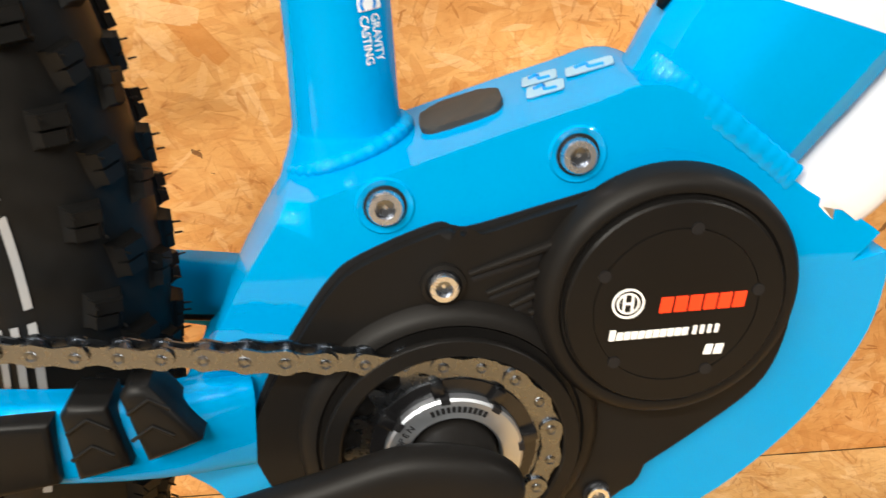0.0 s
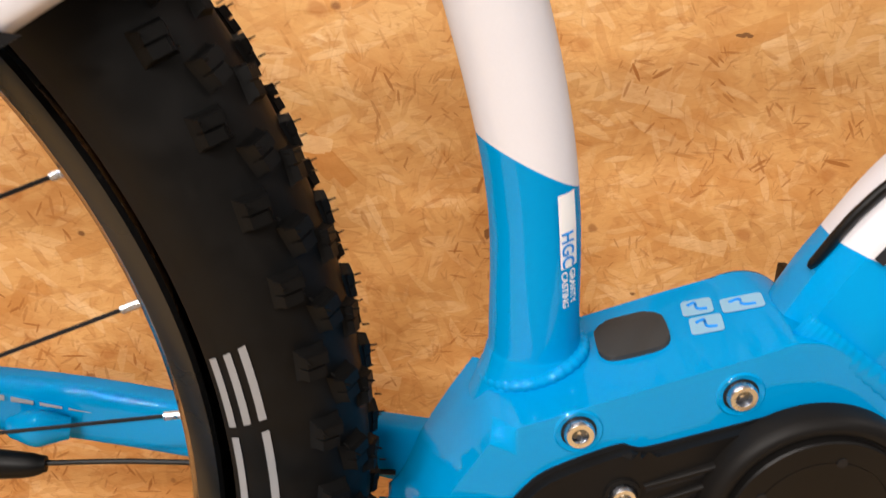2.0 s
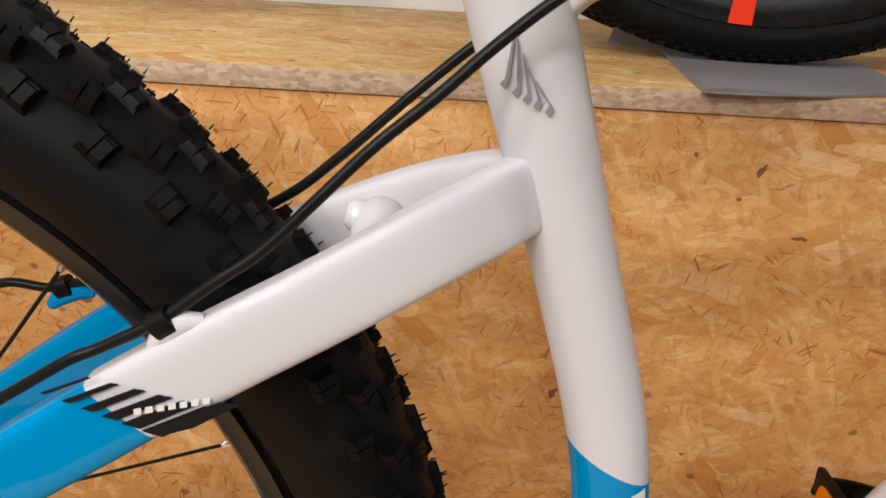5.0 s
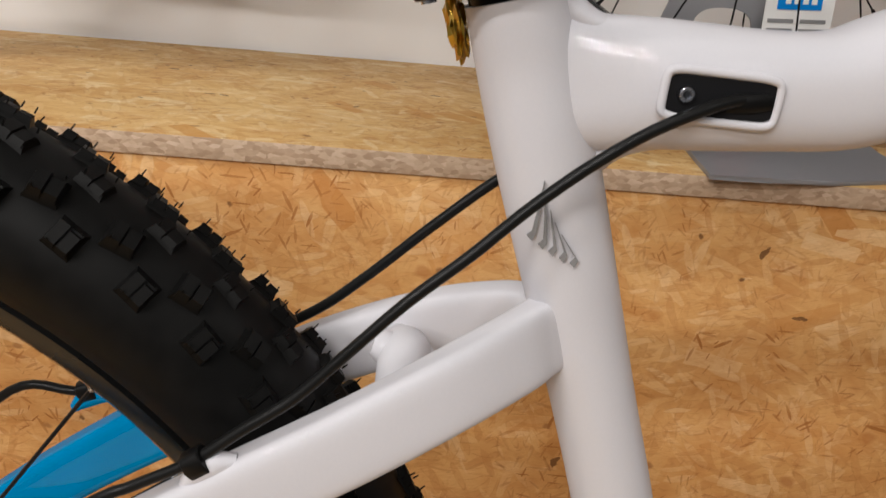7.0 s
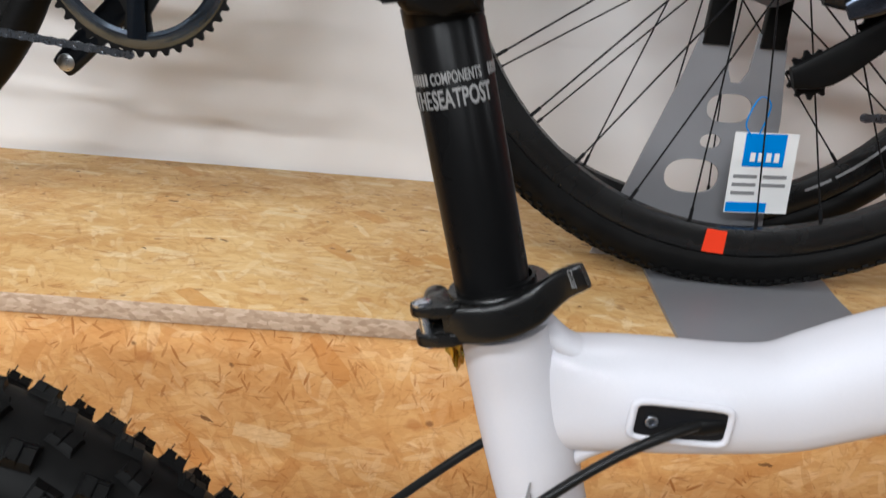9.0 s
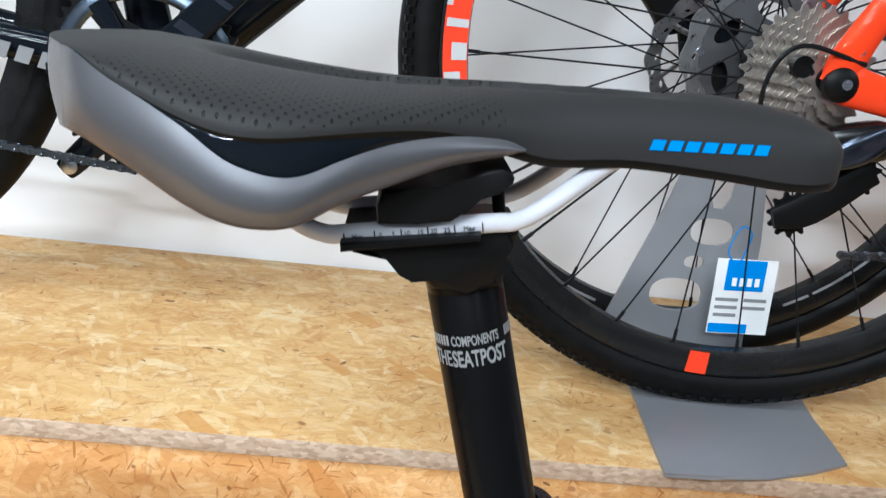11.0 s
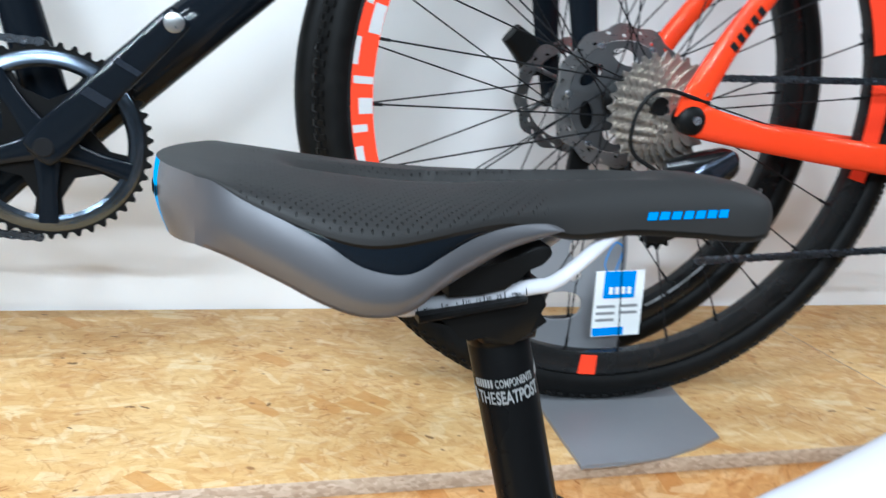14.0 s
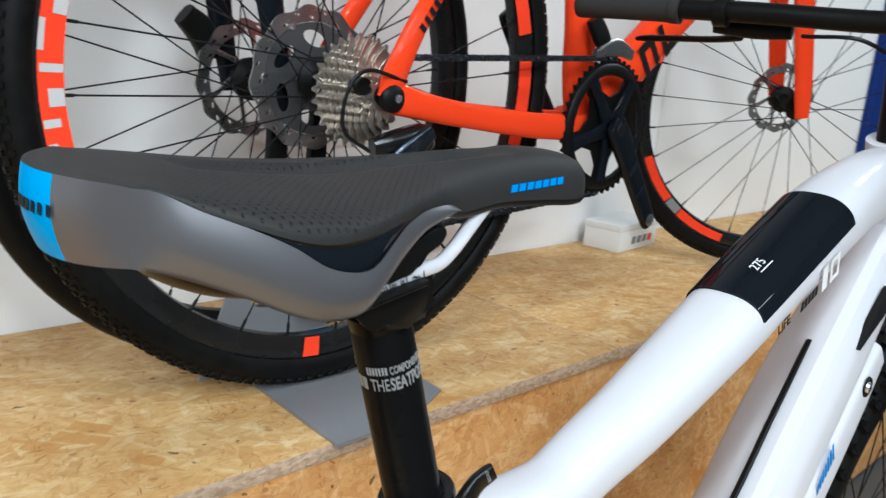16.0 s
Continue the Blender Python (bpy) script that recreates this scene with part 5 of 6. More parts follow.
def post_text(text, size, degrees, s, bold, stretch, material=M_POST_INK):
    bm = lettering(text, size, bold, 0, 1.0)
    lo, hi = min(v.co.x for v in bm.verts), max(v.co.x for v in bm.verts)
    fit_x = 0.0158 * radians(stretch) / (hi - lo)
    bm = moved(bm, Matrix.Translation((0.0158 * radians(degrees), 0, s)) @ Matrix.Diagonal((fit_x, 1, 1, 1)) @ Matrix.Translation((-lo, 0, 0)))
    part("lettering", bent(bm, 0.0158, post_at), material, post)


post_text("SEATPOST", 0.0098, -38, 0.0738, 0.0002, 88)
post_text("THE", 0.0098, -76, 0.0738, 0.0, 36)
post_text("COMPONENTS", 0.0060, -36, 0.0828, 0.0001, 74)
post_text("COMPONENTS", 0.0060, -205, 0.0828, 0.0001, 74)
for k in range(7):
    for turn0 in (-80, 52):
        part("mark_bar", bent(moved(bars([(0, 0.0011, 0, 0.0044, 0)], 0.0001), Matrix.Translation((0.0158 * radians(turn0 + 5.9 * k), 0, 0.0828))), 0.0158, post_at), M_POST_INK, post, smooth=False)
for k in range(3):
    part("mark_bar", bent(moved(bars([(0, 0.0030, 0, 0.0070, 0)], 0.0001), Matrix.Translation((0.0158 * radians(-122 + 13.5 * k), 0, 0.0740))), 0.0158, post_at), M_POST_INK, post, smooth=False)

# clamp head and saddle rails
head = part("post_head", prism(rounded([(-0.203, 0.922), (-0.203, 0.918), (-0.193, 0.916), (-0.179, 0.914), (-0.171, 0.91), (-0.167, 0.904), (-0.14, 0.907), (-0.142, 0.916), (-0.138, 0.925), (-0.136, 0.931), (-0.147, 0.934)], 2), -0.0172, 0.0172, 0.0050, 4), M_BLACK, bike, "black clamp head under the saddle")
part("head_cradle", prism([(-0.2035, 0.9230), (-0.2030, 0.9195), (-0.1520, 0.9288), (-0.1520, 0.9315)], -0.0275, 0.0275, 0.0008, 1), M_BLACK, head)
part("head_yoke", prism(rounded([(-0.1905, 0.9315), (-0.1640, 0.9350), (-0.1600, 0.9400), (-0.1480, 0.9490), (-0.1430, 0.9510), (-0.1440, 0.9560), (-0.1530, 0.9560), (-0.1680, 0.9470), (-0.1900, 0.9440)], 2), -0.0275, 0.0275, 0.0015, 2), M_BLACK, head)
part("clamp_screw", wire([(-0.1415, 0, 0.926), (-0.1470, 0, 0.955)], 0.0026, 10, 1), M_BLACK, head)


def rail(side):
    return sweep([(-0.250, 0.024 * side, 0.966, 0.0034, 0.0036), (-0.240, 0.024 * side, 0.950, 0.0034, 0.0036), (-0.226, 0.023 * side, 0.9330, 0.0034, 0.0036), (-0.212, 0.0225 * side, 0.9255, 0.0034, 0.0036), (-0.197, 0.0225 * side, 0.9265, 0.0034, 0.0038), (-0.150, 0.0225 * side, 0.9350, 0.0034, 0.0038),
                  (-0.1385, 0.0223 * side, 0.9370, 0.0034, 0.0036), (-0.1275, 0.0215 * side, 0.9440, 0.0034, 0.0036), (-0.104, 0.018 * side, 0.9630, 0.0034, 0.0036), (-0.080, 0.012 * side, 0.9720, 0.0034, 0.0036)], n=16)

# saddle
SX = (-0.298, -0.290, -0.279, -0.265, -0.250, -0.236, -0.222, -0.205, -0.188, -0.170, -0.152, -0.130, -0.100, -0.065, -0.040, -0.026, -0.017, -0.0125)
HALF = (0.0440, 0.0510, 0.0573, 0.0630, 0.0675, 0.0690, 0.0680, 0.0630, 0.0545, 0.0450, 0.0365, 0.0290, 0.0240, 0.0215, 0.0195, 0.0165, 0.0110, 0.0035)
CROWN = (0.9885, 0.9895, 0.9897, 0.9883, 0.9865, 0.9850, 0.9838, 0.9828, 0.9828, 0.9838, 0.9852, 0.9868, 0.9885, 0.9888, 0.9860, 0.9825, 0.9785, 0.9740)
COVER = (0.9875, 0.9865, 0.9808, 0.9755, 0.9705, 0.9675, 0.9675, 0.9695, 0.9710, 0.9712, 0.9680, 0.9630, 0.9645, 0.9630, 0.9610, 0.9610, 0.9625, 0.9665)


@functools.lru_cache(None)
def dense_table(at, table):
    dense = curve_points(list(zip(at, table)), 6)
    return np.array([p[0] for p in dense]), np.array([p[1] for p in dense])


def smooth_table(x, table, at=SX):
    """A smooth curve through a short table."""
    xs, ys = dense_table(at, table)
    return float(np.interp(x, xs, ys))


def stations(lo, hi, count):
    return [lo + (hi - lo) * k / (count - 1) for k in range(count)]


def cover_point(x, s):
    """s runs from -1 (near edge) over the crown to 1."""
    half, crown, low = smooth_table(x, HALF), smooth_table(x, CROWN), smooth_table(x, COVER)
    w = abs(s) * math.pi / 2
    m = 2 / 2.5
    y = half * math.sin(w) ** m
    z = low + (crown - low) * math.cos(w) ** m
    trough = max(0.0, 1 - (y / 0.0125) ** 2)
    along = max(0.0, min(1.0, (x + 0.262) / 0.035)) * max(0.0, min(1.0, (-0.075 - x) / 0.07))
    z -= 0.0150 * trough * along
    bow = 0.0175 * max(0.0, min(1.0, (-0.235 - x) / 0.063)) ** 2
    return Vector((x - bow * (1 - (y / max(half, 1e-4)) ** 2), math.copysign(y, s), z))


def grid(rows):
    bm = bmesh.new()
    made = [[bm.verts.new(p) for p in row] for row in rows]
    for a, b in zip(made, made[1:]):
        for k in range(len(a) - 1):
            bm.faces.new((a[k], a[k + 1], b[k + 1], b[k]))
    return bm


xs = stations(-0.298, -0.0125, 110)
n_s = 61
rows = [[cover_point(x, -1 + 2 * k / (n_s - 1)) for k in range(n_s)] for x in xs]
cover = grid(rows)


def belly_b(edge):
    """The black shell under the cover, from one edge to the middle."""
    return grid([[Vector((p.x, p.y * f, p.z - d)) for f, d in ((1, 0), (0.985, 0.0022), (0.94, 0.0034), (0.6, 0.002), (0, 0.001))] for p in [r[edge] for r in rows[8:]]])


saddle = part("saddle", join(belly_b(0), belly_b(-1)), M_BLACK, bike, "dark grey saddle with silver-grey sides and a blue tail")
part("cover", cover, M_SADDLE_TOP, saddle, "dark grey cover with dimpled pads", angle=60)
nose = grid([[Vector((rows[-1][k].x + e * 0.0016, rows[-1][k].y * (1 - e), rows[-1][k].z + (0.9695 - rows[-1][k].z) * e)) for k in range(n_s)] for e in (0, 0.5, 1.0)])
part("nose_cap", nose, M_SADDLE_TOP, saddle)

part("base_hull", sweep([(-0.288, 0, 0.962, 0.030, 0.005), (-0.268, 0, 0.9535, 0.044, 0.012), (-0.242, 0, 0.9490, 0.046, 0.0145), (-0.216, 0, 0.953, 0.038, 0.011), (-0.190, 0, 0.960, 0.022, 0.006)], n=28), M_BLACK, saddle, "black plastic hull under the saddle")
part("rail", rail(-1), M_WHITE, saddle, "white rail with a printed setting scale")
part("rail", rail(1), M_WHITE, saddle, "white rail")
scale_at = Matrix.Translation((-0.2020, -0.02595, 0.9232)) @ pose(0, 0, 0, 0, -10.3, 0)
for k, x in enumerate((0.0, 0.0115, 0.0165, 0.0215, 0.0265, 0.0315, 0.0365, 0.0415, 0.0520)):
    part("scale_mark", moved(bars([(x, x + 0.0005, 0.0, 0.0036 if k in (0, 1, 3, 5, 7, 8) else 0.0010, 0)], 0.0002), scale_at), M_INK_BLACK, saddle, smooth=False)
for text, x in (("Max", 0.0030), ("0", 0.0133), ("5", 0.0182), ("10", 0.0226), ("15", 0.0276), ("20", 0.0326), ("25", 0.0376), ("Max", 0.0450)):
    part("lettering", moved(lettering(text, 0.0026), scale_at @ Matrix.Translation((x, -0.0002, 0.0010))), M_INK_BLACK, saddle)

# grey wings: upper edge, lower edge and how far out they stand
WX = (-0.298, -0.291, -0.279, -0.265, -0.250, -0.236, -0.222, -0.212, -0.200, -0.185, -0.168, -0.155, -0.146, -0.1395)
W_TOP = (0.9875, 0.9868, 0.9808, 0.9752, 0.9680, 0.9592, 0.9556, 0.9565, 0.9618, 0.9668, 0.9695, 0.9698, 0.9690, 0.9665)
W_LOW = (0.9602, 0.9592, 0.9553, 0.9498, 0.9428, 0.9382, 0.9375, 0.9400, 0.9465, 0.9520, 0.9582, 0.9612, 0.9632, 0.9655)
W_OUT = (0.0440, 0.0508, 0.0576, 0.0635, 0.0680, 0.0700, 0.0695, 0.0670, 0.0610, 0.0520, 0.0435, 0.0388, 0.0358, 0.0338)


def wing(side, thick):
    rows = []
    for x in stations(-0.298, -0.1395, 66):
        top, low, out = (smooth_table(x, t, WX) for t in (W_TOP, W_LOW, W_OUT))
        row = []
        for k in range(13):
            f = k / 12
            belly_out = max(0.0, min(1.0, (x + 0.298) / 0.013)) * (0.0022 * math.sin(math.pi * f) - 0.007 * max(0, f - 0.55) ** 1.5)
            row.append(Vector((x, side * (out + belly_out), top + (low - top) * f)))
        row.append(Vector((x, side * (out - 0.0055), low - 0.0002)))
        row.append(Vector((x, side * (out - 0.0075), low + 0.004)))
        rows.append(row)
    return grid(rows)


part("side_panel", wing(-1, 0.004), M_SADDLE_GREY, saddle, "satin silver-grey side panel", angle=70)
part("side_panel", wing(1, 0.004), M_SADDLE_GREY, saddle, "satin silver-grey side panel", angle=70)


def insert(side):
    rows = []
    for x in stations(-0.276, -0.157, 52):
        top = smooth_table(x, COVER) + 0.001
        low = smooth_table(x, W_TOP, WX) - 0.002
        half, out = smooth_table(x, HALF), smooth_table(x, W_OUT, WX)
        row = []
        for k in range(9):
            f = k / 8
            row.append(Vector((x, side * (half + (out - half) * f + 0.0012 * math.sin(math.pi * f) - 0.0016), top + (low - top) * f)))
        rows.append(row)
    return grid(rows)


part("gloss_insert", insert(-1), M_BLACK_PAINT, saddle, "gloss black insert between cover and panel", angle=70)
part("gloss_insert", insert(1), M_BLACK_PAINT, saddle, "gloss black insert between cover and panel", angle=70)


def tail(y0, y1, count):
    rows = []
    for k in range(count):
        y = y0 + (y1 - y0) * k / (count - 1)
        bow = 0.0175 * (1 - (y / 0.044) ** 2)
        row = []
        for j in range(9):
            f = j / 8
            c = 1 - (y / 0.044) ** 2
            top = 0.9875 + (CROWN[0] - 0.9875) * max(0.0, 1 - min(1.0, abs(y) / 0.044) ** 2.5) ** 0.4
            row.append(Vector((-0.298 - bow - 0.0022 * c * math.sin(math.pi * f) + 0.004 * c * f * f, y, top + (0.9602 - 0.0030 * c - top) * f)))
        rows.append(row)
    return grid(rows)


part("tail_panel", tail(-0.0440, -0.0170, 14), M_SADDLE_GREY, saddle, angle=70)
part("tail_panel", tail(0.0170, 0.0440, 14), M_SADDLE_GREY, saddle, angle=70)
part("tail_badge", tail(-0.0170, 0.0170, 16), M_SADDLE_BLUE, saddle, "bright blue tail badge", angle=70)


def nose_y(x, z):
    half, crown, low = smooth_table(x, HALF), smooth_table(x, CROWN), smooth_table(x, COVER)
    f = max(0.02, min(0.98, (z - low) / (crown - low)))
    return -half * math.sin(math.acos(f ** 1.25)) ** 0.8


row_of_marks("nose_mark", [(k * 0.0066, k * 0.0066 + 0.0050, 0, 0.0037, 0.0012) for k in range(7)], Matrix.Translation((-0.0935, 0, 0.9690)) @ pose(0, 0, 0, 0, -2.0, 0), M_INK_BLUE, saddle, nose_y)
for k in range(6):
    part("tail_mark", moved(bars([(0, 0.0036, 0, 0.0042, 0.0008)], 0.0002), Matrix.Translation((-0.2980 - 0.0191 * (1 - ((-0.0140 + k * 0.0046 - 0.002) / 0.044) ** 2), -0.0140 + k * 0.0046, 0.9735)) @ pose(0, 0, 0, 0, 0, -90)), M_INK_BLACK, saddle, smooth=False)

# the saddle sits turned a little on its post
saddle.matrix_basis = pose(-0.07, 0, 0.97) @ pose(0, 0, 0, 0, -0.8, -2.4) @ pose(0.07, 0, -0.97)

# front end of the bike, seen past the saddle
part("stem", sweep([(0.548, 0, 0.983, 0.017, 0.017), (0.541, 0, 1.03, 0.017, 0.017), (0.536, 0, 1.066, 0.018, 0.019), (0.540, 0, 1.090, 0.019, 0.016), (0.556, 0, 1.104, 0.022, 0.019)], n=24), M_BLACK, bike, "black stem")
part("handlebar", wire([(0.475, -0.37, 1.106), (0.513, -0.18, 1.106), (0.545, -0.05, 1.103), (0.545, 0.05, 1.103), (0.513, 0.18, 1.106), (0.475, 0.37, 1.106)], 0.0120, 20), M_BLACK, bike, "black handlebar")


def along_bar(rows, side):
    """Points (reach, forward, up, half sizes) set out from the stem along one half of the bar."""
    return [(0.549 - 0.2 * reach + forward, reach * side, 1.106 + up, a, b) for reach, forward, up, a, b in rows]


for side in (-1, 1):
    grip = part("grip", sweep(along_bar([(0.376, 0, 0, 0.013, 0.013), (0.370, 0, 0, 0.0165, 0.0165), (0.335, 0, 0, 0.0160, 0.0160), (0.265, 0, 0, 0.0162, 0.0162), (0.255, 0, 0, 0.0175, 0.0175), (0.245, 0, 0, 0.0175, 0.0175)], side), n=24, side=(0, 0, 1)), M_GUM, bike, "black rubber grip")
    perch = part("lever_perch", sweep(along_bar([(0.205, 0, 0, 0.018, 0.018), (0.190, 0, 0, 0.018, 0.018)], side), n=20, steps=2, side=(0, 0, 1)), M_BLACK, bike)
    part("master_cylinder", sweep(along_bar([(0.215, 0.024, -0.016, 0.008, 0.008), (0.170, 0.026, -0.018, 0.010, 0.010), (0.130, 0.028, -0.018, 0.008, 0.008)], side), n=16, side=(0, 0, 1)), M_BLACK, perch)
    part("brake_lever", sweep(along_bar([(0.19, 0.036, -0.026, 0.005, 0.007), (0.225, 0.052, -0.030, 0.004, 0.007), (0.275, 0.058, -0.032, 0.004, 0.006), (0.315, 0.058, -0.034, 0.004, 0.006), (0.33, 0.064, -0.035, 0.003, 0.004)], side), n=14, side=(0, 0, 1)), M_BLACK, perch)
    part("hose", wire([(0.5760, 0.13 * side, 1.086), (0.6170, 0.07 * side, 1.085), (0.6420, 0.02 * side, 1.04), (0.6120, 0.015 * side, 0.95), (0.5720, 0.02 * side, 0.90)], 0.0025, 8), M_CABLE, bike)
    part("fork_leg", sweep([(0.5970, 0.064 * side, 0.800, 0.0185, 0.0185), (0.6570, 0.064 * side, 0.660, 0.0185, 0.0185), (0.6590, 0.064 * side, 0.655, 0.024, 0.024), (0.7670, 0.064 * side, 0.40, 0.021, 0.021), (0.7740, 0.064 * side, 0.38, 0.014, 0.014)], n=20, steps=3), M_BLACK, bike)
part("fork_crown", sweep([(0.5940, -0.07, 0.805, 0.018, 0.022), (0.5950, 0, 0.818, 0.022, 0.022), (0.5940, 0.07, 0.805, 0.018, 0.022)], n=20, side=(1, 0, 0), power=3), M_BLACK, bike)
FX = 0.775
front = part("front_wheel", lathe([(0.302, -0.0185), (0.3070, -0.0195), (0.3095, -0.0170), (0.300, -0.012), (0.300, 0.012), (0.3095, 0.0170), (0.3070, 0.0195), (0.302, 0.0185), (0.290, 0.0135), (0.2874, 0.0), (0.290, -0.0135)], (FX, 0, AZ), "y", 96, True), M_RIM, bike, "front wheel with a wide knobbly tyre")
tyre(front, FX, 0, AZ, RING, TUBE_R, M_RUBBER, 96)
tread(front, FX, 0, AZ, RING, TUBE_R, 120, 175)
spokes(front, FX, 0, AZ, 0.028, 0.026, 0.2895, 32, 0.001, M_INK_BLACK)

# prints along the tubes
on_band = Matrix.Translation((0.241, -0.0115, 0.8822)) @ pose(0, 0, 0, 0, -22, 0) @ pose(0, 0, 0, -82, 0, 0)
part("lettering", moved(lettering("275", 0.0115), on_band), M_INK_WHITE, bike)
part("print_bar", moved(bars([(0, 0.020, -0.004, -0.003, 0)]), on_band), M_INK_WHITE, bike, smooth=False)
part("lettering", moved(lettering("LIFE", 0.0130, 0.0003), Matrix.Translation((0.247, -0.0358, 0.8320)) @ pose(0, 0, 0, 0, -22, 0)), M_INK_BLACK, bike)
row_of_marks("print_bar", [(k * 0.0066, k * 0.0066 + 0.0048, 0, 0.0085, 0.002) for k in range(5)], Matrix.Translation((0.279, -0.0382, 0.8475)) @ pose(0, 0, 0, 0, -22, 0), M_INK_BLACK, bike)
row_of_marks("print_bar", [(0.0, 0.010, 0.0, 0.022, 0.003), (0.016, 0.020, 0.0, 0.022, 0.003), (0.020, 0.030, 0.0, 0.004, 0), (0.0225, 0.033, 0.018, 0.022, 0), (0.030, 0.034, 0.0, 0.022, 0.003)], Matrix.Translation((0.316, -0.0388, 0.8600)) @ pose(0, 0, 0, 0, -22, 0), M_INK_WHITE, bike)
part("down_tube_wedge", prism([(0.432, 0.785), (0.505, 0.822), (0.487, 0.842), (0.452, 0.812)], -0.0452, -0.0380), M_INK_BLACK, bike, "black wedge-shaped print")
for k in range(7):
    part("blue_stroke", moved(bars([(k * 0.0065, k * 0.0065 + 0.0034, 0, 0.012 + 0.0020 * k, 0.006)], 0.0003), Matrix.Translation((0.392, -0.0461, 0.642)) @ pose(0, 0, 0, 0, -46, 0)), M_INK_BLUE, bike, smooth=False)
part("battery_rivet", lathe([(0, -0.004), (0.0050, -0.004), (0.0062, -0.0025), (0.0066, 0.0), (0, 0.0)], (0.487, -0.0425, 0.733), "y", 24), M_STEEL, bike, "steel cap screw in the battery cover")
part("rivet_seat", lathe([(0.0068, -0.001), (0.0105, -0.002), (0.0115, 0.0), (0.0068, 0.0)], (0.487, -0.0426, 0.733), "y", 28, True), M_BLACK, bike)

# ---- the bicycles on the display step ----
def rim_patch(parent, cx, cy, cz, r0, r1, a0, a1, y, material, n=10):
    """A printed patch on a rim's side, between two radii and two angles in degrees."""
    bm = bmesh.new()
    inner, outer = [], []
    for k in range(n + 1):
        a = radians(a0 + (a1 - a0) * k / n)
        inner.append(bm.verts.new((cx + r0 * math.cos(a), cy + y * 0.93, cz + r0 * math.sin(a))))
        outer.append(bm.verts.new((cx + r1 * math.cos(a), cy + y, cz + r1 * math.sin(a))))
    for k in range(n):
        bm.faces.new((inner[k], outer[k], outer[k + 1], inner[k + 1]))
    return part("rim_print", bm, material, parent)


def road_wheel(parent, cx, cy, cz, big, tube, deep, name, label, spoke_count=28, knobs=True):
    ring = big - tube
    bead = ring - tube * 0.75
    w = part(name, lathe([(bead + 0.003, -0.0115), (bead, -0.0125), (bead - deep * 0.5, -0.0120), (bead - deep + 0.002, -0.0075), (bead - deep, 0), (bead - deep + 0.002, 0.0075), (bead - deep * 0.5, 0.0120), (bead, 0.0125), (bead + 0.003, 0.0115)], (cx, cy, cz), "y", 128, True), M_RIM, parent, label)
    pts = [(ring + tube * math.cos(math.radians(a)), tube * math.sin(math.radians(a))) for a in range(-130, 131, 13)]
    part("tyre", lathe(pts, (cx, cy, cz), "y", 128), M_RUBBER, w)
    if knobs:
        bm = bmesh.new()
        vs, fs = [], []
        for over, phase in ((-48, 0.0), (-30, 0.5), (-12, 0.0), (12, 0.5), (30, 0.0), (48, 0.5)):
            for k in range(150):
                m = knob_pose(cx, cy, cz, ring, tube, (k + phase) * 360 / 150, over, 0)
                base = len(vs)
                for z in (-0.001, 0.0019):
                    for x, y in ((-0.003, -0.0025), (0.003, -0.0025), (0.003, 0.0025), (-0.003, 0.0025)):
                        vs.append(m @ Vector((x, y, z)))
                fs += [tuple(base + i for i in f) for f in ((4, 5, 6, 7), (0, 1, 5, 4), (1, 2, 6, 5), (2, 3, 7, 6), (3, 0, 4, 7))]
        me = bpy.data.meshes.new("tread")
        me.from_pydata([tuple(v) for v in vs], [], fs)
        me.materials.append(M_RUBBER)
        part("tread", me, None, w)["kind"] = "stuff"
    spokes(w, cx, cy, cz, 0.024, 0.028, bead - deep + 0.001, spoke_count, 0.00095, M_INK_BLACK, M_INK_BLACK)
    part("hub", lathe([(0, -0.058), (0.0095, -0.058), (0.011, -0.034), (0.026, -0.030), (0.026, -0.026), (0.014, -0.020), (0.014, 0.020), (0.026, 0.026), (0.026, 0.030), (0.011, 0.034), (0.0095, 0.058), (0, 0.058)], (cx, cy, cz), "y", 32), M_BLACK, w)
    return w


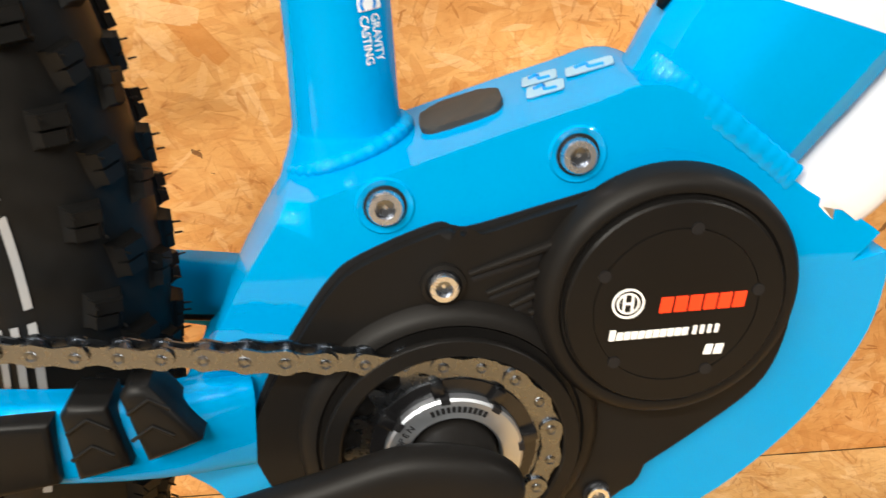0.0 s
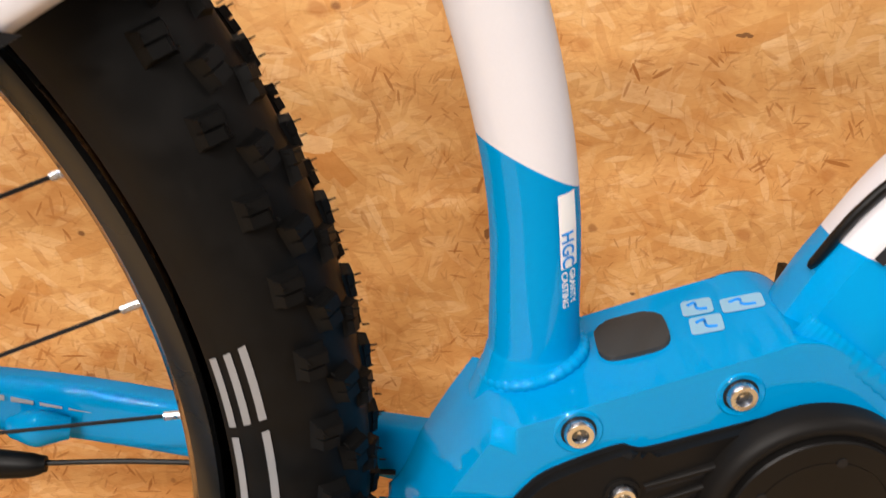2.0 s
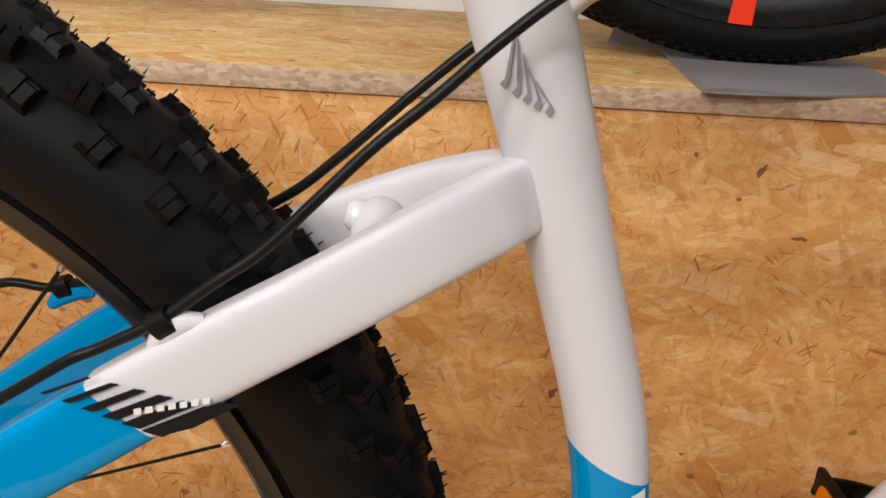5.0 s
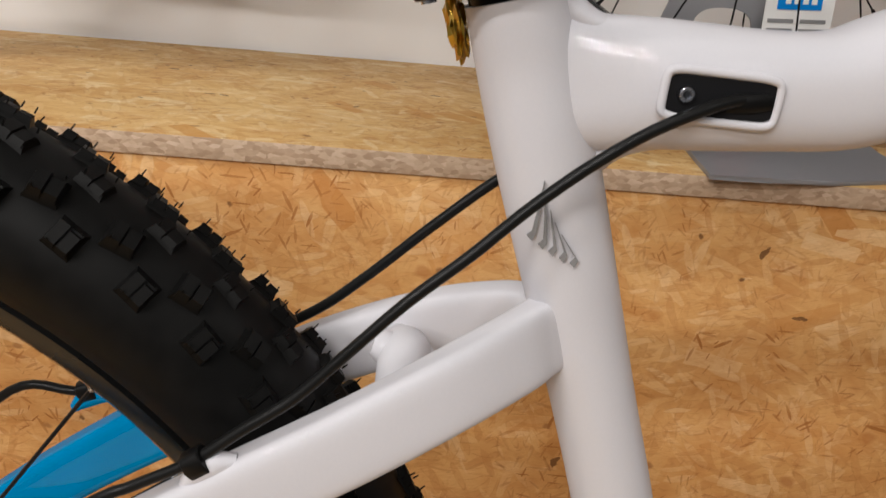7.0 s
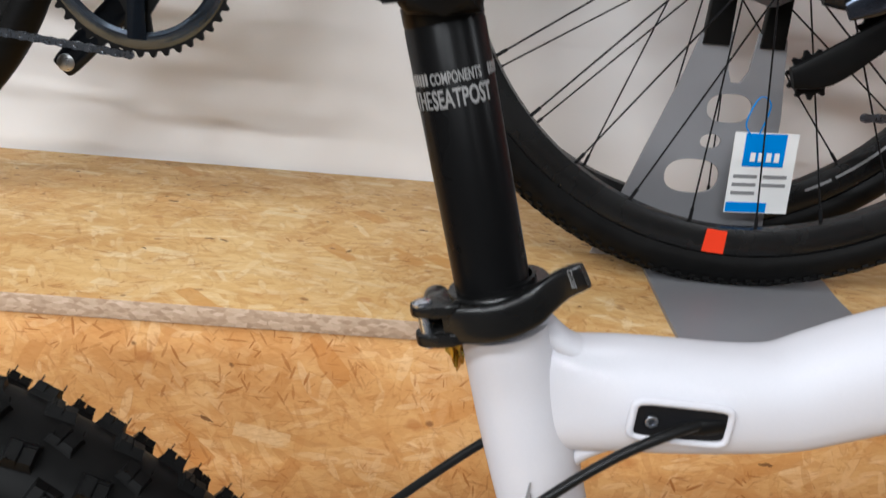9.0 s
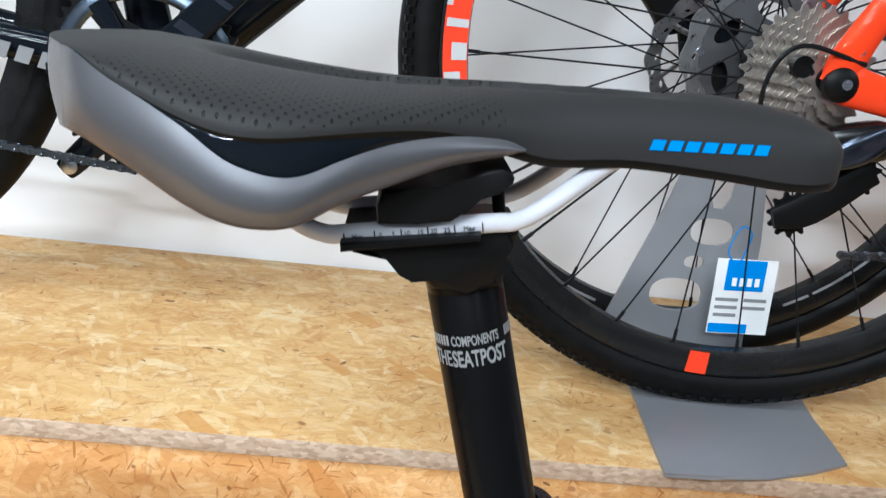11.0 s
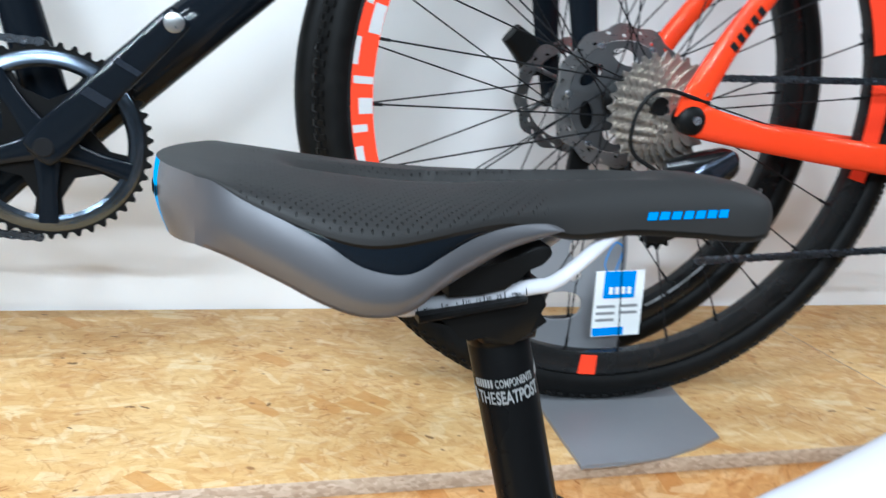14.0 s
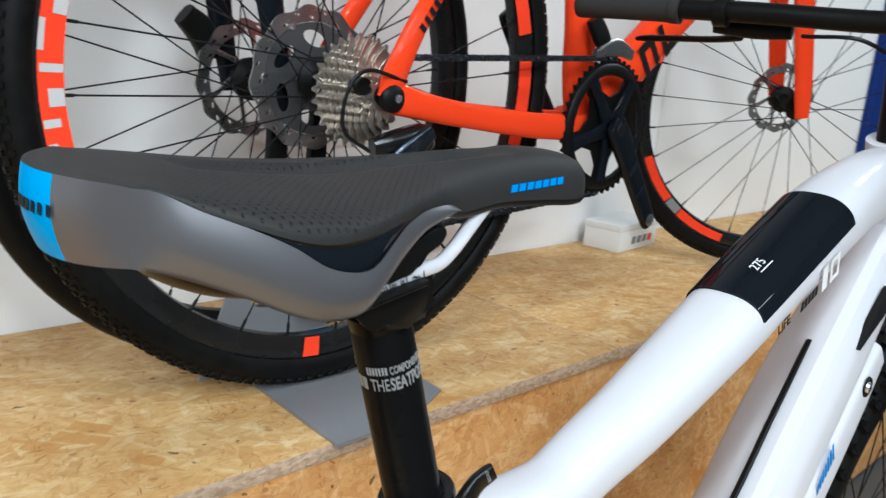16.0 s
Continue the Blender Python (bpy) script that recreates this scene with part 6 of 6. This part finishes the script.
def rotor(parent, cx, cy, cz, r, carrier=None):
    """A brake disc: a wavy braking band full of slots on a carrier with large oval openings."""
    def oval(rad, a, along, out, lean, n=14):
        pts = []
        for j in range(n):
            t = 2 * math.pi * j / n
            u, v = along * math.cos(t), out * math.sin(t)
            u, v = u * math.cos(lean) - v * math.sin(lean), u * math.sin(lean) + v * math.cos(lean)
            pts.append((cx + (rad + v) * math.cos(a) - u * math.sin(a), cz + (rad + v) * math.sin(a) + u * math.cos(a)))
        return pts
    rim = []
    for k in range(144):
        a = 2 * math.pi * k / 144
        rr = r + 0.0022 * math.sin(a * 12)
        rim.append((cx + rr * math.cos(a), cz + rr * math.sin(a)))
    holes = [circle(cx, cz, r - 0.0165, 60)]
    for k in range(24):
        holes.append(oval(r - 0.0065 if k % 2 else r - 0.0118, 2 * math.pi * (k + 0.3) / 24, 0.0034, 0.0016, 0.4))
    d = part("brake_disc", plate(rim, holes, cy - 0.0009, cy + 0.0009), M_ALLOY, parent, "perforated steel brake disc", smooth=False)
    if carrier is None:
        part("disc_carrier", plate(circle(cx, cz, 0.025, 36), [oval(0.0185, 2 * math.pi * k / 6, 0.0042, 0.0042, 0.0, 12) for k in range(6)], cy - 0.0015, cy + 0.0015), M_BLACK, parent, smooth=False)
        for k in range(6):
            part("disc_arm", moved(sweep([(0.022, 0, -0.005, 0.0010, 0.0040), (0.036, 0, 0.002, 0.0010, 0.0030), (r - 0.014, 0, 0.011, 0.0010, 0.0034)], n=8, power=5), Matrix.Translation((cx, cy, cz)) @ pose(0, 0, 0, 0, -60 * k - 15, 0)), M_ALLOY, parent)
        return d
    holes = [oval(r * 0.56, 2 * math.pi * (k + 0.5) / 6, 0.0165, 0.0085, 0.30, 20) for k in range(6)] + [oval(0.0195, 2 * math.pi * k / 6, 0.0030, 0.0030, 0.0, 10) for k in range(6)]
    part("disc_carrier", plate(circle(cx, cz, r - 0.0172, 60), holes, cy - 0.0015, cy + 0.0015), carrier, parent, "carrier plate with oval openings", smooth=False)
    for k in range(6):
        a = 2 * math.pi * k / 6
        part("disc_rivet", lathe([(0, -0.0028), (0.0035, -0.0028), (0.0042, -0.0018), (0.0042, 0.0018), (0, 0.0018)], (cx + (r - 0.0170) * math.cos(a), cy, cz + (r - 0.0170) * math.sin(a)), "y", 14), M_STEEL, parent)
    return d


def crank_set(parent, bx, by, bz, r, teeth, arm_end, far_end, ring_paint, arm_paint):
    """Chainring with a five-armed spider, and both crank arms; by is the plane of the ring."""
    ring = part("chainring", plate(sprocket_outline(bx, bz, teeth, r), [[(bx + f * r * math.cos(a), bz + f * r * math.sin(a)) for f, a in [(0.80, a0 - 0.44), (0.80, a0 - 0.2), (0.80, a0), (0.80, a0 + 0.2), (0.80, a0 + 0.44), (0.60, a0 + 0.42), (0.44, a0), (0.60, a0 - 0.42)]] for a0 in [0.3 + 2 * math.pi * k / 5 for k in range(5)]], by - 0.002, by + 0.002), M_BLACK, parent, "black chainring", smooth=False)
    part("ring_face", lathe([(r * 0.77, -0.0025), (r * 0.81, -0.0055), (r * 0.91, -0.0050), (r * 0.945, -0.002), (r * 0.945, 0.001), (r * 0.80, 0.001)], (bx, by, bz), "y", 72, True), ring_paint, ring)
    for k in range(5):
        a = math.degrees(0.3 + 2 * math.pi * (k + 0.5) / 5)
        part("spider_arm", moved(sweep([(0.012, -0.008, 0, 0.005, 0.013), (r * 0.5, -0.006, 0, 0.004, 0.009), (r * 0.84, -0.004, 0, 0.003, 0.010)], n=14, power=3), Matrix.Translation((bx, by, bz)) @ pose(0, 0, 0, 0, -a, 0)), arm_paint, ring)
    for end, y, nm in ((arm_end, by - 0.022, "crank_arm"), (far_end, by + 0.112, "crank_arm")):
        d = Vector((end[0] - bx, 0, end[1] - bz))
        p = [Vector((bx, y, bz)) - d * 0.08, Vector((bx, y, bz)), Vector((bx, y, bz)) + d * 0.5, Vector((bx, y, bz)) + d, Vector((bx, y, bz)) + d * 1.06]
        arm = part(nm, sweep([(*p[0], 0.004, 0.009), (*p[1], 0.008, 0.0190), (*p[2], 0.0075, 0.0165), (*p[3], 0.0065, 0.0140), (*p[4], 0.004, 0.008)], n=24, power=3.4), arm_paint, parent)
        if nm == "crank_arm" and y < by:
            along = d.normalized()
            lean = math.degrees(math.atan2(along.z, along.x))
            for f, wide in ((0.42, 0.010), (0.66, 0.006)):
                at = Matrix.Translation(Vector((bx, y - 0.0080, bz)) + d * f) @ pose(0, 0, 0, 0, -lean, 0)
                part("arm_band", moved(bars([(-wide / 2, wide / 2, -0.0125, 0.0125, -0.006)], 0.0004), at), M_POLISHED, arm, smooth=False)
        part("pedal_thread", lathe([(0, -0.0075), (0.0085, -0.0075), (0.0098, -0.0068), (0.0098, 0.0), (0, 0.0)], (end[0], y, end[1]), "y", 20), M_ALLOY, arm)
        part("crank_cap", lathe([(0, -0.0090), (0.0085, -0.0090), (0.0095, -0.0080), (0.0095, 0.0), (0, 0.0)], (bx, y, bz), "y", 24), M_INK_BLACK, arm)
    return ring


def simple_chain(parent, points, y, label="steel chain"):
    """A straight run of links, joined."""
    (x0, z0), (x1, z1) = points
    n = int(math.hypot(x1 - x0, z1 - z0) / PITCH)
    turn = math.degrees(math.atan2(z1 - z0, x1 - x0))
    run = part("chain_run", wire([(x0, y, z0), (x1, y, z1)], 0.0006, 4, 1), M_CASSETTE, parent, label)
    for k in range(n):
        part("link", OUTER if k % 2 else INNER, None, run, at=pose(x0 + (x1 - x0) * k / n, y, z0 + (z1 - z0) * k / n, 0, -turn, 0))


# orange bicycle
OY, WX0, WZ0, WR = 0.466, 0.162, 0.9900, 0.350
STEERED = Matrix.Translation((1.280, OY, WZ0)) @ Matrix.Rotation(radians(-36), 4, Vector((-0.095, 0, 0.31)).normalized()) @ Matrix.Translation((-1.280, -OY, -WZ0))
orange = root("orange_bicycle", 0.7, OY, TOP, "bright orange gravel bicycle with disc brakes on a stand", "bicycle")
rear = road_wheel(orange, WX0, OY, WZ0, WR, 0.0190, 0.026, "rear_wheel", "black wheel with orange rim prints")
bead = WR - 0.019 - 0.01425
for a0, a1 in ((140, 199), (-14, 8), (14, 30), (60, 84)):
    rim_patch(rear, WX0, OY, WZ0, bead - 0.0245, bead - 0.002, a0, a1, -0.0131, M_INK_RED, 24)
for k, (a0, a1, low, high) in enumerate(((142, 144.5, 2, 15), (147, 148.6, 9, 24), (151, 153.5, 2, 10), (156, 157.4, 10, 24), (160, 166, 3, 11), (165.5, 171, 12, 24), (172, 177, 2, 9), (179, 180.4, 4, 24), (183, 186, 10, 24), (188, 189.4, 3, 18), (192, 196.5, 3, 12))):
    rim_patch(rear, WX0, OY, WZ0, bead - 0.001 * high, bead - 0.001 * low, a0, a1, -0.0136, M_INK_SILVER, 6)
rim_patch(rear, WX0, OY, WZ0, bead - 0.023, bead + 0.0005, -95.5, -91.5, -0.0132, M_INK_RED, 4)
rotor(rear, WX0, OY + 0.040, WZ0, 0.080, M_DARK_METAL)
# cassette, small sprocket outermost
for k in range(11):
    r = 0.0215 + 0.0038 * k
    y = -0.060 + 0.0034 * k
    cx, cz = WX0 + 0.0285 * (0.04 - y) / 0.106, WZ0 - 0.011 * (0.04 - y) / 0.106
    teeth = max(11, int(round(2 * math.pi * r / PITCH)))
    part("sprocket", plate(sprocket_outline(cx, cz, teeth, r, 0.0046), [circle(cx, cz, max(0.012, r - 0.013), 24)], OY + y - 0.0009, OY + y + 0.0009), M_CASSETTE, rear, smooth=False)
part("freehub", lathe([(0, -0.062), (0.010, -0.062), (0.0155, -0.056), (0.0155, -0.012), (0.020, -0.010), (0, -0.010)], (WX0 + 0.022, OY, WZ0 - 0.008), "y", 32), M_BLACK, rear)
BBX, BBZ = 0.612, 0.946
part("chain_stay", sweep([(0.192, OY - 0.066, 0.984, 0.006, 0.020), (0.215, OY - 0.066, 0.976, 0.009, 0.017), (0.30, OY - 0.061, 0.963, 0.010, 0.015), (0.46, OY - 0.046, 0.948, 0.010, 0.017), (0.602, OY - 0.022, 0.943, 0.010, 0.019)], n=24, power=2.8), M_ORANGE, orange)
part("chain_stay", sweep([(0.192, OY + 0.066, 0.984, 0.006, 0.020), (0.215, OY + 0.066, 0.976, 0.009, 0.017), (0.30, OY + 0.061, 0.963, 0.010, 0.015), (0.46, OY + 0.046, 0.948, 0.010, 0.017), (0.602, OY + 0.022, 0.943, 0.010, 0.019)], n=24, power=2.8), M_ORANGE, orange)
for side in (-1, 1):
    part("seat_stay", sweep([(0.192, OY + 0.066 * side, 0.980, 0.006, 0.018), (0.196, OY + 0.067 * side, 1.005, 0.008, 0.016), (0.228, OY + 0.064 * side, 1.065, 0.009, 0.013), (0.30, OY + 0.054 * side, 1.165, 0.009, 0.012), (0.43, OY + 0.022 * side, 1.34, 0.008, 0.011)], n=20), M_ORANGE, orange)
    part("dropout_bolt", lathe([(0, -0.0085), (0.0040, -0.0085), (0.0046, -0.0075), (0.0046, 0.0), (0, 0.0)], (0.2, OY + 0.066 * side, 1.008), "y", 20), M_STEEL, orange)
    blade = part("fork_blade", sweep([(1.17, OY + 0.045 * side, 1.32, 0.012, 0.020), (1.222, OY + 0.050 * side, 1.16, 0.011, 0.019), (1.258, OY + 0.053 * side, 1.05, 0.010, 0.018), (1.280, OY + 0.055 * side, 0.975, 0.009, 0.014)], n=20), M_ORANGE, orange)
    blade.matrix_basis = STEERED
axle_cap = part("axle_cap", lathe([(0, -0.0120), (0.0040, -0.0120), (0.0130, -0.0105), (0.0150, -0.0085), (0.0150, 0.0), (0, 0.0)], (0.1905, OY - 0.066, 0.9790), "y", 28), M_BLACK, orange)
part("axle_bolt", lathe([(0, -0.0140), (0.0045, -0.0140), (0.0050, -0.0120), (0, -0.0120)], (0.1930, OY - 0.066, 0.9800), "y", 16), M_STEEL, axle_cap)
part("seat_tube", sweep([(0.608, OY, 0.95, 0.020, 0.026), (0.592, OY, 1.02, 0.020, 0.027), (0.586, OY, 1.085, 0.020, 0.028), (0.570, OY, 1.175, 0.020, 0.028), (0.525, OY, 1.40, 0.017, 0.022)], n=24), M_ORANGE, orange)
part("down_tube", sweep([(0.616, OY, 0.936, 0.021, 0.030), (0.7050, OY, 1.028, 0.023, 0.034), (0.88, OY, 1.170, 0.023, 0.034), (1.13, OY, 1.370, 0.021, 0.032)], n=24, power=2.5), M_ORANGE, orange)
part("top_tube", sweep([(0.530, OY, 1.385, 0.015, 0.017), (0.82, OY, 1.41, 0.016, 0.018), (1.13, OY, 1.44, 0.018, 0.022)], n=20), M_ORANGE, orange)
part("head_tube", sweep([(1.185, OY, 1.30, 0.022, 0.022), (1.135, OY, 1.47, 0.021, 0.021)], n=24, steps=2), M_ORANGE, orange)
part("bottom_bracket", lathe([(0, -0.042), (0.022, -0.042), (0.024, -0.036), (0.024, 0.036), (0.022, 0.042), (0, 0.042)], (BBX, OY, BBZ), "y", 36), M_ORANGE, orange)
row_of_marks("tube_print", [(0.0, 0.012, -0.024, 0.030, 0), (0.012, 0.040, 0.016, 0.030, 0), (0.028, 0.040, -0.018, 0.016, 0), (0.055, 0.067, -0.024, 0.030, 0), (0.067, 0.095, -0.022, -0.008, 0)], Matrix.Translation((0.715, OY - 0.0242, 1.040)) @ pose(0, 0, 0, 0, -39, 0) @ Matrix.Translation((0, 0, -0.004)), M_INK_BLACK, orange)
row_of_marks("stay_print", [(k * 0.011, k * 0.011 + 0.006, -0.005, 0.005, 0.001) for k in range(5)], Matrix.Translation((0.222, OY - 0.0745, 1.053)) @ pose(0, 0, 0, 0, -57, 0), M_INK_BLACK, orange)
crank_set(orange, BBX, OY - 0.045, BBZ, 0.0960, 46, (0.7200, 0.8060), (0.504, 1.086), M_BLACK, M_BLACK_PAINT)
simple_chain(orange, ((0.210, 1.022), (0.616, 1.0435)), OY - 0.0435)
simple_chain(orange, ((0.245, 0.822), (0.606, 0.8490)), OY - 0.0435)
part("front_derailleur", sweep([(0.570, OY - 0.034, 1.095, 0.008, 0.012), (0.585, OY - 0.040, 1.07, 0.008, 0.014), (0.60, OY - 0.044, 1.045, 0.004, 0.010)], n=14, power=3), M_BLACK, orange)
part("derailleur_cage", sweep([(0.567, OY - 0.046, 1.047, 0.004, 0.006), (0.612, OY - 0.046, 1.059, 0.004, 0.012), (0.652, OY - 0.046, 1.050, 0.004, 0.008)], n=12, power=4), M_ALLOY, orange)
# rear derailleur
mech = part("rear_derailleur", sweep([(0.176, OY - 0.060, 0.925, 0.010, 0.010), (0.200, OY - 0.066, 0.928, 0.013, 0.016), (0.235, OY - 0.070, 0.935, 0.014, 0.018), (0.250, OY - 0.068, 0.938, 0.010, 0.012)], n=20, power=3), M_GLOSS, orange, "dark polished rear derailleur")
part("mech_plate", sweep([(0.190, OY - 0.081, 0.912, 0.003, 0.008), (0.215, OY - 0.084, 0.926, 0.004, 0.013), (0.243, OY - 0.082, 0.945, 0.003, 0.009)], n=16, power=3), M_POLISHED, mech)
part("mech_cage", sweep([(0.168, OY - 0.052, 0.852, 0.004, 0.010), (0.200, OY - 0.052, 0.865, 0.004, 0.016), (0.250, OY - 0.052, 0.905, 0.004, 0.012)], n=14, power=3), M_BLACK, mech)
for x, z in ((0.188, 0.856), (0.240, 0.900)):
    part("jockey_wheel", plate(sprocket_outline(x, z, 11, 0.0205, 0.003), [circle(x, z, 0.005, 12)], OY - 0.0445, OY - 0.0415), M_BLACK, mech, smooth=False)
part("mech_cable", wire([(0.208, OY - 0.072, 0.998), (0.150, OY - 0.078, 1.008), (0.128, OY - 0.075, 0.985), (0.130, OY - 0.07, 0.945), (0.168, OY - 0.065, 0.922)], 0.0022, 8), M_CABLE, orange)
fw = road_wheel(orange, 1.280, OY, WZ0, WR, 0.0190, 0.026, "front_wheel", "black wheel with orange rim prints")
for a0, a1, m in ((-152, -132, M_INK_RED), (-131.5, -125, M_INK_GREY), (-124.5, -102, M_INK_RED), (150, 172, M_INK_RED)):
    rim_patch(fw, 1.280, OY, WZ0, bead - 0.020, bead - 0.003, a0, a1, -0.0131, m)
rotor(fw, 1.280, OY + 0.040, WZ0, 0.070)

fw.matrix_basis = STEERED
orange.matrix_basis = pose(WX0, OY, TOP, 0, 0, -2.0) @ pose(-WX0, -OY, -TOP) @ orange.matrix_basis

# black bicycle nearer the wall
KY = 0.575
black = root("black_bicycle", -0.3, KY, TOP, "black gravel bicycle with a large polished chainring", "bicycle")
KX, KZ = -0.437, 0.905
crank_set(black, KX, KY - 0.048, KZ, 0.0950, 46, (-0.320, 1.030), (-0.554, 0.780), metal("dark_polished_ring", (0.12, 0.145, 0.185), 0.22, 300, 0.95), M_BLACK_PAINT)
kw = road_wheel(black, 0.150, KY + 0.01, 0.980, 0.345, 0.0185, 0.030, "front_wheel", "black wheel with deep rims", 24, False)
rotor(kw, 0.150, KY + 0.045, 0.980, 0.070)
for a0, a1 in ((-64, -58), (-57, -42), (-130, -122), (-121, -108), (-30, -20)):
    rim_patch(kw, 0.150, KY + 0.01, 0.980, 0.2925, 0.2955, a0, a1, -0.0130, M_INK_GREY)
kr = road_wheel(black, -0.862, KY, 0.980, 0.345, 0.0185, 0.030, "rear_wheel", "black wheel with deep rims", 24, False)
for side in (-1, 1):
    part("fork_blade", sweep([(0.075, KY + 0.01 + 0.047 * side, 1.36, 0.010, 0.022), (0.100, KY + 0.01 + 0.052 * side, 1.18, 0.010, 0.020), (0.122, KY + 0.01 + 0.056 * side, 1.05, 0.009, 0.016), (0.140, KY + 0.01 + 0.058 * side, 0.965, 0.008, 0.012)], n=20), M_BLACK_PAINT, black)
    part("chain_stay", sweep([(-0.862, KY + 0.066 * side, 0.980, 0.008, 0.016), (-0.64, KY + 0.052 * side, 0.935, 0.010, 0.015), (KX, KY + 0.026 * side, KZ, 0.011, 0.020)], n=20), M_BLACK_PAINT, black)
    part("seat_stay", sweep([(-0.862, KY + 0.066 * side, 0.985, 0.007, 0.012), (-0.70, KY + 0.045 * side, 1.20, 0.007, 0.010), (-0.60, KY + 0.02 * side, 1.34, 0.007, 0.010)], n=16), M_BLACK_PAINT, black)
part("caliper", sweep([(0.072, KY + 0.062, 1.050, 0.010, 0.014), (0.098, KY + 0.064, 1.028, 0.013, 0.018), (0.106, KY + 0.062, 1.00, 0.010, 0.012)], n=16, power=3), M_BLACK, black, "black brake caliper")
part("seat_tube", sweep([(KX, KY, KZ, 0.020, 0.024), (-0.475, KY, 1.06, 0.017, 0.020), (-0.56, KY, 1.36, 0.015, 0.017)], n=24), M_BLACK_PAINT, black)
part("down_tube", sweep([(KX, KY, KZ - 0.005, 0.024, 0.030), (-0.22, KY, 1.10, 0.024, 0.030), (0.02, KY, 1.315, 0.022, 0.028)], n=24), M_BLACK_PAINT, black)
part("bottom_bracket", lathe([(0, -0.046), (0.024, -0.046), (0.026, -0.04), (0.026, 0.04), (0.024, 0.046), (0, 0.046)], (KX, KY, KZ), "y", 32), M_BLACK_PAINT, black)
simple_chain(black, ((-0.84, 1.015), (KX - 0.005, KZ + 0.0965)), KY - 0.048)
simple_chain(black, ((-0.80, 0.842), (KX - 0.01, KZ - 0.0965)), KY - 0.048)
row_of_marks("stay_print", [(k * 0.022, k * 0.022 + 0.014, -0.008, 0.008, 0.003) for k in range(5)], Matrix.Translation((-0.60, KY - 0.062, 0.923)) @ pose(0, 0, 0, 0, 10, 0), M_INK_GREY, black)

# grey display stand behind the orange wheel
stand = root("bicycle_stand", 0.16, 0.45, TOP, "grey sheet-metal bicycle stand with oval cut-outs", "stand")
part("base_plate", prism(rounded([(0.092, 0.530), (0.083, 0.42), (0.076, 0.320), (0.084, 0.312), (0.175, 0.318), (0.255, 0.350), (0.263, 0.362), (0.272, 0.44), (0.268, 0.530)], 2), TOP + 0.0002, TOP + 0.0042, 0.001, 1, "xy"), M_GREY_METAL, stand)
part("upright", moved(plate([(0.030, 0.6395), (0.212, 0.6395), (0.205, 0.80), (0.195, 0.878), (0.166, 0.882), (0.163, 0.845), (0.156, 0.832), (0.146, 0.832), (0.141, 0.845), (0.139, 0.882), (0.108, 0.878), (0.098, 0.84)],
                       [superellipse(0.150, 0.806, 0.0235, 0.0150, 28, 2.4), superellipse(0.137, 0.771, 0.0110, 0.0075, 20, 2.2), superellipse(0.124, 0.733, 0.0290, 0.0185, 32, 2.4)], 0.524, 0.528), pose(0.008, 0, 0)), M_GREY_METAL, stand, smooth=False)
for x0, x1 in ((0.118, 0.145), (0.176, 0.201)):
    part("upright_arm", prism([(x0, 0.868), (x1, 0.868), (x1 - 0.002, 0.985), (x0 + 0.004, 0.985)], 0.520, 0.532, 0.002, 2), M_BLACK, stand, "black padded arm")

# paper tag on a blue loop
tag = root("price_tag", 0.168, 0.475, 0.79, "white and blue printed card tag on a loop", "tag")
tag_at = pose(0.1530, 0.482, 0.790, 0, -2.5, 0)
part("card", moved(box(0, 0.064, 0, 0.0008, -0.082, 0), tag_at), M_CARD, tag)
part("blue_block", moved(box(0.011, 0.052, -0.0006, -0.0001, -0.034, -0.001), tag_at), M_INK_BLUE, tag)
part("blue_strip", moved(box(0.001, 0.042, -0.0006, -0.0001, -0.081, -0.071), tag_at), M_INK_BLUE, tag)
for k in range(5):
    part("print_line", moved(box(0.004 + (0.030 if k % 2 else 0), 0.028 + (0.030 if k % 2 else 0), -0.0005, -0.0001, -0.046 - 0.0085 * (k // 2), -0.0425 - 0.0085 * (k // 2)), tag_at), M_INK_GREY, tag)
for k in range(4):
    part("print_line", moved(box(0.018 + 0.008 * k, 0.023 + 0.008 * k, -0.0010, -0.0007, -0.029, -0.020), tag_at), M_CARD, tag)
part("loop", wire([(0.170, 0.4815, 0.786), (0.161, 0.480, 0.800), (0.169, 0.479, 0.825), (0.181, 0.479, 0.818), (0.176, 0.4815, 0.786)], 0.0008, 6), M_INK_BLUE, tag)

# small white carton on the step
carton = root("white_carton", 1.23, 0.73, TOP, "low white cardboard box with red print", "box")
part("box_body", moved(box(-0.115, 0.065, -0.045, 0.045, 0.0, 0.050, 0.002), pose(1.235, 0.735, TOP, 0, 0, 6)), M_CARD, carton)
part("box_lid", moved(box(-0.117, 0.067, -0.047, 0.047, 0.046, 0.060, 0.002), pose(1.235, 0.735, TOP, 0, 0, 6)), M_CARD, carton)
for k in range(4):
    part("box_print", moved(bars([(k * 0.026, k * 0.026 + 0.018, 0, 0.016, 0.004)]), pose(1.235, 0.735, TOP, 0, 0, 6) @ Matrix.Translation((-0.06, -0.0455, 0.014))), M_INK_RED if k == 3 else M_INK_GREY, carton, smooth=False)
